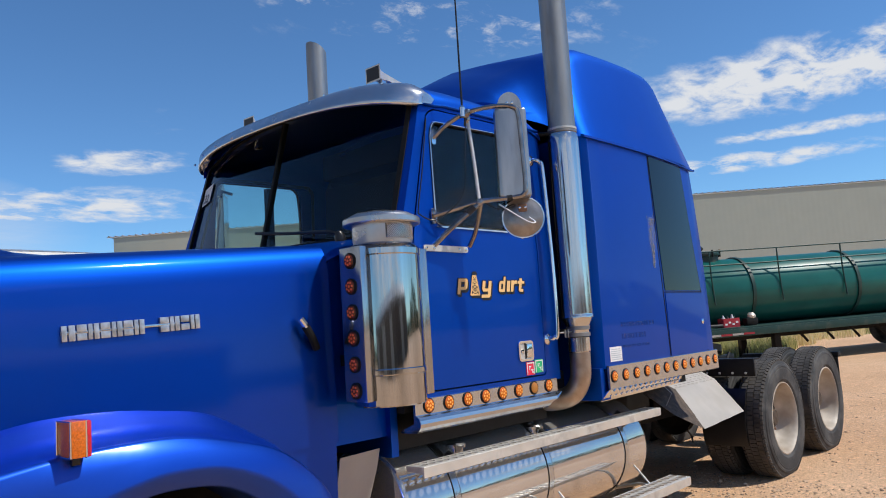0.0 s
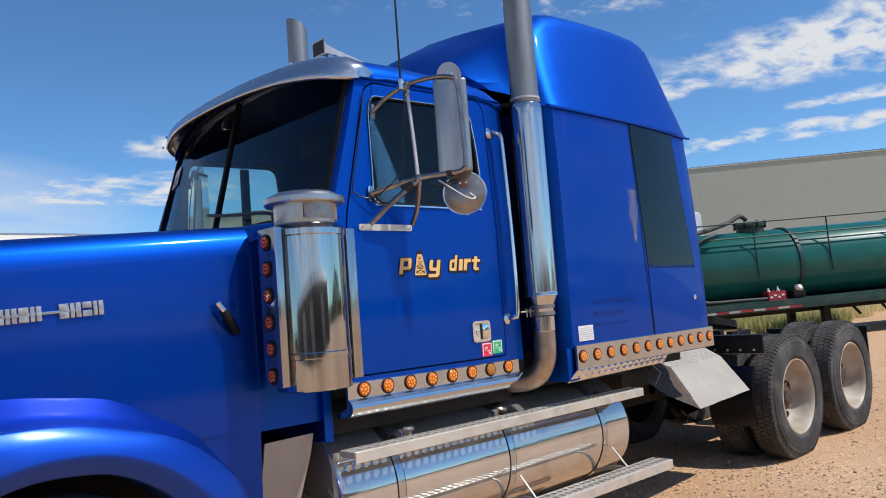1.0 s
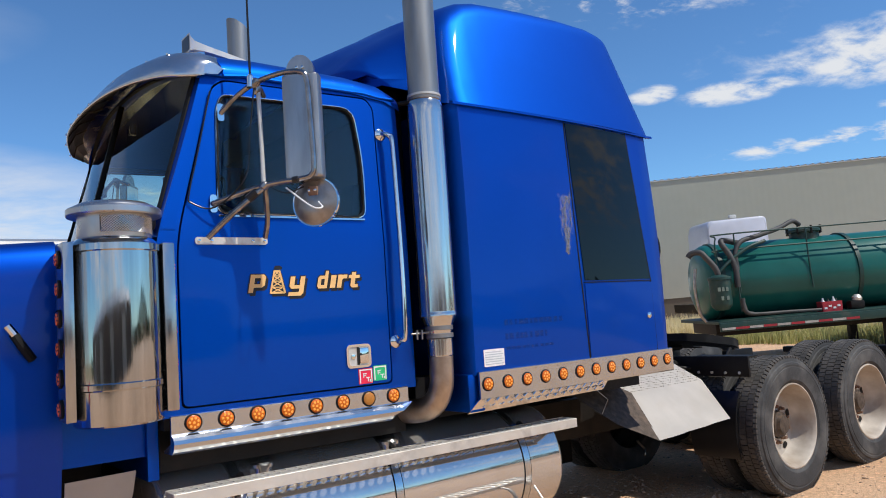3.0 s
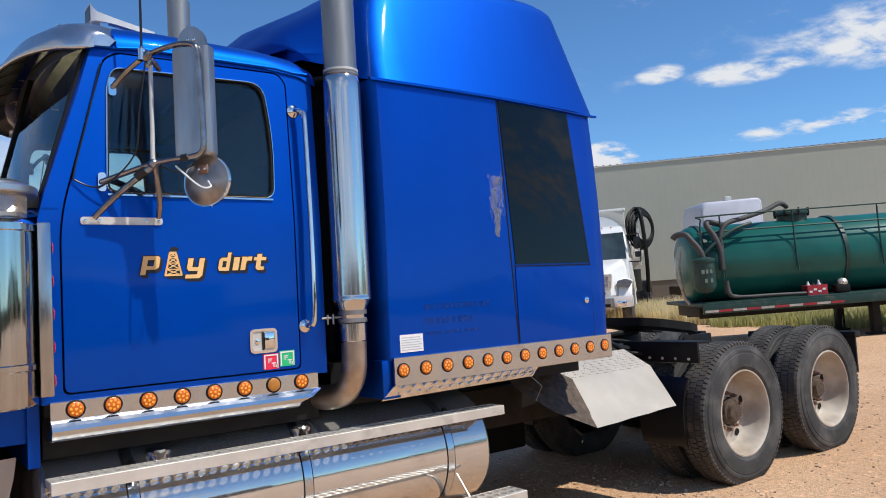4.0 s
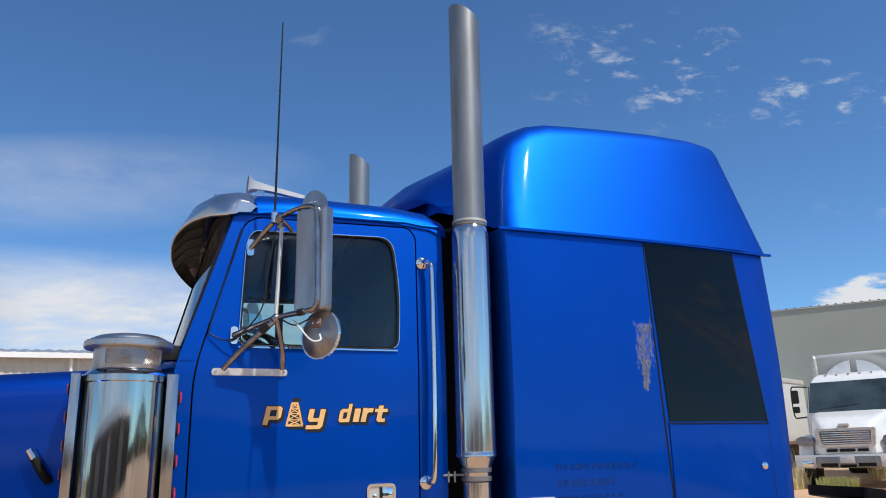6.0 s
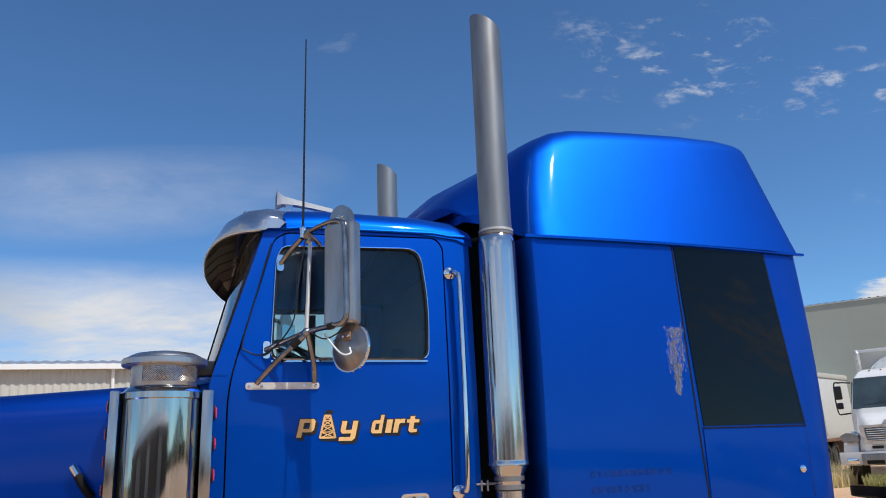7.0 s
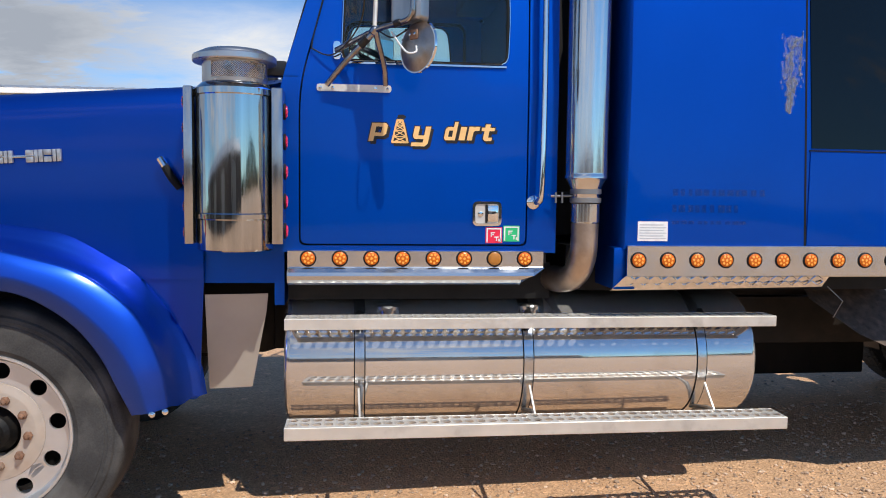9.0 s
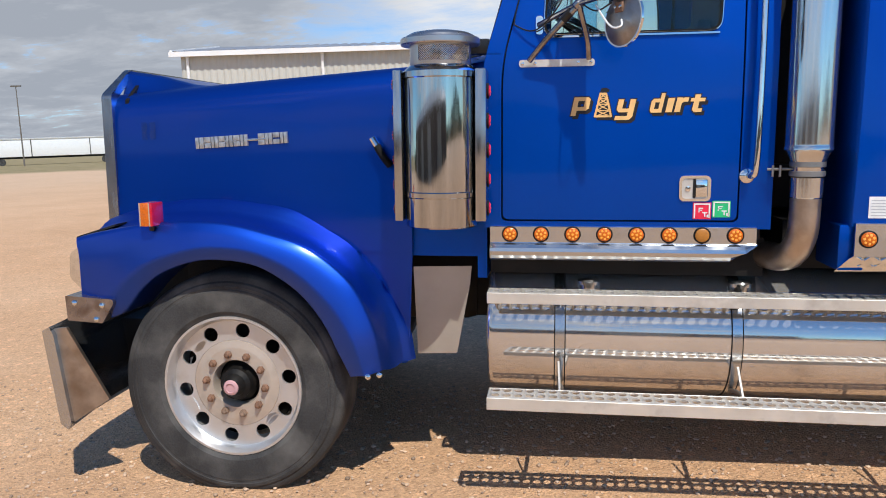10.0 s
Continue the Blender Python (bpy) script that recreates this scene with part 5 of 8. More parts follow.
def build_front_wheel(c, flip):
    sign = -1 if flip else 1
    wheel = part("front_wheel", ring_y(shape(), [(0.350, 0.030), (0.362, 0.020), (0.360, 0.010), (0.349, 0.010), (0.337, 0.030), (0.331, 0.055), (0.328, 0.20)], c, 72, sign), RIM_ALLOY, truck, "alloy steer wheel with worn tyre")
    build_tyre(c, sign, 0.580, 0.30, 0.352, False, wheel)
    # disc with ten round hand holes
    bm = shape()
    n, ro, ri = 24, 0.333, 0.225
    dish = lambda r: 0.070
    for s in range(10):
        a0, a1 = 2 * math.pi * (s - 0.25) / 10, 2 * math.pi * (s + 0.75) / 10
        edge = [(ro, a0 + (a1 - a0) * k / 7) for k in range(8)] + [(ro + (ri - ro) * k / 5, a1) for k in range(1, 5)] + [(ri, a1 - (a1 - a0) * k / 7) for k in range(8)] + [(ri + (ro - ri) * k / 5, a0) for k in range(1, 5)]
        mid = (a0 + a1) / 2
        hc = Vector((0.279 * math.cos(mid), 0.279 * math.sin(mid)))
        outline = [(r * math.cos(a), r * math.sin(a)) for r, a in edge]
        hole = [(hc.x + 0.037 * math.cos(2 * math.pi * k / 20), hc.y + 0.037 * math.sin(2 * math.pi * k / 20)) for k in range(20)]
        add_sheet(bm, outline, lambda u, v, d: Vector((c[0] + u, c[1] + sign * (dish(math.hypot(u, v)) + d), c[2] + v)), 0.012, hole, count=n * 2)
    part("disc", bm, RIM_ALLOY, wheel)
    part("disc_centre", ring_y(shape(), [(0.226, 0.074), (0.223, 0.069), (0.205, 0.066), (0.190, 0.061), (0.182, 0.060), (0.125, 0.060), (0.118, 0.075), (0.115, 0.13)], c, 60, sign), DISC_DUST, wheel)
    part("brake_drum", ring_y(shape(), [(0.29, 0.15), (0.29, 0.24), (0.0001, 0.25)], c, 40, sign), BLACK, wheel)
    part("hub", ring_y(shape(), [(0.100, 0.10), (0.082, 0.075), (0.080, 0.05), (0.060, 0.035), (0.052, 0.010), (0.040, -0.005), (0.0001, -0.006)], c, 32, sign), BLACK, wheel)
    part("hub_cap", ring_y(shape(), [(0.040, -0.004), (0.036, -0.012), (0.024, -0.016), (0.022, -0.010), (0.0001, -0.010)], c, 28, sign), material("oil_hub_window", (0.55, 0.32, 0.33), 0.3, vary=0.15), wheel)
    for k in range(10):
        a = 2 * math.pi * (k + 0.0) / 10 - 0.1
        bm = shape()
        ring_y(bm, [(0.026, 0.068), (0.026, 0.062), (0.020, 0.060), (0.020, 0.045), (0.013, 0.041), (0.012, 0.028), (0.0001, 0.022)], (c[0] + 0.156 * math.cos(a), c[1], c[2] + 0.156 * math.sin(a)), 6, sign)
        part("wheel_nut", bm, RUST, wheel)


def build_rear_wheel(c, flip):
    sign = -1 if flip else 1
    prof = [(0.322, 0.035), (0.332, 0.022), (0.330, 0.012), (0.320, 0.010), (0.312, 0.020), (0.304, 0.045), (0.296, 0.09), (0.278, 0.15), (0.255, 0.185), (0.225, 0.195), (0.17, 0.190), (0.155, 0.185), (0.12, 0.185), (0.112, 0.16)]
    wheel = part("drive_wheel", ring_y(shape(), prof, c, 64, sign), RIM_WHITE, truck, "white dished dual drive wheel with rust stains")
    build_tyre(c, sign, 0.540, 0.26, 0.322, True, wheel)
    inner = (c[0], c[1] + sign * 0.335, c[2])
    build_tyre(inner, sign, 0.540, 0.26, 0.322, True, wheel)
    part("hub", ring_y(shape(), [(0.105, 0.19), (0.100, 0.13), (0.078, 0.125), (0.070, 0.10), (0.05, 0.098), (0.0001, 0.096)], c, 28, sign), HUB, wheel)
    for k in range(10):
        a = 2 * math.pi * (k + 0.5) / 10
        bm = shape()
        ring_y(bm, [(0.018, 0.19), (0.018, 0.165), (0.012, 0.160), (0.012, 0.140), (0.0001, 0.138)], (c[0] + 0.142 * math.cos(a), c[1], c[2] + 0.142 * math.sin(a)), 6, sign)
        part("wheel_nut", bm, RUST, wheel)
    for k in range(5):
        a = 2 * math.pi * k / 5 + 0.3
        bm = shape()
        ring_y(bm, [(0.030, 0.1895), (0.030, 0.188), (0.0001, 0.188)], (c[0] + 0.225 * math.cos(a), c[1], c[2] + 0.225 * math.sin(a)), 16, sign)
        part("hand_hole", bm, BLACK, wheel)


for flip in (False, True):
    put = far if flip else Vector
    build_front_wheel(put((-1.385, -0.050, 0.547)), flip)
    for x, z in ((4.72, 0.672), (6.03, 0.706)):
        build_rear_wheel(put((x, -0.03, z)), flip)


# ---- chassis ----
def build_chassis():
    part("sleeper_underside", add_box(shape(), (1.24, 0.14, 1.16), (3.08, 2 * CY - 0.14, 1.383)), BLACK, truck)
    part("cab_underside", add_box(shape(), (-0.10, 0.13, 1.12), (1.16, 2 * CY - 0.13, 1.298)), BLACK, truck)
    for y in (CY - 0.43, CY + 0.43):
        s = 1 if y < CY else -1
        bm = shape()
        outline = [(0, 0), (0.09, 0), (0.09, 0.012), (0.012, 0.012), (0.012, 0.258), (0.09, 0.258), (0.09, 0.27), (0, 0.27)]
        add_loft(bm, [[(x, y + s * a, 0.78 + b) for a, b in outline] for x in (-2.2, 6.75)])
        part("frame_rail", bm, BLACK, truck)
    for x in (0.2, 1.9, 3.4, 4.1, 5.38, 6.6):
        part("crossmember", add_box(shape(), (x, CY - 0.43, 0.83), (x + 0.10, CY + 0.43, 1.0), 0.01), BLACK, truck)
    for x, z in ((4.72, 0.672), (6.03, 0.706), (-1.40, 0.45)):
        bm = shape()
        add_tube(bm, [(x, 0.22, z), (x, 2 * CY - 0.22, z)], 0.075, 16)
        if x > 0:
            add_lathe(bm, [(0.0, -0.2), (0.12, -0.17), (0.2, -0.05), (0.2, 0.05), (0.12, 0.17), (0.0, 0.2)], (x, CY, z), (1, 0, 0), 20)
        part("axle", bm, BLACK, truck)
    part("engine_block", add_box(shape(), (-1.95, 0.62, 0.75), (-0.2, 1.54, 1.75), 0.08), BLACK, truck)
    part("transmission", add_box(shape(), (-0.1, 0.75, 0.62), (1.6, 1.41, 1.2), 0.08), BLACK, truck)
    # added black box that hides the sunlit ground beyond the frame
    part("battery_box", add_box(shape(), (2.25, 2 * CY - 0.50, 0.34), (3.95, 2 * CY - 0.16, 1.02), 0.02), BLACK, truck)
    for y in (0.42, 1.52):
        part("leaf_spring", add_box(shape(), (-2.1, y, 0.55), (-0.7, y + 0.10, 0.66), 0.02), BLACK, truck)
    # fifth wheel
    bm = shape()
    outline = rounded([(4.58, CY - 0.26), (4.72, CY - 0.38), (5.10, CY - 0.40), (5.36, CY - 0.28), (5.36, CY - 0.10), (5.10, CY - 0.05), (5.10, CY + 0.05), (5.36, CY + 0.10), (5.36, CY + 0.28), (5.10, CY + 0.40), (4.72, CY + 0.38), (4.58, CY + 0.26)], 0.04)
    add_sheet(bm, outline, lambda x, y, d: Vector((x, y, 1.425 - d - (x - 4.58) * 0.15)), 0.07)
    plate = part("fifth_wheel", bm, BLACK, truck, "greasy black coupling plate")
    for y in (CY - 0.42, CY + 0.36):
        part("pedestal", add_box(shape(), (4.95, y, 1.04), (5.35, y + 0.06, 1.24), 0.01), BLACK, plate)
    part("slide_base", add_box(shape(), (4.6, CY - 0.40, 1.045), (5.9, CY + 0.40, 1.075), 0.005), BLACK, plate)
    # deck clutter behind the sleeper: air tank, lines and brackets
    for x, y in ((3.45, 0.75), (3.45, 1.35)):
        bm = shape()
        add_lathe(bm, [(0.0, 0.0), (0.08, 0.01), (0.11, 0.05), (0.11, 0.65), (0.08, 0.69), (0.0, 0.70)], (x, y, 1.13), (1, 0, 0), 20)
        part("air_reservoir", bm, BLACK, truck)
    rng = random.Random(4)
    part("deck_plate", add_box(shape(), (3.22, 0.66, 1.06), (4.62, 2 * CY - 0.66, 1.085), 0.004), BLACK, truck)
    for k in range(12):
        y = 0.50 + k * 0.10
        pts = [(3.24, y, 1.12 + rng.random() * 0.12)]
        for x in (3.5, 3.8, 4.1, 4.4, 4.65):
            pts.append((x + rng.uniform(-0.1, 0.1), y + rng.uniform(-0.2, 0.2), 1.13 + rng.random() * 0.17))
        part("deck_hose", add_tube(shape(), smooth_line(pts, 5), 0.016 + 0.008 * (k % 3), 8), BLACK_GLOSS if k % 2 else BLACK, truck)
    for k, (x, y, z, sx, sy, sz) in enumerate(((3.45, 0.62, 1.06, 0.34, 0.22, 0.17), (3.95, 0.78, 1.08, 0.24, 0.30, 0.20), (4.25, 1.20, 1.08, 0.30, 0.26, 0.18), (3.60, 1.20, 1.08, 0.40, 0.30, 0.14))):
        part("valve_box", add_box(shape(), (x, y, z), (x + sx, y + sy, z + sz), 0.03), BLACK, truck)
    for k in range(9):
        y = 0.72 + k * 0.09
        pts = [(3.25, y, 1.25 + rng.random() * 0.1)]
        for x in (3.6, 3.95, 4.3, 4.7):
            pts.append((x, y + rng.uniform(-0.12, 0.12), 1.09 + rng.random() * 0.10))
        part("air_line", add_tube(shape(), smooth_line(pts, 5), 0.012 + 0.006 * (k % 3), 8), HOSE if k % 3 else BLACK, truck)
    for y0 in (0.02, 1.66):
        bracket = part("mudguard_bracket", add_box(shape(), (4.245, y0 + 0.02, 1.095), (4.27, y0 + 0.72 if y0 < CY else y0 + 0.46, 1.252), 0.004), BLACK, truck)
        part("flange", add_box(shape(), (4.27, y0 + 0.02, 1.240), (4.40, y0 + 0.50, 1.252), 0.003), BLACK, bracket)
        for k in range(4):
            bm = shape()
            add_lathe(bm, [(0.012, 0.0), (0.011, 0.008), (0.0, 0.010)], (4.245, y0 + 0.10 + 0.12 * k, 1.125), (-1, 0, 0), 6)
            part("bolt", bm, ALUMINIUM, bracket)
        bm = shape()
        rings = []
        for a in np.linspace(148, 198, 10):
            ca, sa = math.cos(radians(a)), math.sin(radians(a))
            rings.append([(4.72 + r * ca, yy, 0.672 + r * sa) for r, yy in ((0.60, y0 + 0.10), (0.60, y0 + 0.50), (0.585, y0 + 0.50), (0.585, y0 + 0.10))])
        part("mudguard", add_loft(bm, rings), BLACK_GLOSS, truck, "black rubber mudguard")
        bm = shape()
        add_box(bm, (6.64, y0 + 0.0, 0.78), (6.665, y0 + 0.56, 1.14), 0.008)
        part("mud_flap", bm, BLACK_GLOSS, truck)
        part("flap_hanger", add_box(shape(), (6.60, y0 - 0.02, 1.10), (6.70, CY if y0 < CY else y0 + 0.6, 1.16), 0.01), BLACK, truck)


build_chassis()

# ---- visor, horns, aerial ----
def build_visor():
    """A drop visor that follows the curved windscreen."""
    def roof_at(y):
        c = min(1.0, abs(y - CY) / (CY - 0.028)) ** 1.7
        return 2.865 + 0.20 * math.sqrt(max(0.0, 1 - c * c)) ** 0.909

    def section(y):
        a, b = abs(y - CY) / 1.229, abs(y - CY) / 1.132
        lip = Vector((0.122 - 0.31 * (1 - a ** 2.345), y, 2.777 + 0.122 * (1 - a ** 4.434)))
        ridge = Vector((0.139 - 0.157 * (1 - b ** 6.0), y, 2.929 + 0.105 * (1 - b ** 3.25)))
        back = Vector((0.215, y, max(roof_at(y) + 0.004, 2.90)))
        bend = ridge.lerp(back, 0.5) + Vector((0, 0, 0.014))
        line = [back, bend, ridge, lip.lerp(ridge, 0.55) + Vector((-0.022, 0, 0.016)), lip.lerp(ridge, 0.12) + Vector((-0.006, 0, 0.004)), lip]
        tip = max(0.0, (y - (2 * CY - 0.22)) / 0.30)
        line[3:] = [p.lerp(ridge, 0.72 * tip) for p in line[3:]]
        end = (y - 0.012) / 0.128
        if end < 1:
            k = 0.50 + 0.50 * math.sqrt(max(0.0, 1 - (1 - max(0.0, end)) ** 2))
            line = [Vector((0.19, y, 2.875)).lerp(p, k) for p in line]
        return line

    ends = [0.012, 0.016, 0.024, 0.036, 0.054, 0.078, 0.104]
    ys = ends + list(np.linspace(0.13, 2 * CY - 0.13, 25)) + [2 * CY - 0.08, 2 * CY - 0.03, 2 * CY + 0.03, 2 * CY + 0.08]
    rings = []
    for y in ys:
        sec = section(y)
        rings.append(sec + [p + Vector((0.004, 0, -0.005)) for p in sec[::-1]])
    visor = part("sun_visor", add_loft(shape(), rings), BRIGHT, truck, "bright curved drop visor over the windscreen", sharp=88)
    # thin liner that carries the brown reflected-ground colour
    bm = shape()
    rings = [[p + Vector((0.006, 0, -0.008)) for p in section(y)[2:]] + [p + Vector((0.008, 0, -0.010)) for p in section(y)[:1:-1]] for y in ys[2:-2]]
    part("visor_underside", add_loft(bm, rings), UNDERSIDE, visor, "dark brown underside")
    for y in (0.012, 2 * CY + 0.08):
        side = section(y)
        part("visor_cheek", add_loft(shape(), [[p + Vector((0, d, 0)) for p in side + [side[-1].lerp(side[0], 0.5) + Vector((0.02, 0, -0.012))]] for d in (-0.003, 0.003)]), BRIGHT, visor)
    for k in range(9):
        y = 0.20 + k * (2 * CY - 0.40) / 8
        s = section(y)
        bm = shape()
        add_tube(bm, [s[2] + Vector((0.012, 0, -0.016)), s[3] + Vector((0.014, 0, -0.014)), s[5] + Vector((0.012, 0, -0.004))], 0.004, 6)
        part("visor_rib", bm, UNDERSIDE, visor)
        for q, lift in ((s[2], (-0.3, 0, 1.0)), (s[4], (-0.9, 0, 0.4))):
            bm = shape()
            add_lathe(bm, [(0.009, -0.002), (0.008, 0.005), (0.0, 0.008)], q + Vector((0, 0.05 if q is s[4] else 0.0, 0)), lift, 10)
            part("rivet", bm, CHROME, visor)
    for y in (0.455, 2 * CY - 0.455):
        bm = shape()
        outline = [(-0.060, 0.0), (0.060, 0.0), (0.060, 0.092), (-0.060, 0.092)]
        inner = [(-0.051, 0.009), (0.051, 0.009), (0.051, 0.083), (-0.051, 0.083)]
        rings = [[(x, y + u * s, 3.100 + v * s + dz) for u, v in src] for x, s, dz, src in ((0.190, 1.0, 0.0, outline), (0.198, 0.80, 0.008, outline), (0.225, 0.50, 0.020, outline), (0.30, 0.34, 0.020, outline), (0.50, 0.24, -0.010, outline))]
        add_loft(bm, [[(0.190, y + u, 3.100 + v) for u, v in inner], *rings], True, True)
        horn = part("air_horn", bm, ALUMINIUM, truck, "square chrome air horn on the roof")
        part("mouth", add_sheet(shape(), inner, lambda u, v, d: Vector((0.1885 + d, y + u, 3.100 + v)), 0.001), BLACK_GLOSS, horn)
        part("foot", add_box(shape(), (0.24, y - 0.02, 2.98), (0.28, y + 0.02, 3.125), 0.004), CHROME, horn)
    bm = shape()
    add_tube(bm, [(0.276, -0.115, 2.80), (0.277, -0.115, 3.3), (0.279, -0.115, 3.825)], [0.006, 0.0045, 0.003], 8)
    aerial = part("aerial", bm, BLACK_GLOSS, truck, "thin black whip aerial on the mirror arm")
    bm = shape()
    add_lathe(bm, [(0.016, 0.0), (0.016, 0.05), (0.008, 0.06)], (0.276, -0.115, 2.775), (0, 0, 1), 12)
    part("base", bm, CHROME, aerial)


build_visor()


MIRROR_HEAD = material("grey_mirror_shell", (0.40, 0.39, 0.385), 0.30, 0.92, vary=0.15, vary_scale=6, stretch=(3, 3, 0.6), dirt=(0.24, 0.21, 0.19), dirt_amount=0.25, dirt_scale=8)
BRONZE_TUBE = material("tarnished_mirror_tube", (0.30, 0.29, 0.29), 0.20, 0.96, vary=0.3, vary_scale=18, dirt=(0.17, 0.13, 0.11), dirt_amount=0.25, dirt_scale=14)
MIRROR_BACK = material("weathered_mirror_back", (0.30, 0.28, 0.265), 0.30, 0.85, vary=0.25, vary_scale=14, dirt=(0.20, 0.14, 0.10), dirt_amount=0.4, dirt_scale=12)


def build_mirror(flip):
    put = far if flip else Vector
    mid = Vector((0.430, -0.303, 2.565))
    across = Vector((0.707, -0.707, 0))
    back = Vector((-0.707, -0.707, 0))

    def at(u, v, d):
        return put(mid + across * u + Vector((0, 0, v)) + back * d)

    bm = shape()
    outline = rounded([(-0.083, -0.235), (0.083, -0.235), (0.083, 0.235), (-0.083, 0.235)], 0.018)
    rings = [[at(u * s, v * s2, d) for u, v in outline] for s, s2, d in ((1.0, 1.0, -0.025), (1.0, 1.0, 0.01), (0.96, 0.99, 0.022), (0.80, 0.97, 0.030))]
    add_loft(bm, rings)
    head = part("mirror_head", bm, MIRROR_HEAD, truck, "stainless west coast mirror seen from its back")
    bm = shape()
    add_loft(bm, [[at(u, v, d) for u, v in rounded([(-0.072, -0.222), (0.072, -0.222), (0.072, 0.222), (-0.072, 0.222)], 0.015)] for d in (-0.027, -0.029)])
    part("mirror_glass", bm, CHROME, head)
    bm = shape()
    lug = [(0.062 * math.cos(radians(a)), 0.245 + 0.075 * math.sin(radians(a))) for a in range(0, 181, 12)]
    add_loft(bm, [[at(u, v, d) for u, v in [(-0.062, 0.215), (0.062, 0.215)] + lug] for d in (-0.012, 0.012)])
    part("mirror_lug", bm, MIRROR_HEAD, head)
    for u, v in ((-0.012, 0.262), (0.014, 0.262)):
        bm = shape()
        add_lathe(bm, [(0.008, 0.0), (0.007, 0.006), (0.0, 0.008)], at(u, v, 0.012), put(back) - put((0, 0, 0)), 10)
        part("bolt", bm, CHROME, head)
    # round convex mirror below
    c = Vector((0.462, -0.318, 2.232))
    n = put(Vector((-0.80, -0.60, 0.05))) - put((0, 0, 0))
    bm = shape()
    add_lathe(bm, [(0.0, 0.020), (0.04, 0.018), (0.075, 0.011), (0.094, 0.001), (0.098, 0.0), (0.107, -0.003), (0.108, -0.012), (0.098, -0.015), (0.0, -0.018)], put(c), n, 36)
    bowl = part("convex_mirror", bm, MIRROR_BACK, truck, "round convex mirror with a rusty back", sharp=50)
    bm = shape()
    add_tube(bm, smooth_line([put((0.36, -0.25, 2.30)), put((0.41, -0.38, 2.20)), put((0.45, -0.40, 2.195)), put((0.455, -0.36, 2.225))], 5), 0.004, 6)
    part("heater_wire", bm, STICKER, bowl)
    part("bowl_rim", add_lathe(shape(), [(0.099, -0.002), (0.109, -0.001), (0.110, -0.012), (0.100, -0.015)], put(c), n, 36, False), CHROME, bowl, "bright rim")
    side, rise = frame_of(n)
    hook = put(c) + Vector((0, 0, 0.045)) + n * 0.018
    part("bowl_bracket", add_box(shape(), (-0.022, -0.005, -0.020), (0.022, 0.005, 0.020), 0.004, Matrix.Translation(hook) @ Matrix.Rotation(math.atan2(n.y, n.x) + math.pi / 2, 4, "Z")), RUST, bowl)
    for dx in (-0.014, 0.014):
        part("bolt", add_lathe(shape(), [(0.007, 0.0), (0.006, 0.006), (0.0, 0.008)], hook + n * 0.005 + Vector((dx * n.y, -dx * n.x, 0)), n, 8), CHROME, bowl)
    # tube frame and its stays
    def stay(name, pts, r, mat=STAINLESS, smooth=True):
        pts = [put(p) for p in pts]
        part(name, add_tube(shape(), smooth_line(pts, 6) if smooth else pts, r, 10), mat, truck)

    stay("mirror_arm", [(0.125, -0.01, 2.262), (0.29, -0.178, 2.318), (0.40, -0.315, 2.330), (0.432, -0.355, 2.345), (0.440, -0.365, 2.40), (0.436, -0.362, 2.60), (0.430, -0.357, 2.76), (0.415, -0.335, 2.80), (0.37, -0.25, 2.815), (0.30, -0.125, 2.80), (0.235, -0.035, 2.745), (0.185, 0.02, 2.68)], 0.0118, BRONZE_TUBE)
    stay("mirror_stay", [(0.310, -0.118, 2.765), (0.300, -0.15, 2.55), (0.290, -0.178, 2.318)], 0.0095, ALUMINIUM)
    stay("mirror_stub", [(0.296, -0.125, 2.795), (0.325, -0.10, 2.785), (0.365, -0.055, 2.762)], 0.011, BRONZE_TUBE)
    stay("mirror_strut", [(0.085, -0.035, 2.105), (0.17, -0.10, 2.20), (0.288, -0.178, 2.31)], 0.0135, BRONZE_TUBE)
    stay("mirror_strut", [(0.345, -0.045, 2.108), (0.335, -0.10, 2.18), (0.296, -0.178, 2.31)], 0.0125, BRONZE_TUBE)
    stay("mirror_wire", [(0.29, -0.125, 2.79), (0.255, -0.13, 2.55), (0.23, -0.12, 2.36), (0.12, -0.04, 2.24), (0.03, -0.008, 2.26), (0.02, -0.006, 2.30), (0.07, 0.0, 2.50), (0.14, 0.02, 2.78)], 0.0035, BLACK_GLOSS)
    stay("mirror_wire", [(0.29, -0.18, 2.33), (0.36, -0.24, 2.28), (0.42, -0.30, 2.30)], 0.0035, BLACK_GLOSS)
    bm = shape()
    outline = rounded([(0.038, 2.080), (0.372, 2.080), (0.372, 2.112), (0.038, 2.112)], 0.015)
    add_sheet(bm, outline, lambda x, z, d: put((x, -0.010 + d, z)), 0.007)
    plate = part("mirror_bracket", bm, ALUMINIUM, truck, "flat aluminium bracket bolted to the door")
    for x in (0.055, 0.11, 0.30, 0.355):
        bm = shape()
        add_lathe(bm, [(0.008, 0.0), (0.007, 0.005), (0.0, 0.006)], put((x, -0.010, 2.096)), (0, 1 if flip else -1, 0), 8)
        part("bolt", bm, CHROME, plate)
    for x, z, y in ((0.128, 2.262, 0.0), (0.185, 2.685, 0.02)):
        bm = shape()
        add_sheet(bm, rounded([(x - 0.016, z - 0.04), (x + 0.016, z - 0.04), (x + 0.016, z + 0.04), (x - 0.016, z + 0.04)], 0.014), lambda a, b, d: put((a, y - 0.006 + d, b)), 0.006)
        part("arm_foot", bm, CHROME, truck)
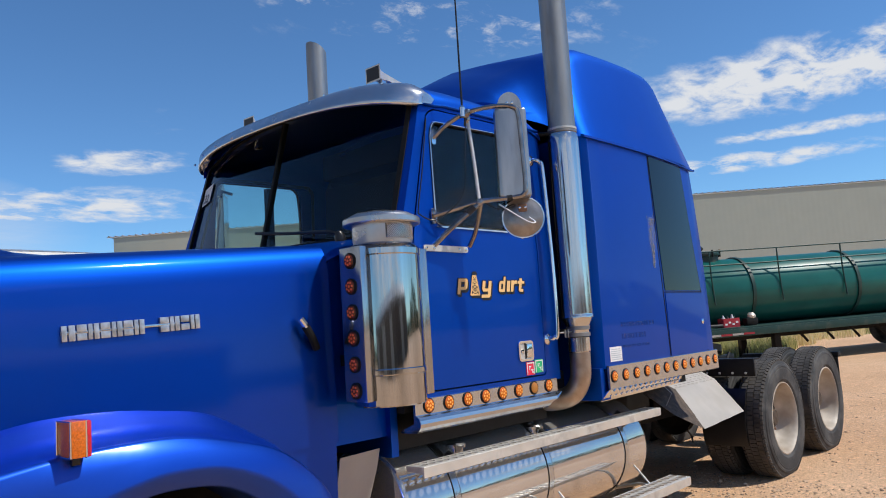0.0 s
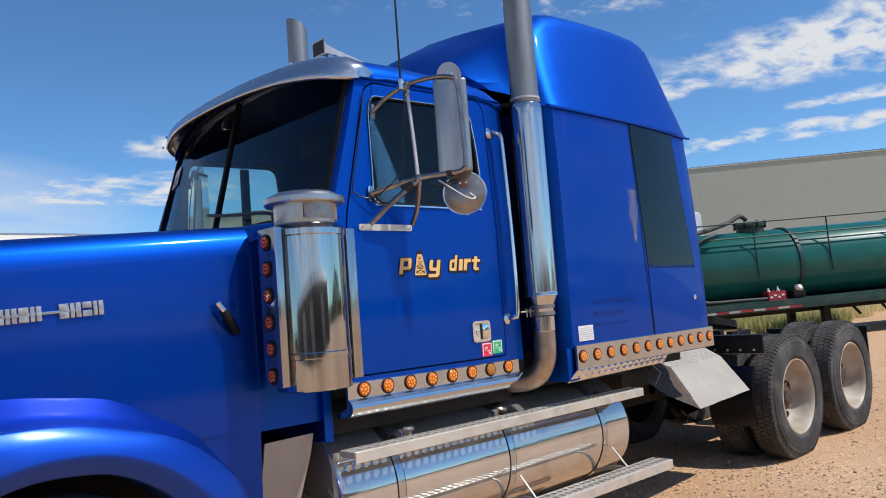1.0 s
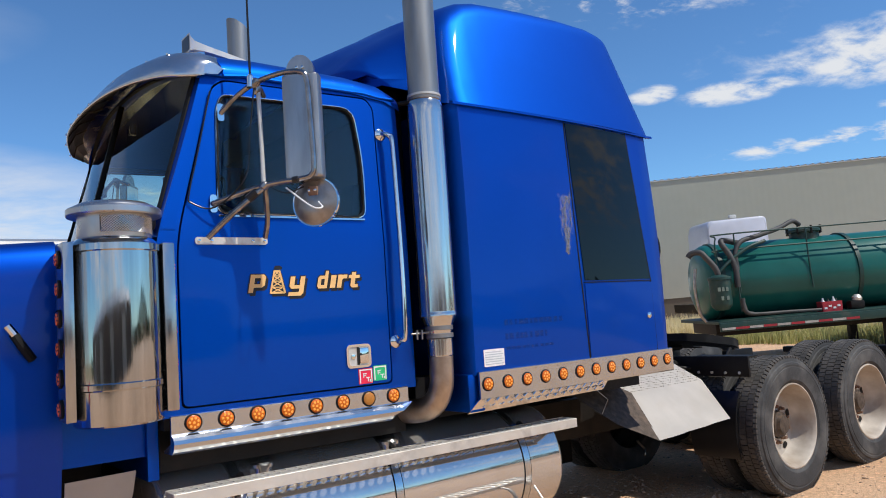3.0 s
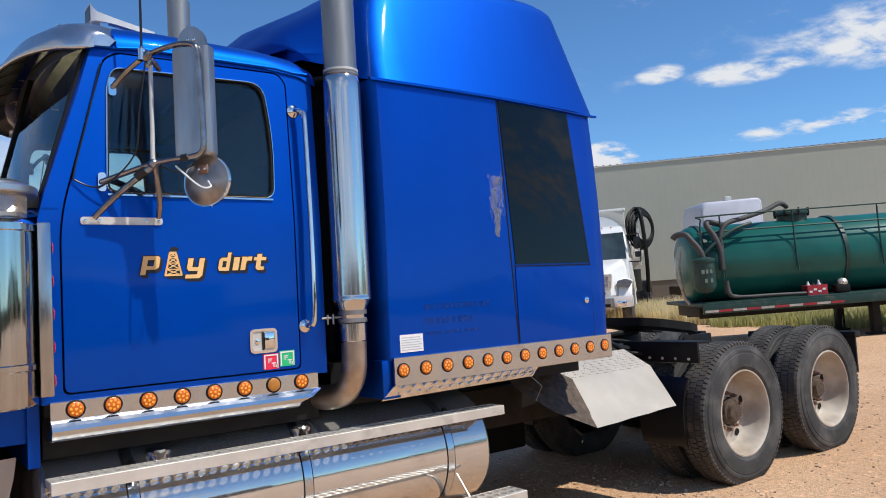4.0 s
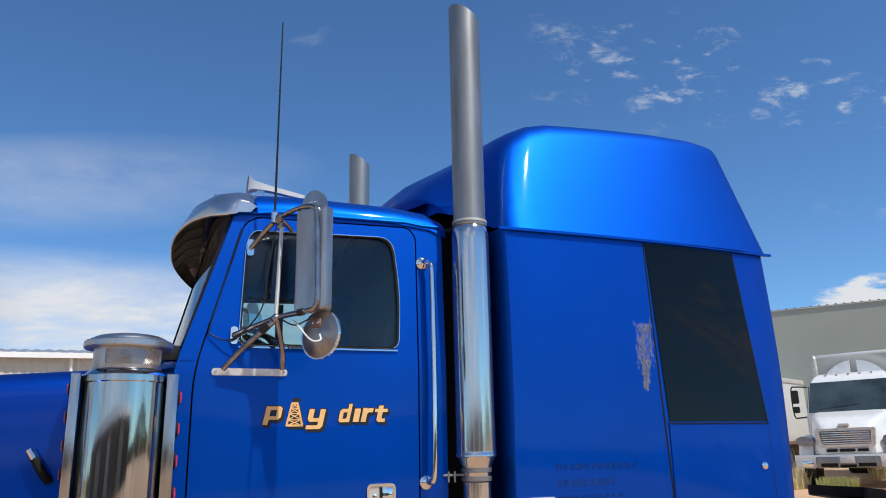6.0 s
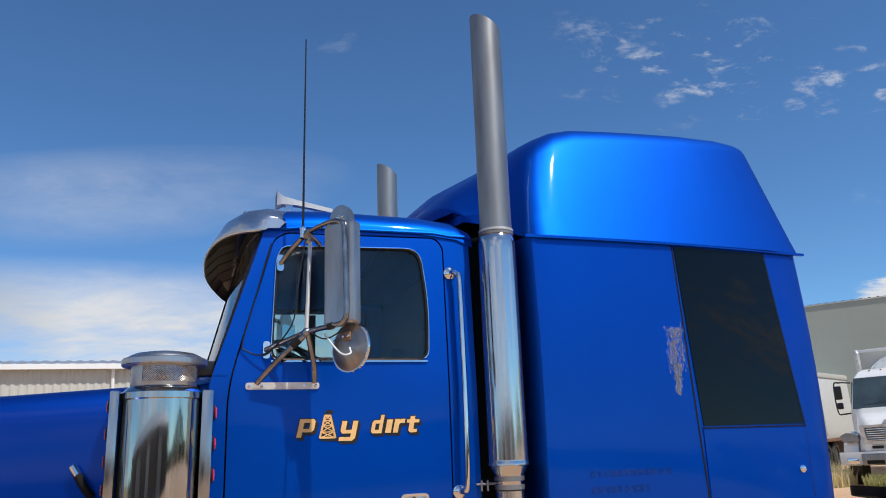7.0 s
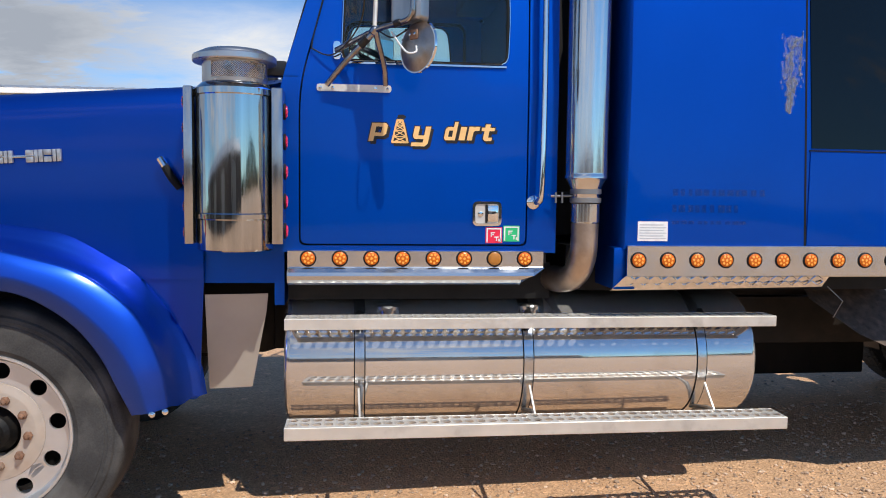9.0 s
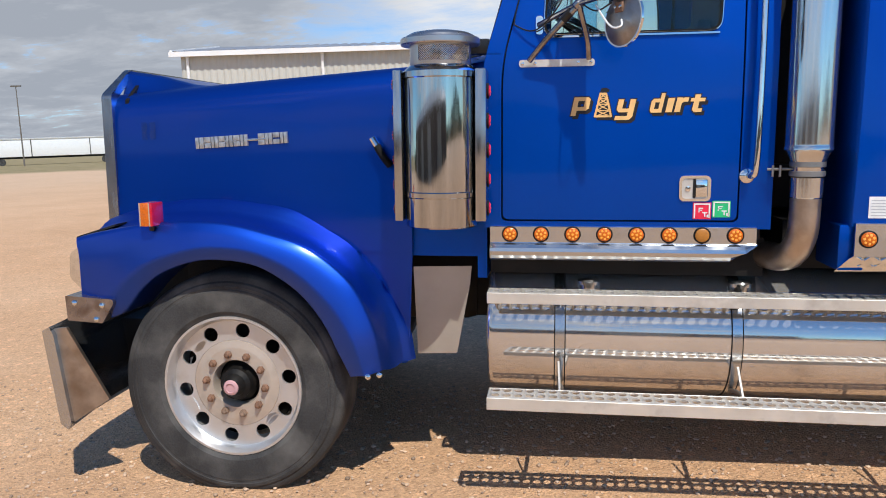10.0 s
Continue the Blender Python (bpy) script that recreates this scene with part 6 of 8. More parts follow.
    for p, q, r in (((0.285, -0.112, 2.775), (0.305, -0.135, 2.812), 0.020), ((0.302, -0.112, 2.745), (0.312, -0.122, 2.785), 0.015), ((0.278, -0.172, 2.305), (0.302, -0.186, 2.330), 0.019)):
        part("mirror_knuckle", add_tube(shape(), [put(p), put(Vector(p).lerp(Vector(q), 0.2)), put(Vector(p).lerp(Vector(q), 0.8)), put(q)], [r * 0.7, r, r, r * 0.7], 10), BRONZE_TUBE, truck, "stained clamp where the mirror tubes meet")
    for a, b in (((0.372, -0.291, 2.326), (0.392, -0.309, 2.329)),):
        part("tape_band", add_tube(shape(), [put(a), put(b)], 0.0155, 10), BLACK_GLOSS, truck)
    bm = shape()
    add_tube(bm, [put((0.232, -0.139, 2.262)), put((0.262, -0.16, 2.292))], 0.0195, 10)
    part("strut_clamp", bm, BLACK_GLOSS, truck)


for flip in (False, True):
    build_mirror(flip)


# ---- door furniture ----
def build_door_things(flip):
    put = far if flip else Vector
    nrm = (0, 1 if flip else -1, 0)
    pts = smooth_line([put(p) for p in ((1.040, 0.0, 1.592), (1.050, -0.045, 1.598), (1.062, -0.062, 1.64), (1.068, -0.060, 2.0), (1.070, -0.040, 2.58), (1.066, -0.026, 2.640), (1.050, -0.008, 2.660), (1.040, 0.028, 2.663))], 6)
    rail = part("grab_rail", add_tube(shape(), pts, 0.0135, 12), CHROME, truck, "chrome grab rail behind the door")
    for z, y in ((1.592, -0.001), (2.662, 0.027)):
        bm = shape()
        add_lathe(bm, [(0.034, 0.0), (0.032, 0.008), (0.018, 0.016), (0.0, 0.018)], put((1.038, y, z)), nrm, 18)
        part("rail_foot", bm, CHROME, rail)
    # recessed paddle handle
    bm = shape()
    add_sheet(bm, rounded([(0.752, 1.480), (0.888, 1.480), (0.888, 1.594), (0.752, 1.594)], 0.025), lambda x, z, d: put((x, -0.010 + d, z)), 0.010, rounded([(0.764, 1.492), (0.876, 1.492), (0.876, 1.582), (0.764, 1.582)], 0.018))
    handle = part("door_handle", bm, CHROME, truck, "chrome paddle door handle")
    part("recess", add_sheet(shape(), rounded([(0.764, 1.492), (0.876, 1.492), (0.876, 1.582), (0.764, 1.582)], 0.018), lambda x, z, d: put((x, -0.0045 + d, z)), 0.002), ALUMINIUM, handle)
    a, b = put((0.822, -0.016, 1.500)), put((0.872, -0.004, 1.576))
    part("paddle", add_box(shape(), tuple(min(p, q) for p, q in zip(a, b)), tuple(max(p, q) for p, q in zip(a, b)), 0.005), CHROME, handle)
    a, b = put((0.812, -0.0085, 1.494)), put((0.822, -0.004, 1.580))
    part("paddle_gap", add_box(shape(), tuple(min(p, q) for p, q in zip(a, b)), tuple(max(p, q) for p, q in zip(a, b))), BLACK_GLOSS, handle)
    bm = shape()
    add_lathe(bm, [(0.014, 0.0), (0.012, 0.005), (0.0, 0.006)], put((0.790, -0.0045, 1.535)), nrm, 16)
    part("lock", bm, CHROME, handle)
    if flip:
        return
    for x0, mat, nm in ((0.815, STICK_RED, "red_permit_sticker"), (0.898, STICK_GREEN, "green_permit_sticker")):
        z0 = 1.400 if mat is STICK_RED else 1.408
        st = part(nm, add_sheet(shape(), [(x0, z0), (x0 + 0.078, z0), (x0 + 0.078, z0 + 0.074), (x0, z0 + 0.074)], lambda x, z, d: Vector((x, -0.0045 + d, z)), 0.002), mat, truck)
        for u0, u1, v0, v1 in ((0.004, 0.010, 0.004, 0.070), (0.068, 0.074, 0.004, 0.070), (0.010, 0.068, 0.064, 0.070), (0.024, 0.044, 0.046, 0.051), (0.024, 0.029, 0.030, 0.046), (0.024, 0.040, 0.038, 0.042), (0.040, 0.062, 0.026, 0.031), (0.049, 0.054, 0.010, 0.026), (0.060, 0.072, 0.008, 0.020)):
            part("print_bar", add_sheet(shape(), [(x0 + u0, z0 + v0), (x0 + u1, z0 + v0), (x0 + u1, z0 + v1), (x0 + u0, z0 + v1)], lambda x, z, d: Vector((x, -0.0062 + d, z)), 0.001), STICKER, st)


for flip in (False, True):
    build_door_things(flip)


# ---- lettering ----
def write(body, size, m, mat, name, parent, label="", depth=0.001, shear=0.0, bold=0.0, spacing=1.0):
    cu = bpy.data.curves.new(name, "FONT")
    cu.body, cu.size, cu.extrude, cu.shear, cu.offset, cu.space_character = body, size, depth, shear, bold, spacing
    tmp = new("lettering", cu)
    me = bpy.data.meshes.new_from_object(tmp.evaluated_get(bpy.context.evaluated_depsgraph_get()))
    bpy.data.objects.remove(tmp)
    me.materials.clear()
    me.materials.append(mat)
    ob = new(name, me)
    ob.parent = parent
    ob.matrix_local = m
    if label:
        ob["label"] = label
    return ob


# sign painter's letters: closed strokes in a unit box, slanted when they are laid out
GLYPHS = {
    "p": (((0, 0), (0.30, 0), (0.30, 1), (0, 1)), ((0.30, 0.28), (0.84, 0.28), (1, 0.40), (1, 0.88), (0.86, 1), (0.30, 1), (0.30, 0.80), (0.68, 0.80), (0.68, 0.47), (0.30, 0.47))),
    "y": (((0, 1), (0, 0.50), (0.14, 0.37), (0.68, 0.37), (0.68, 0.19), (0, 0.19), (0, 0), (0.84, 0), (1, 0.14), (1, 1), (0.68, 1), (0.68, 0.55), (0.31, 0.55), (0.31, 1)),),
    "d": (((0.68, 0), (1, 0), (1, 1), (0.68, 1)), ((0.68, 0.72), (0.16, 0.72), (0, 0.60), (0, 0.12), (0.14, 0), (0.68, 0), (0.68, 0.19), (0.33, 0.19), (0.33, 0.53), (0.68, 0.53))),
    "\u0131": (((0, 0), (1, 0), (1, 1), (0, 1)),),
    "r": (((0, 0), (0.48, 0), (0.48, 0.58), (0.60, 0.70), (1, 0.70), (1, 1), (0.62, 1), (0.48, 0.92), (0.48, 1), (0, 1)),),
    "t": (((0.24, 1), (0.24, 0.80), (0, 0.80), (0, 0.60), (0.24, 0.60), (0.24, 0.13), (0.40, 0), (0.92, 0), (0.92, 0.21), (0.62, 0.21), (0.62, 0.60), (1, 0.60), (1, 0.80), (0.62, 0.80), (0.62, 1)),),
}


def outset(points, d):
    """A 2D outline moved outwards by d, with mitred corners."""
    p = [Vector(q) for q in points]
    n = len(p)
    area = sum(p[i - 1].x * p[i].y - p[i].x * p[i - 1].y for i in range(n))
    out = []
    for i in range(n):
        u, v = (p[i] - p[i - 1]).normalized(), (p[(i + 1) % n] - p[i]).normalized()
        a, b = Vector((u.y, -u.x)), Vector((v.y, -v.x))
        m = (a + b) / max(0.5, 1 + a.dot(b))
        out.append(p[i] + m * (d if area > 0 else -d))
    return out


def letter(ch, box, y, mat, name, fat, label=""):
    """One slanted letter that fills a box (x0, x1, z0, z1) on the door."""
    x0, x1, z0, z1 = box
    slant = 0.21 * (z1 - z0)
    bm = shape()
    for k, stroke in enumerate(GLYPHS[ch]):
        pts = outset([(x0 + slant * v + u * (x1 - x0 - slant), z0 + v * (z1 - z0)) for u, v in stroke], fat)
        add_sheet(bm, pts, lambda x, z, d: Vector((x, y - 0.0002 * k + d, z)), 0.0007)
    return part(name, bm, mat, truck, label)


LETTERS = (("p", 0.269, 0.360, 1.862, 1.944), ("y", 0.462, 0.556, 1.842, 1.932), ("d", 0.612, 0.682, 1.872, 1.956), ("\u0131", 0.681, 0.722, 1.873, 1.934), ("r", 0.719, 0.782, 1.873, 1.936), ("t", 0.778, 0.855, 1.872, 1.948))


def build_lettering():
    """The gold name with its derrick on the door."""
    for dx, dz, dy, grow_by, mat, nm in ((0.010, -0.012, -0.0046, 0.002, SHADOW_INK, "letter_shadow"), (0.0, 0.0, -0.0056, 0.0042, SHADOW_INK, "letter_edge"), (0.0, 0.0, -0.0066, 0.0, GOLD, "letter")):
        for ch, x0, x1, z0, z1 in LETTERS:
            letter(ch, (x0 + dx, x1 + dx, z0 + dz, z1 + dz), dy, mat, nm, grow_by, "gold italic letter with a black edge" if mat is GOLD else "")
        # derrick in place of the a
        x0, z0 = 0.412 + dx, 1.856 + dz
        if mat is SHADOW_INK:
            e = grow_by
            part("derrick_shadow" if dx > 0.005 else "derrick_edge", add_sheet(shape(), [(x0 - 0.036 - e, z0 - e), (x0 + 0.036 + e, z0 - e), (x0 + 0.012 + e, z0 + 0.104 + e), (x0 - 0.012 - e, z0 + 0.104 + e)], lambda x, z, d: Vector((x, dy + d, z)), 0.0006), mat, truck)
            continue
        bars = [((-0.036, 0.0), (-0.012, 0.104)), ((0.036, 0.0), (0.012, 0.104)), ((-0.036, 0.003), (0.036, 0.003)), ((-0.014, 0.102), (0.014, 0.102)), ((-0.030, 0.028), (0.030, 0.028)), ((-0.023, 0.056), (0.023, 0.056)), ((-0.018, 0.080), (0.018, 0.080)),
                ((-0.033, 0.003), (0.030, 0.028)), ((0.033, 0.003), (-0.030, 0.028)), ((-0.030, 0.028), (0.023, 0.056)), ((0.030, 0.028), (-0.023, 0.056)), ((-0.023, 0.056), (0.018, 0.080)), ((0.023, 0.056), (-0.018, 0.080)), ((-0.018, 0.080), (0.012, 0.102)), ((0.018, 0.080), (-0.012, 0.102))]
        frame_part = None
        for k, ((a, b), (c, d)) in enumerate(bars):
            p, q = Vector((x0 + a, z0 + b)), Vector((x0 + c, z0 + d))
            n = (q - p).normalized()
            n = Vector((-n.y, n.x)) * (0.0045 if k < 4 else 0.0022)
            bar = part("derrick" if frame_part is None else "bar", add_sheet(shape(), [p - n, q - n, q + n, p + n], lambda x, z, t: Vector((x, dy - 0.0003 * (k % 3) + t, z)), 0.0006), GOLD, frame_part or truck, "gold derrick drawn in the name" if frame_part is None else "")
            frame_part = frame_part or bar
    part("derrick_smoke", add_sheet(shape(), [(0.398, 1.966), (0.436, 1.965), (0.440, 1.976), (0.426, 1.984), (0.404, 1.982)], lambda x, z, d: Vector((x, -0.0045 + d, z)), 0.0012), SHADOW_INK, truck)


build_lettering()


def build_emblem():
    """Raised metal badge along the bonnet: two groups of plain upright bars on a rail."""
    y_at = lambda x: along([(-2.06, 0.245), (-1.6, 0.195), (-1.1, 0.150), (-0.48, 0.105)], x) - 0.010
    turn = Matrix.Rotation(radians(-5.5), 4, "Z") @ Matrix.Rotation(radians(-2.6), 4, "Y")
    x = -1.612
    for slot in range(11):
        wide = 0.046 if slot == 0 else 0.0375
        slope = 1.727 + (x + 1.61) * 0.052
        m = Matrix.Translation((x, y_at(x), slope)) @ turn
        for u0, u1, z0, z1 in ((0.0, 0.40, 0.0, 0.056), (0.52, 1.0, 0.0, 0.056)) if slot % 2 == 0 else ((0.05, 0.95, 0.031, 0.056), (0.05, 0.95, 0.0, 0.024)):
            part("emblem_bar", add_box(shape(), (u0 * wide, -0.007, z0), (u1 * wide, 0.006, z1), 0.0016, m), EMBLEM, truck, "raised metal bar of the bonnet badge")
        x += wide + 0.003
        if slot == 6:
            x = -1.266
    part("emblem_rail", add_box(shape(), (-0.002, -0.002, 0.024), (0.42, 0.006, 0.035), 0.0015, Matrix.Translation((-1.612, y_at(-1.612), 1.727)) @ turn), STAINLESS, truck, "thin metal rail of the bonnet badge")
    # rubber bonnet latch
    bm = shape()
    add_tube(bm, [(-0.665, 0.080, 1.772), (-0.640, 0.072, 1.735)], 0.017, 10)
    latch = part("hood_latch", bm, CHROME, truck, "chrome and rubber bonnet latch")
    bm = shape()
    add_tube(bm, smooth_line([(-0.645, 0.075, 1.742), (-0.615, 0.070, 1.69), (-0.580, 0.085, 1.64)], 5), 0.018, 10)
    part("strap", bm, GASKET, latch)
    ghost = material("ghost_of_old_numbers", (0.010, 0.030, 0.09), 0.5, vary=0.4, vary_scale=40, alpha=0.14)
    for x in (-1.925, -1.875):
        part("ghost_mark", add_sheet(shape(), [(x, 1.775), (x + 0.032, 1.775), (x + 0.032, 1.865), (x, 1.865)], lambda a, b, d: Vector((a, along([(-2.06, 0.245), (-1.6, 0.195)], a) - 0.0135 + d, b)), 0.001), ghost, truck)
    rng = random.Random(9)
    for row, (z, x0, x1, h) in enumerate(((1.632, 1.66, 2.10, 0.030), (1.555, 1.66, 1.96, 0.034), (1.500, 1.66, 2.02, 0.016))):
        x = x0
        while x < x1:
            w = rng.uniform(0.018, 0.036)
            part("ghost_mark", add_sheet(shape(), [(x, z), (x + w, z), (x + w, z + h), (x, z + h)], lambda a, b, d: sleeper_side(a, b, d - 0.0015), 0.001), ghost, truck, "" if row or x > x0 else "faint trace of removed lettering")
            x += w + rng.uniform(0.006, 0.02)
    # white data plate and a scuffed patch on the sleeper
    st = part("data_sticker", add_sheet(shape(), [(1.497, 1.422), (1.640, 1.422), (1.640, 1.512), (1.497, 1.512)], lambda x, z, d: sleeper_side(x, z, d - 0.003), 0.002), STICKER, truck, "white printed sticker")
    for k in range(6):
        part("print_bar", add_sheet(shape(), [(1.506, 1.432 + k * 0.0125), (1.506 + 0.126 * (0.9 if k % 2 else 1), 1.432 + k * 0.0125), (1.506 + 0.126 * (0.9 if k % 2 else 1), 1.436 + k * 0.0125), (1.506, 1.436 + k * 0.0125)], lambda x, z, d: sleeper_side(x, z, d - 0.0042), 0.001), material("grey_print", (0.45, 0.47, 0.50), 0.6) if k == 0 else bpy.data.materials["grey_print"], st)
    scuff = material("pale_scuff", (0.42, 0.48, 0.68), 0.55, vary=0.3, vary_scale=40, alpha=0.08)
    bm = shape()
    for k in range(900):
        v = rng.random()
        z = 2.36 - 0.345 * v
        half = along([(0.0, 0.050), (0.5, 0.046), (0.8, 0.026), (1.0, 0.012)], v)
        x = 2.228 - 0.018 * v + rng.gauss(0.0, 0.62) * half * (0.85 + 0.3 * noise.noise(Vector((0, z * 14, 4.0))))
        if rng.random() > 0.55 + 0.6 * noise.noise(Vector((x * 30, z * 12, 1.0))):
            continue
        w, h = rng.uniform(0.004, 0.014), rng.uniform(0.006, 0.030)
        if k % 9 == 0 and v < 0.5:
            x, w, h = 2.272 - 0.02 * v, 0.004, 0.05
        add_sheet(bm, [(x, z), (x + w, z + h * 0.1), (x + w * 0.8, z + h), (x - w * 0.2, z + h * 0.8)], lambda a, b, d: sleeper_side(a, b, d - 0.0012 - 0.0000015 * k), 0.0004)
    s = part("scuff", bm, scuff, truck, "scuffed pale patch in the paint")
    s["kind"] = "stuff"
    # permit number on the windscreen
    base = part("windscreen_sticker", add_sheet(shape(), [(1.92, 0.62), (2.055, 0.62), (2.05, 0.78), (1.915, 0.78)], lambda y, s2, d: windscreen_at(y, s2, 0.004 + d), 0.002), STICKER, truck, "white sticker with black numbers")
    m = Matrix.Translation(windscreen_at(2.048, 0.645, -0.004)) @ Matrix.Rotation(radians(-98.5), 4, "Z") @ Matrix.Rotation(radians(73), 4, "X") @ Matrix.Diagonal((0.85, 1, 1, 1))
    write("232", 0.085, m, SHADOW_INK, "sticker_number", base, "", 0.0005)


build_emblem()


# ---- wipers, splash plate, quarter fender ----
def build_small():
    for y, s in ((0.35, 1), (1.30, 1)):
        bm = shape()
        add_tube(bm, smooth_line([(-0.19, y, 2.175), (-0.22, y + 0.05, 2.215), (-0.20, y + 0.45, 2.26), (-0.19, y + 0.75, 2.30)], 5), 0.009, 8)
        wiper = part("wiper", bm, BLACK_GLOSS, truck)
        bm = shape()
        add_lathe(bm, [(0.03, 0.0), (0.028, 0.03), (0.015, 0.05), (0.0, 0.055)], (-0.19, y, 2.165), (-0.3, 0, 1), 12)
        part("pivot", bm, BLACK_GLOSS, wiper)
    bm = shape()
    add_box(bm, (-0.20, 0.06, 2.15), (-0.10, 0.13, 2.22), 0.012)
    part("wiper_motor_cover", bm, BLACK_GLOSS, truck)
    for flip in (False, True):
        put = far if flip else Vector
        bm = shape()
        add_loft(bm, [[put((x, y + d, z)) for x, y, z in ((-0.475, 0.085, 1.150), (-0.195, 0.135, 1.148), (-0.205, 0.15, 1.06), (-0.282, 0.228, 0.680), (-0.480, 0.20, 0.680))] for d in (0.0, 0.006)])
        part("splash_plate", bm, PLATE, truck, "pale folded splash plate behind the front wheel", sharp=20)
        # folded quarter fender: tread plate above, smooth apron below
        a0, a1 = Vector((3.10, 0.030, 0.790)), Vector((3.973, 0.060, 0.822))
        b0, b1 = Vector((3.13, 0.265, 1.092)), Vector((4.045, 0.325, 1.088))
        c0, c1 = Vector((2.96, 0.43, 1.215)), Vector((3.965, 0.50, 1.215))
        inner = Vector((0, 0.012, -0.006))
        bm = shape()
        rows = []
        for f0, f1 in ((a0, a1), (b0, b1), (c0, c1)):
            rows.append([f0.lerp(f1, k / 8) + Vector((0, 0, 0.002 * math.sin(k * 2.1 + f0.z * 9))) for k in range(9)])
        grid = [[bm.verts.new(put(p)) for p in r] for r in rows]
        for r, s2 in zip(grid, grid[1:]):
            for k in range(8):
                bm.faces.new((r[k], r[k + 1], s2[k + 1], s2[k]))
        bmesh.ops.solidify(bm, geom=list(bm.faces), thickness=0.006)
        q = part("quarter_fender", bm, PLATE, truck, "dented pale aluminium quarter fender with tread plate top", sharp=25)
        bm = shape()
        add_loft(bm, [[put(p + Vector((d, 0, 0))) for p in (a0, b0, c0, Vector((2.62, 0.40, 1.19)), Vector((2.58, 0.22, 1.10)), Vector((2.80, 0.12, 0.93)))] for d in (0.002, 0.010)])
        part("end_plate", bm, HUB, q, "dark brown gusset under the fender")
        bm = shape()
        n = (b1 - b0).cross(c0 - b0).normalized()
        n = n if n.z > 0 else -n
        for i in range(20):
            for j in range(9):
                u, v = (i + 0.5 + (0.5 if j % 2 else 0)) / 20.5, (j + 0.5) / 9
                lo, hi = b0.lerp(b1, u), c0.lerp(c1, u)
                p = lo.lerp(hi, v) - n * 0.0008
                d = Vector((0.012, 0.010 * (1 if (i + j) % 2 else -1), 0.002))
                add_tube(bm, [put(p - d), put(p + d)], 0.0030, 5)
        rr = part("tread_ribs", bm, PLATE, q)
        rr["kind"] = "stuff"
        bm = shape()
        add_tube(bm, [put((2.60, 0.10, 1.18)), put((2.66, 0.06, 1.11)), put((2.64, 0.10, 1.02))], 0.003, 6)
        part("hook", bm, GREY_PIPE, truck)
        bm = shape()
        add_tube(bm, [put((2.98, 0.12, 0.80)), put((3.05, 0.12, 0.74)), put((3.02, 0.10, 0.70))], 0.008, 6)
        part("bent_bracket", bm, BLACK, truck)


build_small()


# ---- the yard ----
def build_warehouse():
    """A long taupe steel shed with a dark base band."""
    a, b = Vector((14.6, 35.6, 0)), Vector((62.0, -11.8, 0))
    run = (b - a).normalized()
    back = Vector((run.y, -run.x, 0)) * -1
    if back.dot(Vector((1, 1, 0))) < 0:
        back = -back
    length, high, deep = (b - a).length, 6.95, 26.0

    def sheet(name, z0, z1, mat, off, pitch, parent, depth=0.0015):
        bm = shape()
        n = int(length / pitch)
        low, top = [], []
        for k in range(n * 4 + 1):
            s = k * length / (n * 4)
            d = off - (depth if k % 4 in (1, 2) else 0.0)
            p = a + run * s + back * d
            low.append((p.x, p.y, z0))
            top.append((p.x, p.y, z1))
        add_loft(bm, [low, top], False, False)
        return part(name, bm, mat, parent, sharp=20)

    shed = tagged(sheet("warehouse", 1.1, high, SIDING, 0.0, 0.3, None), "long taupe corrugated steel warehouse behind the yard", "building")
    sheet("base_band", 0.0, 1.1, SIDING_DARK, 0.05, 0.6, shed)
    end = shape()
    for s in (0.0, length):
        p = a + run * s
        prof = [(0.02, 0.0), (deep, 0.0), (deep, high), (deep / 2, high + 0.45), (0.02, high)]
        add_loft(end, [[p + back * d + run * o + Vector((0, 0, z)) for d, z in prof] for o in (0.0, 0.05)])
    part("gable_wall", end, SIDING, shed)
    roof = shape()
    n = 200
    e0, r0 = [], []
    for k in range(n * 4 + 1):
        s = -0.3 + k * (length + 0.6) / (n * 4)
        lift = 0.075 if k % 4 == 1 else 0.0
        p = a + run * s
        e0.append(p + back * -0.06 + Vector((0, 0, high - 0.02 + lift)))
        r0.append(p + back * (deep / 2) + Vector((0, 0, high + 0.5 + lift)))
    add_loft(roof, [e0, r0], False, False)
    part("roof", roof, ROOFING, shed, "corrugated steel roof")
    trim = shape()
    add_loft(trim, [[a + run * s + back * d + Vector((0, 0, z)) for d, z in ((-0.05, high - 0.05), (-0.01, high - 0.05), (-0.01, high - 0.02), (-0.05, high - 0.02))] for s in (-0.3, length + 0.3)])
    part("eave_trim", trim, ROOF_TRIM, shed)
    return shed


build_warehouse()


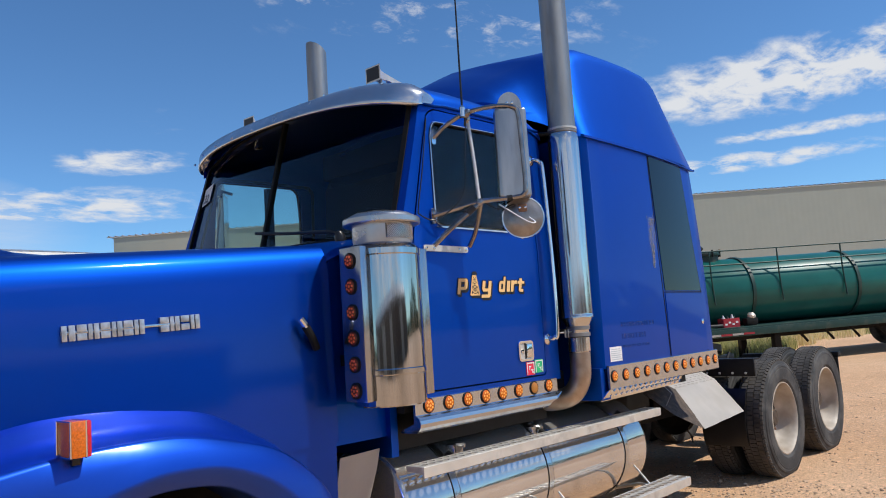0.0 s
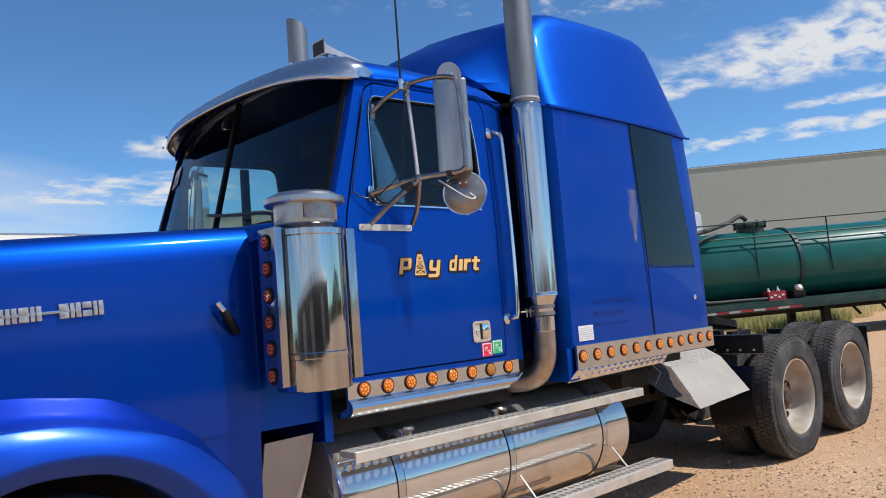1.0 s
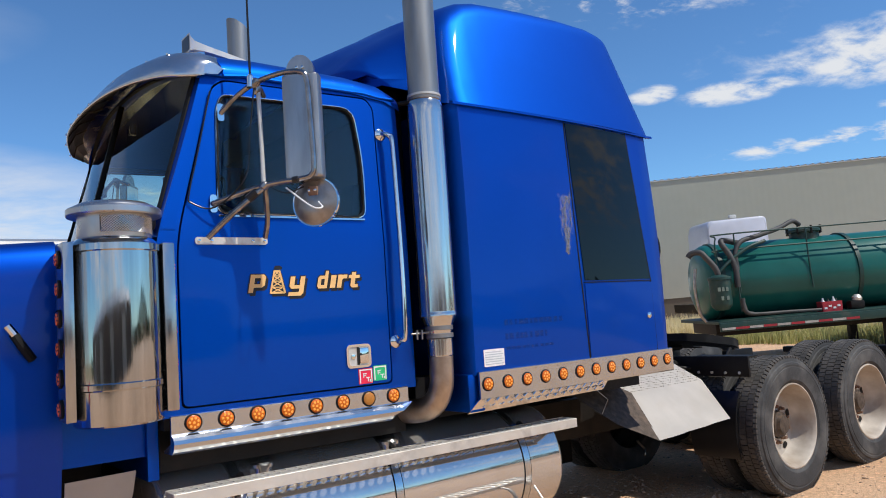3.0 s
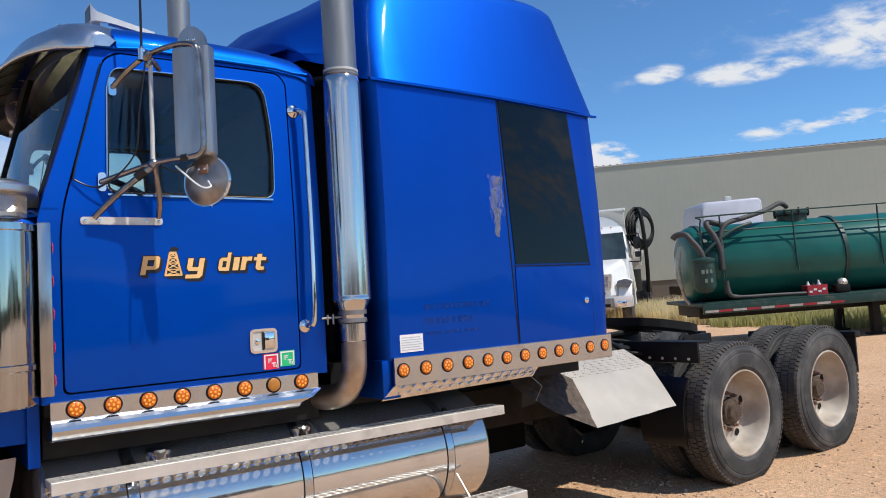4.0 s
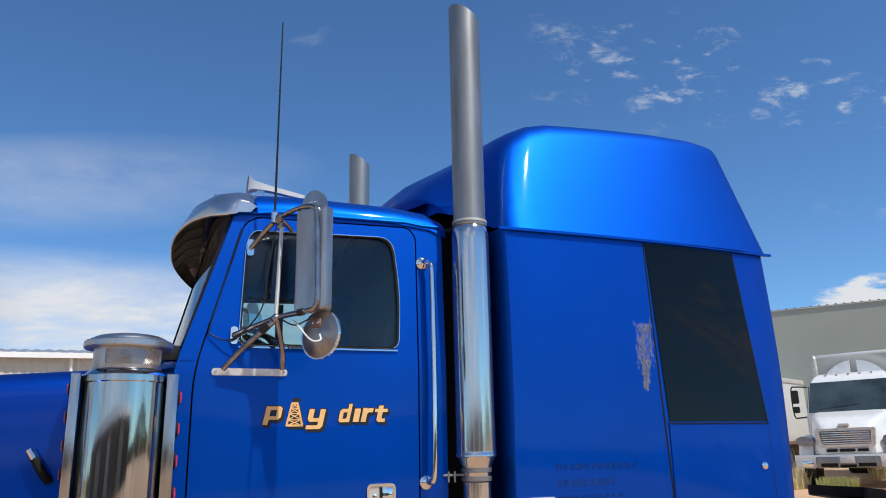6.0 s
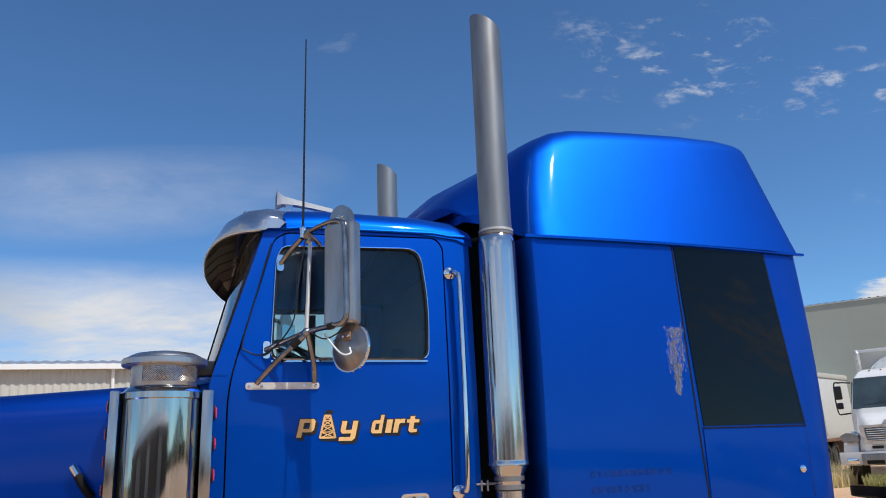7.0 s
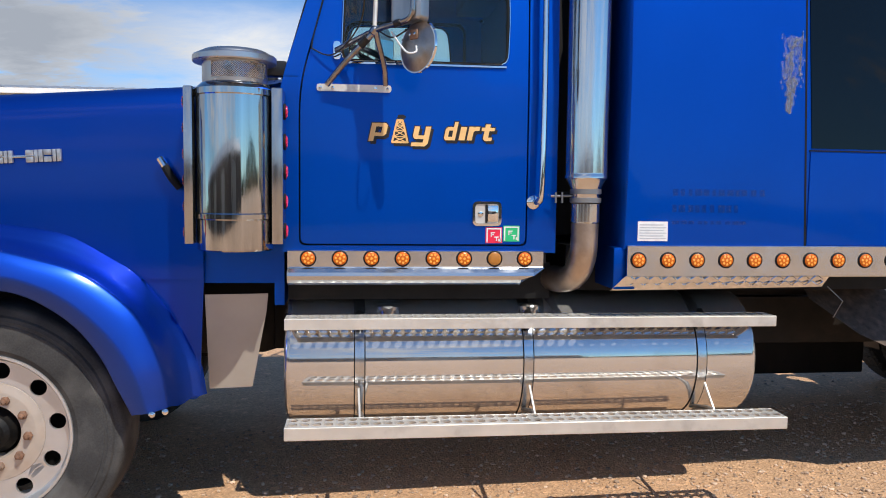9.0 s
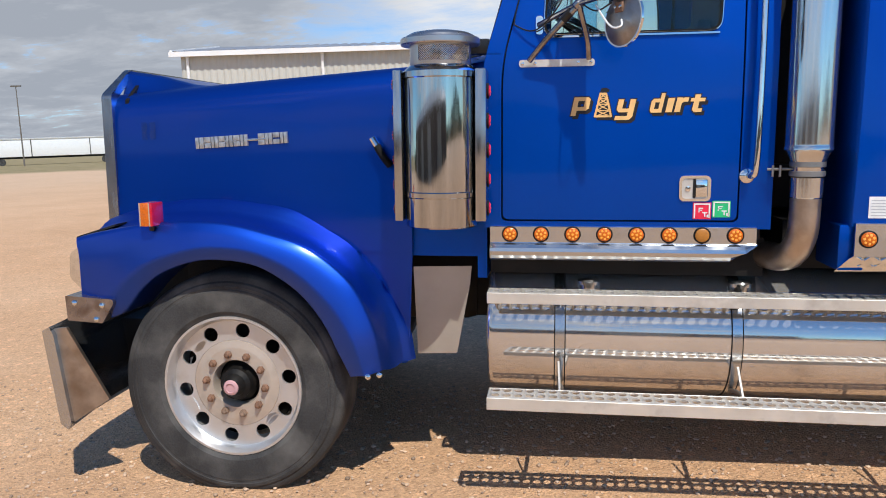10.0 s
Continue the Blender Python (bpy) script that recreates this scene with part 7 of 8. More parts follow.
def build_pale_shed():
    """A pale shed with white trim beyond the bonnet."""
    a, b = Vector((-15.7, 28.3, 0)), Vector((13.5, 33.5, 0))
    run = (b - a).normalized()
    back = Vector((-run.y, run.x, 0))
    length, high, deep = (b - a).length, 5.75, 16.0
    bm = shape()
    low, top = [], []
    n = 100
    for k in range(n * 4 + 1):
        p = a + run * (k * length / (n * 4)) + back * (0.0 if k % 4 in (1, 2) else 0.035)
        low.append((p.x, p.y, 0.0))
        top.append((p.x, p.y, high))
    shed = tagged(part("shed", add_loft(bm, [low, top], False, False), SIDING_PALE, sharp=20), "pale steel shed with white trim and grey roof", "building")
    bm = shape()
    for s in (0.0, length):
        prof = [(0.04, 0.0), (deep, 0.0), (deep, high), (deep / 2, high + 1.1), (0.04, high)]
        add_loft(bm, [[a + run * (s + o) + back * d + Vector((0, 0, z)) for d, z in prof] for o in (0.0, 0.06)])
    part("gable_wall", bm, SIDING, shed)
    bm = shape()
    e0, r0 = [], []
    for k in range(60 * 4 + 1):
        s = -0.35 + k * (length + 0.7) / 240
        lift = 0.045 if k % 4 in (1, 2) else 0.0
        e0.append(a + run * s + back * -0.3 + Vector((0, 0, high + 0.03 + lift)))
        r0.append(a + run * s + back * (deep / 2) + Vector((0, 0, high + 1.17 + lift)))
    add_loft(bm, [e0, r0], False, False)
    part("roof", bm, ROOFING, shed, "grey ribbed steel roof")
    for s0, s1, d, z0, z1 in ((-0.4, length + 0.4, -0.36, high - 0.16, high + 0.05),):
        bm = shape()
        add_loft(bm, [[a + run * s + back * (d + o) + Vector((0, 0, z)) for o, z in ((0, z0), (0.1, z0), (0.1, z1), (0, z1))] for s in (s0, s1)])
        part("eave_trim", bm, ROOF_TRIM, shed, "white eave trim")
    bm = shape()
    for d0, d1, z0, z1 in ((-0.3, deep / 2, high, high + 1.15),):
        add_loft(bm, [[a + run * (-0.36 + o) + back * d + Vector((0, 0, z + w)) for o, w in ((0, -0.12), (0.1, -0.12), (0.1, 0.12), (0, 0.12))] for d, z in ((d0, z0), (d1, z1))])
    part("barge_trim", bm, ROOF_TRIM, shed)
    for s in (0.3, 6.1, 12.0, 18.0, 24.0):
        bm = shape()
        p = a + run * s - back * 0.06
        add_tube(bm, [p + Vector((0, 0, 0.1)), p + Vector((0, 0, high - 0.1))], 0.07, 8)
        part("downpipe", bm, ROOF_TRIM, shed)


build_pale_shed()


def build_far_trailer():
    root = empty("box_trailer", pose(-74, 104, 0, 0, 0, 29), "long white box trailer parked far across the field", "trailer")
    part("box", add_box(shape(), (-34, -1.3, 1.25), (16, 1.3, 3.75), 0.05), WHITE, root)
    part("roof_rail", add_box(shape(), (-34, -1.36, 3.72), (16, 1.36, 3.98), 0.03), ALUMINIUM, root)
    for x in (-30, -21, -12, -4, 4, 12):
        part("post", add_box(shape(), (x, -1.40, 1.25), (x + 0.12, -1.31, 3.75)), HOSE, root)
    for x in (6.0, 7.4, 9.6, 11.0, -28, -26.6, -8.0):
        bm = shape()
        ring_y(bm, [(0.0001, 0.0), (0.26, 0.0), (0.5, 0.0), (0.5, 0.3), (0.0001, 0.3)], (x, -1.3, 0.5), 24, 1)
        part("wheel", bm, RUBBER, root)
    part("underframe", add_box(shape(), (-33, -0.6, 0.95), (15.5, 0.6, 1.25)), BLACK, root)
    pole = empty("light_pole", pose(-71.9, 92.5, 0), "tall thin yard light pole beyond the field", "lamp post")
    part("shaft", add_tube(shape(), [(0, 0, 0), (0, 0, 10.8)], [0.11, 0.06], 10), POLE, pole)
    part("lamp_head", add_box(shape(), (-0.75, -0.15, 10.7), (0.75, 0.15, 10.9), 0.04), POLE, pole)


build_far_trailer()


# ---- green tank trailer ----
def build_tanker():
    root = empty("tank_trailer", pose(12.25, 5.95, 0, 0, 0, -36.4), "dark green tank trailer with red and white tape", "trailer")
    R, zc, yc = 0.80, 1.70, 1.15
    bm = shape()
    seg = 56
    rings = []
    for x, k in ((0.42, 0.0001), (0.43, 0.40), (0.47, 0.75), (0.54, 0.94), (0.62, 1.0), (10.2, 1.0), (10.4, 0.9), (10.5, 0.6), (10.55, 0.0001)):
        rings.append([(x, yc + R * k * math.cos(2 * math.pi * i / seg), zc + R * k * math.sin(2 * math.pi * i / seg)) for i in range(seg)])
    part("tank", add_loft(bm, rings, True, False), GREEN, root, "glossy dark green tank", sharp=60)
    for x in (0.75, 3.6, 6.4, 9.2):
        bm = shape()
        prof = [(-0.04, 0.0), (-0.04, 0.035), (0.04, 0.035), (0.04, 0.0)]
        add_loft(bm, [[(x + a, yc + (R + b) * math.cos(2 * math.pi * i / seg), zc + (R + b) * math.sin(2 * math.pi * i / seg)) for a, b in prof] for i in range(seg + 1)], True, False)
        part("tank_band", bm, GREEN_DARK, root)
    part("deck", add_box(shape(), (0.40, 0.0, 0.83), (10.6, 2.35, 0.90), 0.01), GREEN_DARK, root)
    part("side_rail", add_box(shape(), (0.42, -0.03, 0.69), (10.6, 0.03, 0.86), 0.01), GREEN_DARK, root)
    for k in range(10):
        part("tape_strip", add_box(shape(), (0.45 + k * 0.28, -0.036, 0.72), (0.45 + k * 0.28 + 0.27, -0.031, 0.765)), TAPE_RED if k % 2 else TAPE_WHITE, root)
    for y in (0.75, 1.55):
        part("frame_rail", add_box(shape(), (0.6, y - 0.06, 0.56), (10.6, y + 0.06, 0.83), 0.01), BLACK, root)
    part("nose_box", add_box(shape(), (0.50, 0.45, 0.60), (0.70, 1.85, 0.88), 0.03), BLACK, root)
    # guard rail
    for z in (2.33, 2.66):
        part("rail", add_tube(shape(), smooth_line([(0.62, 0.36, z - 0.45), (0.66, 0.36, z - 0.08), (0.85, 0.36, z), (4, 0.36, z), (10.4, 0.36, z)], 6), 0.018, 8), GREEN_DARK, root)
    for x in (1.05, 2.55, 4.3, 6.0, 7.8, 9.6):
        part("rail_post", add_tube(shape(), [(x, 0.30, 1.42), (x, 0.36, 2.1), (x, 0.36, 2.66)], 0.017, 8), GREEN_DARK, root)
    # hatch
    bm = shape()
    add_lathe(bm, [(0.30, 2.42), (0.30, 2.60), (0.36, 2.61), (0.36, 2.66), (0.28, 2.70), (0.0, 2.72)], (2.90, yc, 0), (0, 0, 1), 28)
    hatch = part("hatch", bm, GREEN_DARK, root)
    for k in range(8):
        a = 2 * math.pi * k / 8
        part("hatch_bolt", add_tube(shape(), [(2.90 + 0.35 * math.cos(a), yc + 0.35 * math.sin(a), 2.56), (2.90 + 0.35 * math.cos(a), yc + 0.35 * math.sin(a), 2.73)], 0.025, 8), BLACK, hatch)
    # front piping: a scrubber pot and bent hoses
    bm = shape()
    add_lathe(bm, [(0.0, 1.10), (0.13, 1.12), (0.20, 1.20), (0.21, 1.25), (0.21, 1.72), (0.23, 1.73), (0.23, 1.78), (0.10, 1.83), (0.0, 1.84)], (0.55, 0.10, 0), (0, 0, 1), 28)
    pot = part("scrubber_pot", bm, GREEN_DARK, root)
    for dx, dz, w in ((-0.10, 1.50, 0.06), (-0.02, 1.50, 0.05), (0.06, 1.50, 0.05), (-0.05, 1.32, 0.05), (0.06, 1.32, 0.05)):
        part("print_bar", add_box(shape(), (0.55 + dx - w / 2, -0.118, dz), (0.55 + dx + w / 2, -0.110, dz + 0.08)), material("faded_print", (0.14, 0.19, 0.16), 0.6) if (dx, dz) == (-0.10, 1.50) else bpy.data.materials["faded_print"], pot)

    def hose(name, pts, r, mat=HOSE, steps=6):
        part(name, add_tube(shape(), smooth_line(pts, steps), r, 12), mat, root)

    hose("pipe", [(0.55, 0.10, 1.80), (0.50, 0.12, 1.98), (0.36, 0.18, 2.20), (0.30, 0.24, 2.30), (0.22, 0.30, 2.33), (0.12, 0.36, 2.31), (0.06, 0.38, 2.24)], 0.06)
    hose("pipe", [(0.95, 0.20, 1.55), (0.96, 0.22, 1.9), (0.90, 0.28, 2.2), (0.78, 0.36, 2.46), (0.84, 0.44, 2.54), (1.05, 0.5, 2.50), (1.25, 0.6, 2.46)], 0.06)
    hose("pipe", [(1.0, 0.25, 1.9), (1.02, 0.30, 2.25), (1.18, 0.36, 2.48), (1.6, 0.5, 2.58), (2.2, 0.8, 2.72), (2.6, 1.0, 2.86), (2.8, 1.1, 2.78)], 0.05)
    hose("pipe", [(0.62, 0.25, 1.88), (0.9, 0.25, 2.12), (1.3, 0.30, 2.35), (1.7, 0.4, 2.46)], 0.035, GREEN_DARK)
    hose("hose", [(1.0, 0.10, 1.20), (1.05, 0.08, 1.02), (1.30, 0.10, 0.98), (1.9, 0.15, 0.97), (2.6, 0.2, 0.95)], 0.034)
    hose("hose", [(0.16, 0.30, 2.0), (0.10, 0.28, 1.6), (0.14, 0.25, 1.1), (0.24, 0.22, 0.9)], 0.03, ELBOW)
    part("valve", add_tube(shape(), smooth_line([(0.98, 0.10, 1.32), (0.99, 0.09, 1.12), (1.05, 0.09, 1.02), (1.16, 0.10, 0.99)], 5), 0.045, 12), HOSE, root)
    part("ladder_bar", add_tube(shape(), [(0.96, 0.15, 1.05), (0.96, 0.18, 1.9)], 0.018, 8), GREEN_DARK, root)
    for y in (0.45, 1.85):
        part("landing_leg", add_box(shape(), (4.0, y - 0.08, 0.0), (4.16, y + 0.08, 0.85), 0.01), BLACK, root)
        part("landing_foot", add_box(shape(), (3.92, y - 0.14, 0.0), (4.24, y + 0.14, 0.04), 0.01), BLACK, root)
    for k in range(5):
        part("brace", add_tube(shape(), [(4.6 + k * 0.7, 0.5, 0.80), (4.95 + k * 0.7, 0.5, 0.40)], 0.03, 6), BLACK, root)
    for x in (8.6, 9.9):
        for y in (0.05, 2.0):
            bm = shape()
            ring_y(bm, [(0.0001, 0.06), (0.28, 0.06), (0.30, 0.0), (0.5, 0.02), (0.52, 0.06), (0.52, 0.26), (0.0001, 0.26)], (x, y, 0.52), 32, 1)
            part("wheel", bm, RUBBER, root)
    box = empty("tool_crate", root.matrix_world @ pose(2.62, 0.18, 0.90), "small red crate standing on the trailer deck", "crate")
    worn = material("worn_red_plastic", (0.36, 0.022, 0.035), 0.5, vary=0.2, vary_scale=12)
    part("crate", add_sheet(shape(), rounded([(0, 0), (0.42, 0), (0.42, 0.25), (0, 0.25)], 0.02), lambda x, y, d: Vector((x, y, 0.20 - d)), 0.20, rounded([(0.015, 0.015), (0.405, 0.015), (0.405, 0.235), (0.015, 0.235)], 0.015), count=40), worn, box)
    for k, (x, r, h) in enumerate(((0.08, 0.045, 0.27), (0.19, 0.05, 0.24), (0.30, 0.04, 0.29), (0.36, 0.03, 0.25))):
        part("jug", add_lathe(shape(), [(r * 0.9, 0.0), (r, 0.02), (r, h * 0.7), (r * 0.4, h * 0.9), (r * 0.4, h), (0.0, h)], (x, 0.12, 0.005), (0, 0, 1), 12), STICKER if k % 2 == 0 else HOSE, box)
    for k in range(4):
        part("fitting", add_box(shape(), (0.04 + k * 0.09, -0.006, 0.05 + 0.04 * (k % 2)), (0.10 + k * 0.09, 0.0, 0.09 + 0.04 * (k % 2))), STICKER, box)
    pump = empty("hose_fitting", root.matrix_world @ pose(3.2, 0.16, 0.90), "dark hose fitting with a white cap on the deck", "fitting")
    part("body", add_box(shape(), (0, 0, 0), (0.30, 0.22, 0.18), 0.05), BLACK, pump)
    bm = shape()
    add_lathe(bm, [(0.09, 0.0), (0.10, 0.06), (0.06, 0.12), (0.0, 0.13)], (0.18, 0.1, 0.17), (0.2, 0, 1), 16)
    part("cap", bm, ALUMINIUM, pump)


build_tanker()


# ---- white vacuum truck facing the yard ----
def build_vac_truck():
    root = empty("vacuum_truck", pose(17.76, 13.42, 0, 0, 0, -56) @ Matrix.Diagonal((1.15, 1.15, 1.23, 1)), "white medium-duty vacuum truck with hose reel", "truck")
    # local axes: x across to its left as seen, y to its rear, z up
    def tapered(name, secs, mat, label="", parent=root, bev=0.06, sharp=40):
        bm = shape()
        rings = [[(x, y, z) for x, z in rounded([(-w0, z0), (w0, z0), (w1, z1), (-w1, z1)], [bev * 0.5, bev * 0.5, bev, bev])] for y, w0, w1, z0, z1 in secs]
        return part(name, add_loft(bm, rings), mat, parent, label, sharp=sharp)

    tapered("bonnet", [(-0.02, 0.62, 0.55, 0.72, 1.32), (0.15, 0.78, 0.66, 0.72, 1.48), (0.6, 0.95, 0.80, 0.72, 1.60), (1.25, 1.05, 0.92, 0.72, 1.72)], WHITE, bev=0.16)
    for s in (-1, 1):
        bm = shape()
        rings = []
        for a in np.linspace(-10, 190, 18):
            ca, sa = math.cos(radians(a)), math.sin(radians(a))
            rings.append([(s * x, 0.75 - r * ca, 0.55 + r * sa) for x, r in ((0.80, 0.54), (1.14, 0.54), (1.16, 0.57), (1.08, 0.63), (0.80, 0.68))])
        part("wing", add_loft(bm, rings), WHITE, root)
        bm = shape()
        add_loft(bm, [[(s * x, y, z) for x, z in rounded([(0.74, 0.99), (1.12, 0.95), (1.17, 1.10), (1.02, 1.17), (0.80, 1.13)], 0.04)] for y in (0.09, 0.40)])
        part("headlamp", bm, LAMP_GLASS, root, "clear swept headlamp")
        bm = shape()
        ring_y(bm, [(0.0001, 0.05), (0.25, 0.05), (0.27, 0.0), (0.48, 0.02), (0.50, 0.06), (0.50, 0.28), (0.0001, 0.28)], (0, 0, 0), 32, 1)
        w = part("wheel", bm, RUBBER, root)
        w.matrix_local = Matrix.Translation((s * 1.12, 0.75, 0.50)) @ Matrix.Rotation(radians(90 if s > 0 else -90), 4, "Z")
    bm = shape()
    add_sheet(bm, rounded([(-0.62, 0.90), (0.62, 0.90), (0.68, 1.32), (-0.68, 1.32)], 0.07), lambda x, z, d: Vector((x, -0.08 + d, z)), 0.12, rounded([(-0.54, 0.96), (0.54, 0.96), (0.58, 1.26), (-0.58, 1.26)], 0.05))
    grille = part("grille_frame", bm, ALUMINIUM, root, "grey grille surround")
    part("grille_back", add_box(shape(), (-0.56, -0.02, 0.95), (0.56, 0.0, 1.27)), BLACK, grille)
    for k in range(6):
        part("grille_slat", add_box(shape(), (-0.54, -0.07, 0.975 + k * 0.048), (0.54, -0.03, 0.998 + k * 0.048), 0.006), CHROME, grille)
    part("badge", add_box(shape(), (-0.12, -0.06, 1.36), (0.12, 0.1, 1.42), 0.02), ALUMINIUM, root)
    bm = shape()
    rings = [[(x, -0.20 + 0.10 * (abs(x) / 1.2) ** 2 + d, z) for d, z in ((0.0, 0.47), (-0.02, 0.62), (0.0, 0.74), (0.12, 0.74), (0.12, 0.47))] for x in np.linspace(-1.20, 1.20, 13)]
    bumper = part("bumper", add_loft(bm, rings), WHITE, root, "white front bumper with black centre")
    part("bumper_opening", add_box(shape(), (-0.70, -0.235, 0.45), (0.70, -0.195, 0.70), 0.03), GREY_PIPE, bumper, "dull grey centre of the bumper")
    for x0, x1, z0, z1 in ((-0.60, -0.22, 0.48, 0.56), (0.22, 0.60, 0.48, 0.56), (-0.18, 0.18, 0.47, 0.53)):
        part("air_slot", add_box(shape(), (x0, -0.245, z0), (x1, -0.225, z1), 0.01), BLACK, bumper)
    for x0, x1 in ((-0.46, -0.22), (-0.17, 0.17), (0.22, 0.46)):
        part("air_slot", add_box(shape(), (x0, -0.09, 0.80), (x1, -0.02, 0.86), 0.01), BLACK, bumper)
    for s in (-1, 1):
        part("fog_lamp", add_box(shape(), (s * 0.90 - 0.13, -0.19, 0.48), (s * 0.90 + 0.13, -0.13, 0.62), 0.02), CHROME, bumper)
    part("plate", add_box(shape(), (-0.16, -0.262, 0.56), (0.16, -0.25, 0.72), 0.01), STICKER, bumper)
    # cab
    tapered("cab", [(1.20, 1.06, 0.98, 0.75, 1.72), (1.22, 1.06, 1.0, 0.75, 1.75)], WHITE, bev=0.05)
    bm = shape()
    rings = []
    for y, z in ((1.25, 1.70), (1.62, 2.46), (1.80, 2.60), (2.1, 2.66), (2.9, 2.64)):
        w = along([(1.7, 1.06), (2.46, 0.96), (2.66, 0.86)], z)
        rings.append([(x, y, zz) for x, zz in rounded([(-1.06, 0.75), (1.06, 0.75), (w, z), (-w, z)], [0.05, 0.05, 0.12, 0.12])])
    cab = part("cab_shell", add_loft(bm, rings), WHITE, root, sharp=35)
    bm = shape()
    add_loft(bm, [[(x, y - d, z) for x, y, z in ((-0.99, 1.215, 1.70), (0.99, 1.215, 1.70), (0.92, 1.575, 2.44), (-0.92, 1.575, 2.44))] for d in (0.025, 0.0)])
    part("windscreen", bm, PALE_SCREEN, cab, "dark curved windscreen")
    for s in (-1, 1):
        bm = shape()
        add_loft(bm, [[(s * (x + d), y, z) for x, y, z in ((1.058, 1.40, 1.72), (1.058, 2.15, 1.70), (0.985, 2.15, 2.36), (0.985, 1.66, 2.36))] for d in (0.0, 0.012)])
        part("door_window", bm, TINT, cab)
        mir = part("mirror", add_box(shape(), (s * 1.30 - 0.085, 1.33, 1.95), (s * 1.30 + 0.085, 1.40, 2.28), 0.03), BLACK_GLOSS, root)
        part("small_mirror", add_box(shape(), (s * 1.30 - 0.075, 1.33, 1.72), (s * 1.30 + 0.075, 1.40, 1.88), 0.03), BLACK_GLOSS, mir)
        part("arm", add_tube(shape(), smooth_line([(s * 1.0, 1.5, 2.34), (s * 1.25, 1.37, 2.36), (s * 1.38, 1.36, 2.30), (s * 1.38, 1.36, 1.66), (s * 1.25, 1.37, 1.60), (s * 1.04, 1.45, 1.62)], 4), 0.018, 6), BLACK_GLOSS, mir)
    for x in (-0.55, -0.28, 0.0, 0.28, 0.55):
        part("roof_lamp", add_box(shape(), (x - 0.022, 1.78, 2.60), (x + 0.022, 1.84, 2.628), 0.008), AMBER_DARK, root)
    part("wiper", add_tube(shape(), [(-0.75, 1.235, 1.77), (0.2, 1.27, 1.86)], 0.014, 6), BLACK_GLOSS, root)
    # tank body, shield and reel
    bm = shape()
    seg = 40
    add_loft(bm, [[(0.95 * k * math.cos(2 * math.pi * i / seg), y, 2.20 + 0.95 * k * math.sin(2 * math.pi * i / seg)) for i in range(seg)] for y, k in ((3.15, 0.5), (3.2, 0.85), (3.35, 1.0), (8.4, 1.0), (8.7, 0.6))])
    part("debris_tank", bm, WHITE, root, "white cylindrical debris tank", sharp=50)
    part("head_shield", add_box(shape(), (-0.95, 3.0, 2.5), (0.85, 3.12, 3.18), 0.03), SIDING_PALE, root)
    part("shield_frame", add_box(shape(), (-0.99, 2.98, 3.14), (0.89, 3.14, 3.22), 0.02), WHITE, root)
    for a0, a1 in ((14, 84), (96, 166)):
        fan = [(0.86 * math.cos(radians(a)), 2.28 + 0.74 * math.sin(radians(a))) for a in np.linspace(a0, a1, 10)]
        part("wind_deflector", add_sheet(shape(), fan + [(fan[-1][0], 2.5), (fan[0][0], 2.5)], lambda x, z, d: Vector((x, 2.86 + d, z)), 0.05), WHITE, root, "white curved deflector on the cab roof")
    part("exhaust_pipe", add_tube(shape(), smooth_line([(-1.0, 2.95, 1.0), (-1.0, 2.95, 2.9), (-1.0, 2.97, 3.1), (-1.03, 3.05, 3.18)], 4), 0.07, 12), ALUMINIUM, root)
    reel = None
    for i, r in enumerate((0.86, 0.76, 0.66, 0.56)):
        bm = shape()
        add_tube(bm, [(1.22 + 0.04 * i + 0.42 * r * math.cos(2 * math.pi * k / 32), 4.0 + 0.9 * r * math.cos(2 * math.pi * k / 32), 2.62 + 0.72 * r * math.sin(2 * math.pi * k / 32)) for k in range(33)], 0.045, 8, False)
        ob = part("hose_coil" if reel else "hose_reel", bm, BLACK, reel or root, "" if reel else "black coiled suction hose")
        reel = reel or ob
    part("boom_hose", add_tube(shape(), smooth_line([(1.10, 3.9, 3.22), (1.28, 3.6, 3.1), (1.36, 3.5, 2.5), (1.38, 3.6, 1.6), (1.34, 3.8, 0.7)], 6), 0.065, 12), BLACK, root)
    part("side_cabinet", add_box(shape(), (0.70, 3.2, 0.7), (1.02, 5.4, 1.4), 0.03), BLACK, root)
    part("ladder", add_box(shape(), (1.15, 3.3, 1.5), (1.22, 3.5, 2.6), 0.02), ALUMINIUM, root)
    part("chassis", add_box(shape(), (-0.5, 0.6, 0.45), (0.5, 8.2, 0.80), 0.02), BLACK, root)
    for s in (-1, 1):
        for y in (6.6, 7.8):
            bm = shape()
            ring_y(bm, [(0.0001, 0.05), (0.25, 0.05), (0.27, 0.0), (0.48, 0.02), (0.50, 0.06), (0.50, 0.5), (0.0001, 0.5)], (0, 0, 0), 28, 1)
            w = part("wheel", bm, RUBBER, root)
            w.matrix_local = Matrix.Translation((s * 1.15, y, 0.50)) @ Matrix.Rotation(radians(90 if s > 0 else -90), 4, "Z")


build_vac_truck()


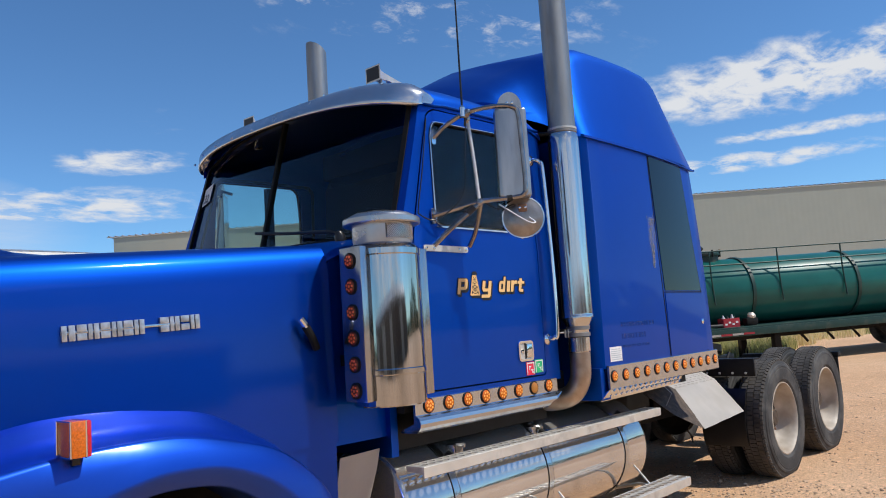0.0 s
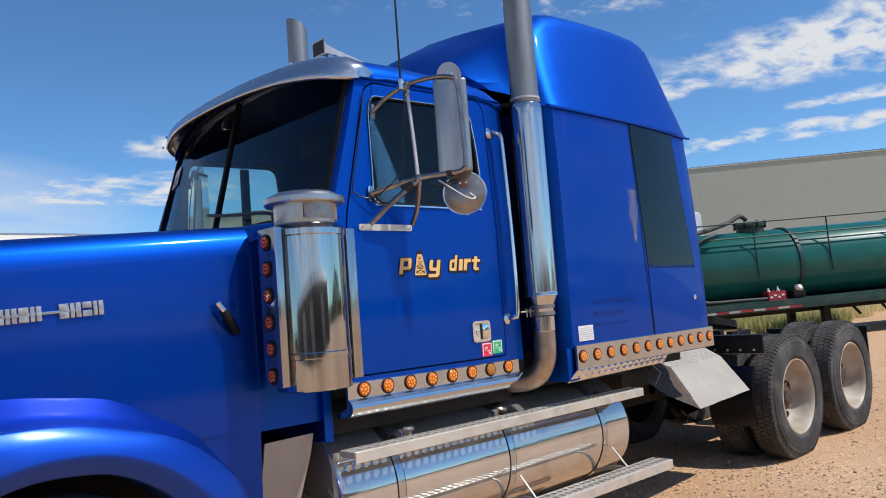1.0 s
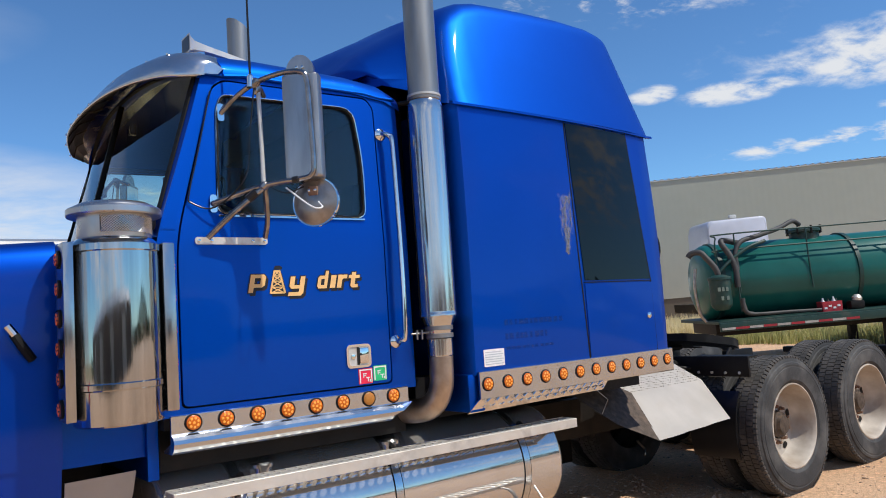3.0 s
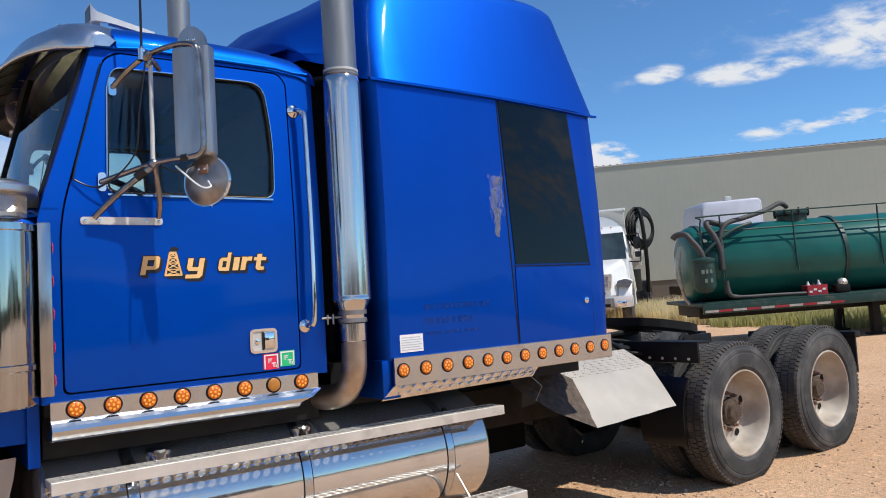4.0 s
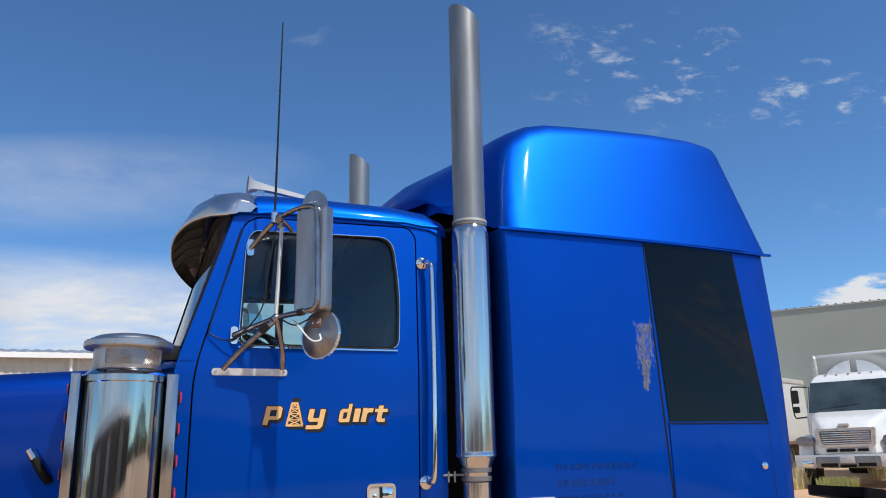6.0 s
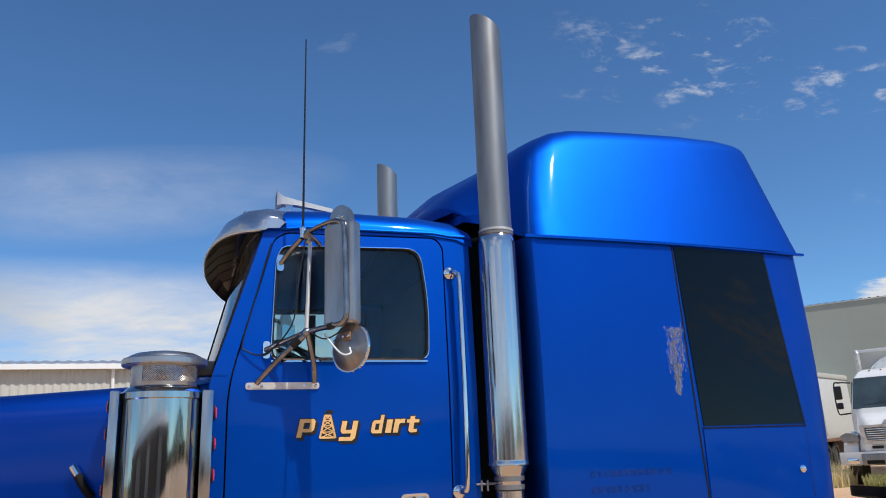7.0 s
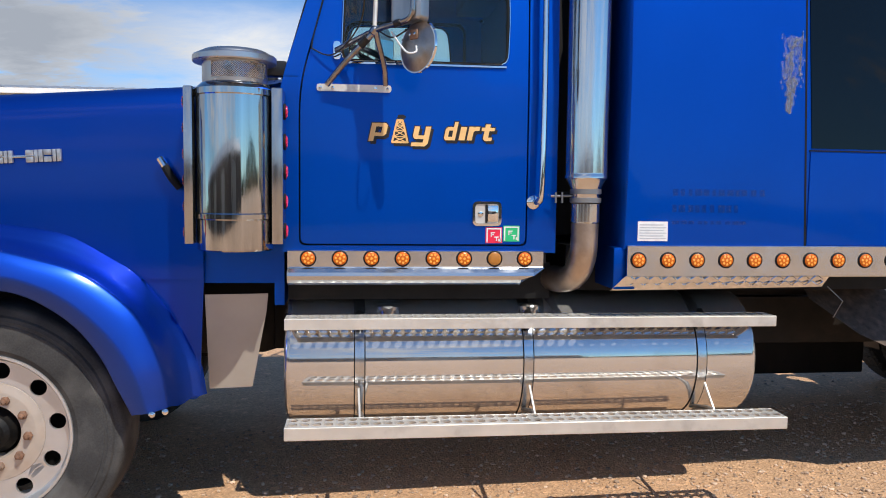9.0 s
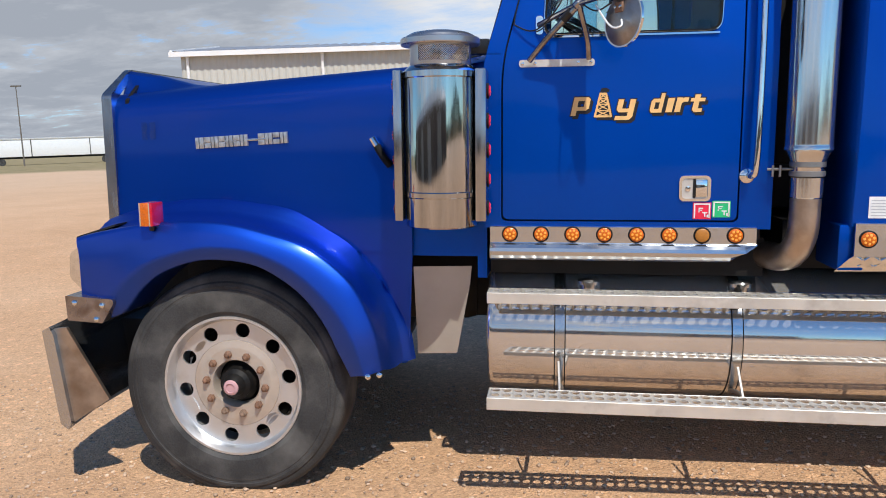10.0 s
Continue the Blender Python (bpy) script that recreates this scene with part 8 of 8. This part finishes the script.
def build_white_units():
    root = empty("box_trailer", pose(17.2, 17.6, 0, 0, 0, 33), "white box trailer with a grey roof parked behind the vacuum truck", "trailer")
    part("box", add_box(shape(), (-4.0, 0, 1.15), (13.0, 2.5, 3.55), 0.03), WHITE, root)
    part("roof_rail", add_box(shape(), (-4.02, -0.04, 3.50), (13.05, 2.54, 3.70), 0.03), SIDING_PALE, root)
    part("bottom_rail", add_box(shape(), (-4.0, -0.02, 1.03), (13.0, 2.5, 1.15), 0.01), RUST, root)
    part("side_locker", add_box(shape(), (4.6, -0.03, 1.25), (6.6, 0.0, 2.2), 0.01), SIDING, root)
    part("underframe", add_box(shape(), (-3.8, 0.4, 0.7), (9.2, 2.1, 1.03)), BLACK, root)
    for x in (-2.4, -1.2, 6.8, 8.0):
        bm = shape()
        ring_y(bm, [(0.0001, 0.05), (0.28, 0.05), (0.30, 0.0), (0.5, 0.02), (0.52, 0.06), (0.52, 0.5), (0.0001, 0.5)], (x, 0.1, 0.52), 28, 1)
        part("wheel", bm, RUBBER, root)
    cab = empty("truck_cab", pose(25.25, 12.8, 0, 0, 0, -36) @ Matrix.Diagonal((0.92, 1.0, 1.08, 1)), "white truck cab with a rounded roof behind the tank trailer", "truck")
    bm = shape()
    rings = []
    for y, top, half in ((0.0, 3.66, 1.24), (0.05, 3.74, 1.29), (0.2, 3.77, 1.30), (2.0, 3.77, 1.30), (2.3, 3.6, 1.25)):
        rings.append([(x, y, z) for x, z in rounded([(-half, 0.7), (half, 0.7), (half - 0.04, top), (-half + 0.06, top - 0.05)], [0.1, 0.1, 0.18, 0.25])])
    part("cab", add_loft(bm, rings), material("pale_lilac_cab_paint", (0.50, 0.52, 0.60), 0.35, coat=0.4, vary=0.05, vary_scale=2), cab)
    part("beacon", add_box(shape(), (0.0, 0.6, 3.78), (0.3, 0.8, 3.92), 0.04), ALUMINIUM, cab)
    part("chassis", add_box(shape(), (-0.5, 0.2, 0.4), (0.5, 7.0, 0.75)), BLACK, cab)
    for s in (-1, 1):
        bm = shape()
        ring_y(bm, [(0.0001, 0.05), (0.3, 0.0), (0.5, 0.02), (0.52, 0.06), (0.52, 0.3), (0.0001, 0.3)], (0, 0, 0), 28, 1)
        w = part("wheel", bm, RUBBER, cab)
        w.matrix_local = Matrix.Translation((s * 1.2, 1.0, 0.52)) @ Matrix.Rotation(radians(90 if s > 0 else -90), 4, "Z")


build_white_units()


# ---- the far side of the yard, behind the camera ----
def build_unseen_shed():
    """A long low unseen shed added to close the yard and darken reflections."""
    a, b = Vector((-58.0, -13.0, 0)), Vector((16.0, -40.0, 0))
    run = (b - a).normalized()
    out = Vector((-run.y, run.x, 0))
    length, high, deep = (b - a).length, 3.4, 12.0
    low, top = [], []
    for k in range(4 * 60 + 1):
        p = a + run * (k * length / 240) - out * (0.0 if k % 4 in (1, 2) else 0.004)
        low.append((p.x, p.y, 0.0))
        top.append((p.x, p.y, high))
    shed = tagged(part("workshop", add_loft(shape(), [low, top], False, False), SIDING_DARK, sharp=20), "long dark shed with taupe doors, added unseen behind the camera", "building")
    bm = shape()
    for s in (0.0, length):
        add_loft(bm, [[a + run * (s + o) - out * d + Vector((0, 0, z)) for d, z in ((0.04, 0.0), (deep, 0.0), (deep, high), (deep / 2, high + 0.9), (0.04, high))] for o in (0.0, 0.06)])
    part("gable_wall", bm, SIDING_DARK, shed)
    bm = shape()
    add_loft(bm, [[a + run * s - out * d + Vector((0, 0, z)) for s in (-0.4, length + 0.4)] for d, z in ((-0.3, high), (deep / 2, high + 0.95), (deep + 0.3, high))], False, False)
    part("roof", bm, ROOFING, shed)
    # made-up doors give the reflections paler upright bars
    for k in range(4):
        m = Matrix.Translation(a + run * (6.0 + k * 18.0)) @ Matrix.Rotation(math.atan2(run.y, run.x), 4, "Z")
        part("roller_door", add_box(shape(), (0.0, -0.02, 0.0), (5.2 + 1.6 * (k % 2), 0.08, 2.8), 0.01, m), SIDING, shed, "taupe roller door")
    return shed


build_unseen_shed()


# ---- weeds and loose stones ----
def blades(name, spots, count, tall, mat, label, seed, spread):
    rng = random.Random(seed)
    verts, faces = [], []
    for k in range(count):
        cx, cy, r = spots[k % len(spots)]
        a, d = rng.uniform(0, 2 * math.pi), r * math.sqrt(rng.random())
        x, y = cx + d * math.cos(a), cy + d * math.sin(a)
        h = tall * rng.uniform(0.4, 1.15)
        lean = Vector((rng.uniform(-1, 1), rng.uniform(-1, 1), 0)) * h * 0.35
        side = Vector((rng.uniform(-1, 1), rng.uniform(-1, 1), 0)).normalized() * spread * rng.uniform(0.6, 1.3)
        base = Vector((x, y, 0))
        i = len(verts)
        mid = base + lean * 0.35 + Vector((0, 0, h * 0.6))
        verts += [base - side, base + side, mid + side * 0.7, mid - side * 0.7, base + lean + Vector((0, 0, h))]
        faces += [(i, i + 1, i + 2, i + 3), (i + 3, i + 2, i + 4)]
    me = bpy.data.meshes.new(name)
    me.from_pydata([tuple(v) for v in verts], [], faces)
    me.materials.append(mat)
    return tagged(new(name, me), label, name.replace("_", " "), kind="stuff")


def blade_material(name, dark, pale):
    """Thin leaf: light falls on it and shines through it."""
    m = bpy.data.materials.new(name)
    m.use_nodes = True
    n, l = m.node_tree.nodes, m.node_tree.links
    n.clear()
    out, both = n.new("ShaderNodeOutputMaterial"), n.new("ShaderNodeMixShader")
    front, through_light = n.new("ShaderNodeBsdfDiffuse"), n.new("ShaderNodeBsdfTranslucent")
    info, tone = n.new("ShaderNodeNewGeometry"), n.new("ShaderNodeMix")
    tone.data_type = "RGBA"
    l.new(info.outputs["Random Per Island"], tone.inputs["Factor"])
    cols = [s for s in tone.inputs if s.type == "RGBA"]
    cols[0].default_value, cols[1].default_value = (*dark, 1), (*pale, 1)
    colour = [s for s in tone.outputs if s.type == "RGBA"][0]
    both.inputs[0].default_value = 0.45
    for shader, slot in ((front, 1), (through_light, 2)):
        l.new(colour, shader.inputs["Color"])
        l.new(shader.outputs[0], both.inputs[slot])
    l.new(both.outputs[0], out.inputs[0])
    return m


STRAW = blade_material("dry_straw", (0.68, 0.58, 0.30), (0.88, 0.80, 0.54))
WEED = blade_material("green_weeds", (0.34, 0.36, 0.13), (0.62, 0.58, 0.28))
blades("dry_grass", [(19.6, 10.6, 1.3), (21.5, 12.0, 1.8), (20.3, 12.8, 0.8), (23.5, 10.0, 2.2), (17.2, 16.3, 1.0), (26.5, 7.5, 2.5), (24.0, 6.0, 2.0), (18.7, 9.9, 0.8), (20.6, 8.2, 1.4), (22.4, 9.6, 2.4), (25.0, 12.0, 2.5), (22.6, 14.6, 2.0), (27.5, 10.0, 3.0), (21.8, 6.4, 1.4), (16.6, 15.2, 1.0), (20.0, 6.6, 1.3), (19.5, 7.9, 1.0), (18.9, 9.1, 0.8), (19.4, 10.4, 1.0), (20.0, 11.6, 1.2), (20.9, 5.9, 1.3)], 30000, 0.62, STRAW, "tall dry straw-coloured grass along the yard edge", 3, 0.012)
blades("weeds", [(20.5, 10.0, 1.6), (24.0, 7.0, 2.2), (22.0, 8.2, 1.5), (16.0, 15.8, 1.3), (17.0, 13.2, 0.5), (28.0, 4.0, 3.0), (26.0, 5.5, 2.0), (17.6, 5.4, 1.1), (18.3, 7.0, 1.1), (18.0, 8.3, 0.8), (19.2, 5.6, 1.0)], 11000, 0.36, WEED, "low green weeds along the yard edge", 5, 0.016)


def build_stones():
    rng = random.Random(12)
    mat = material("loose_gravel", (0.50, 0.36, 0.25), 0.9, vary=0.2, vary_scale=14, bump=0.2, island=0.5)
    verts, faces = [], []
    ico = bmesh.new()
    bmesh.ops.create_icosphere(ico, subdivisions=1, radius=1.0)
    iv = [v.co.copy() for v in ico.verts]
    ico.verts.index_update()
    fi = [[v.index for v in f.verts] for f in ico.faces]
    ico.free()
    for k in range(15000):
        if k % 3:
            x, y = rng.uniform(-5.5, 4.5), rng.uniform(-1.5, 1.6)
        else:
            x, y = rng.uniform(2.0, 10.5), rng.uniform(-3.0, 3.5)
        r = 0.004 + 0.011 * rng.random() ** 2.5
        sx, sy, sz = r * rng.uniform(0.7, 1.4), r * rng.uniform(0.7, 1.4), r * rng.uniform(0.4, 0.8)
        a = rng.uniform(0, math.pi)
        ca, sa = math.cos(a), math.sin(a)
        i = len(verts)
        for v in iv:
            u, w = v.x * sx, v.y * sy
            verts.append((x + u * ca - w * sa, y + u * sa + w * ca, 0.002 + sz * 0.3 + v.z * sz))
        faces += [[i + j for j in f] for f in fi]
    me = bpy.data.meshes.new("gravel")
    me.from_pydata(verts, [], faces)
    me.materials.append(mat)
    return tagged(new("gravel", me), "loose tan gravel stones scattered over the yard", "gravel", kind="stuff")


build_stones()


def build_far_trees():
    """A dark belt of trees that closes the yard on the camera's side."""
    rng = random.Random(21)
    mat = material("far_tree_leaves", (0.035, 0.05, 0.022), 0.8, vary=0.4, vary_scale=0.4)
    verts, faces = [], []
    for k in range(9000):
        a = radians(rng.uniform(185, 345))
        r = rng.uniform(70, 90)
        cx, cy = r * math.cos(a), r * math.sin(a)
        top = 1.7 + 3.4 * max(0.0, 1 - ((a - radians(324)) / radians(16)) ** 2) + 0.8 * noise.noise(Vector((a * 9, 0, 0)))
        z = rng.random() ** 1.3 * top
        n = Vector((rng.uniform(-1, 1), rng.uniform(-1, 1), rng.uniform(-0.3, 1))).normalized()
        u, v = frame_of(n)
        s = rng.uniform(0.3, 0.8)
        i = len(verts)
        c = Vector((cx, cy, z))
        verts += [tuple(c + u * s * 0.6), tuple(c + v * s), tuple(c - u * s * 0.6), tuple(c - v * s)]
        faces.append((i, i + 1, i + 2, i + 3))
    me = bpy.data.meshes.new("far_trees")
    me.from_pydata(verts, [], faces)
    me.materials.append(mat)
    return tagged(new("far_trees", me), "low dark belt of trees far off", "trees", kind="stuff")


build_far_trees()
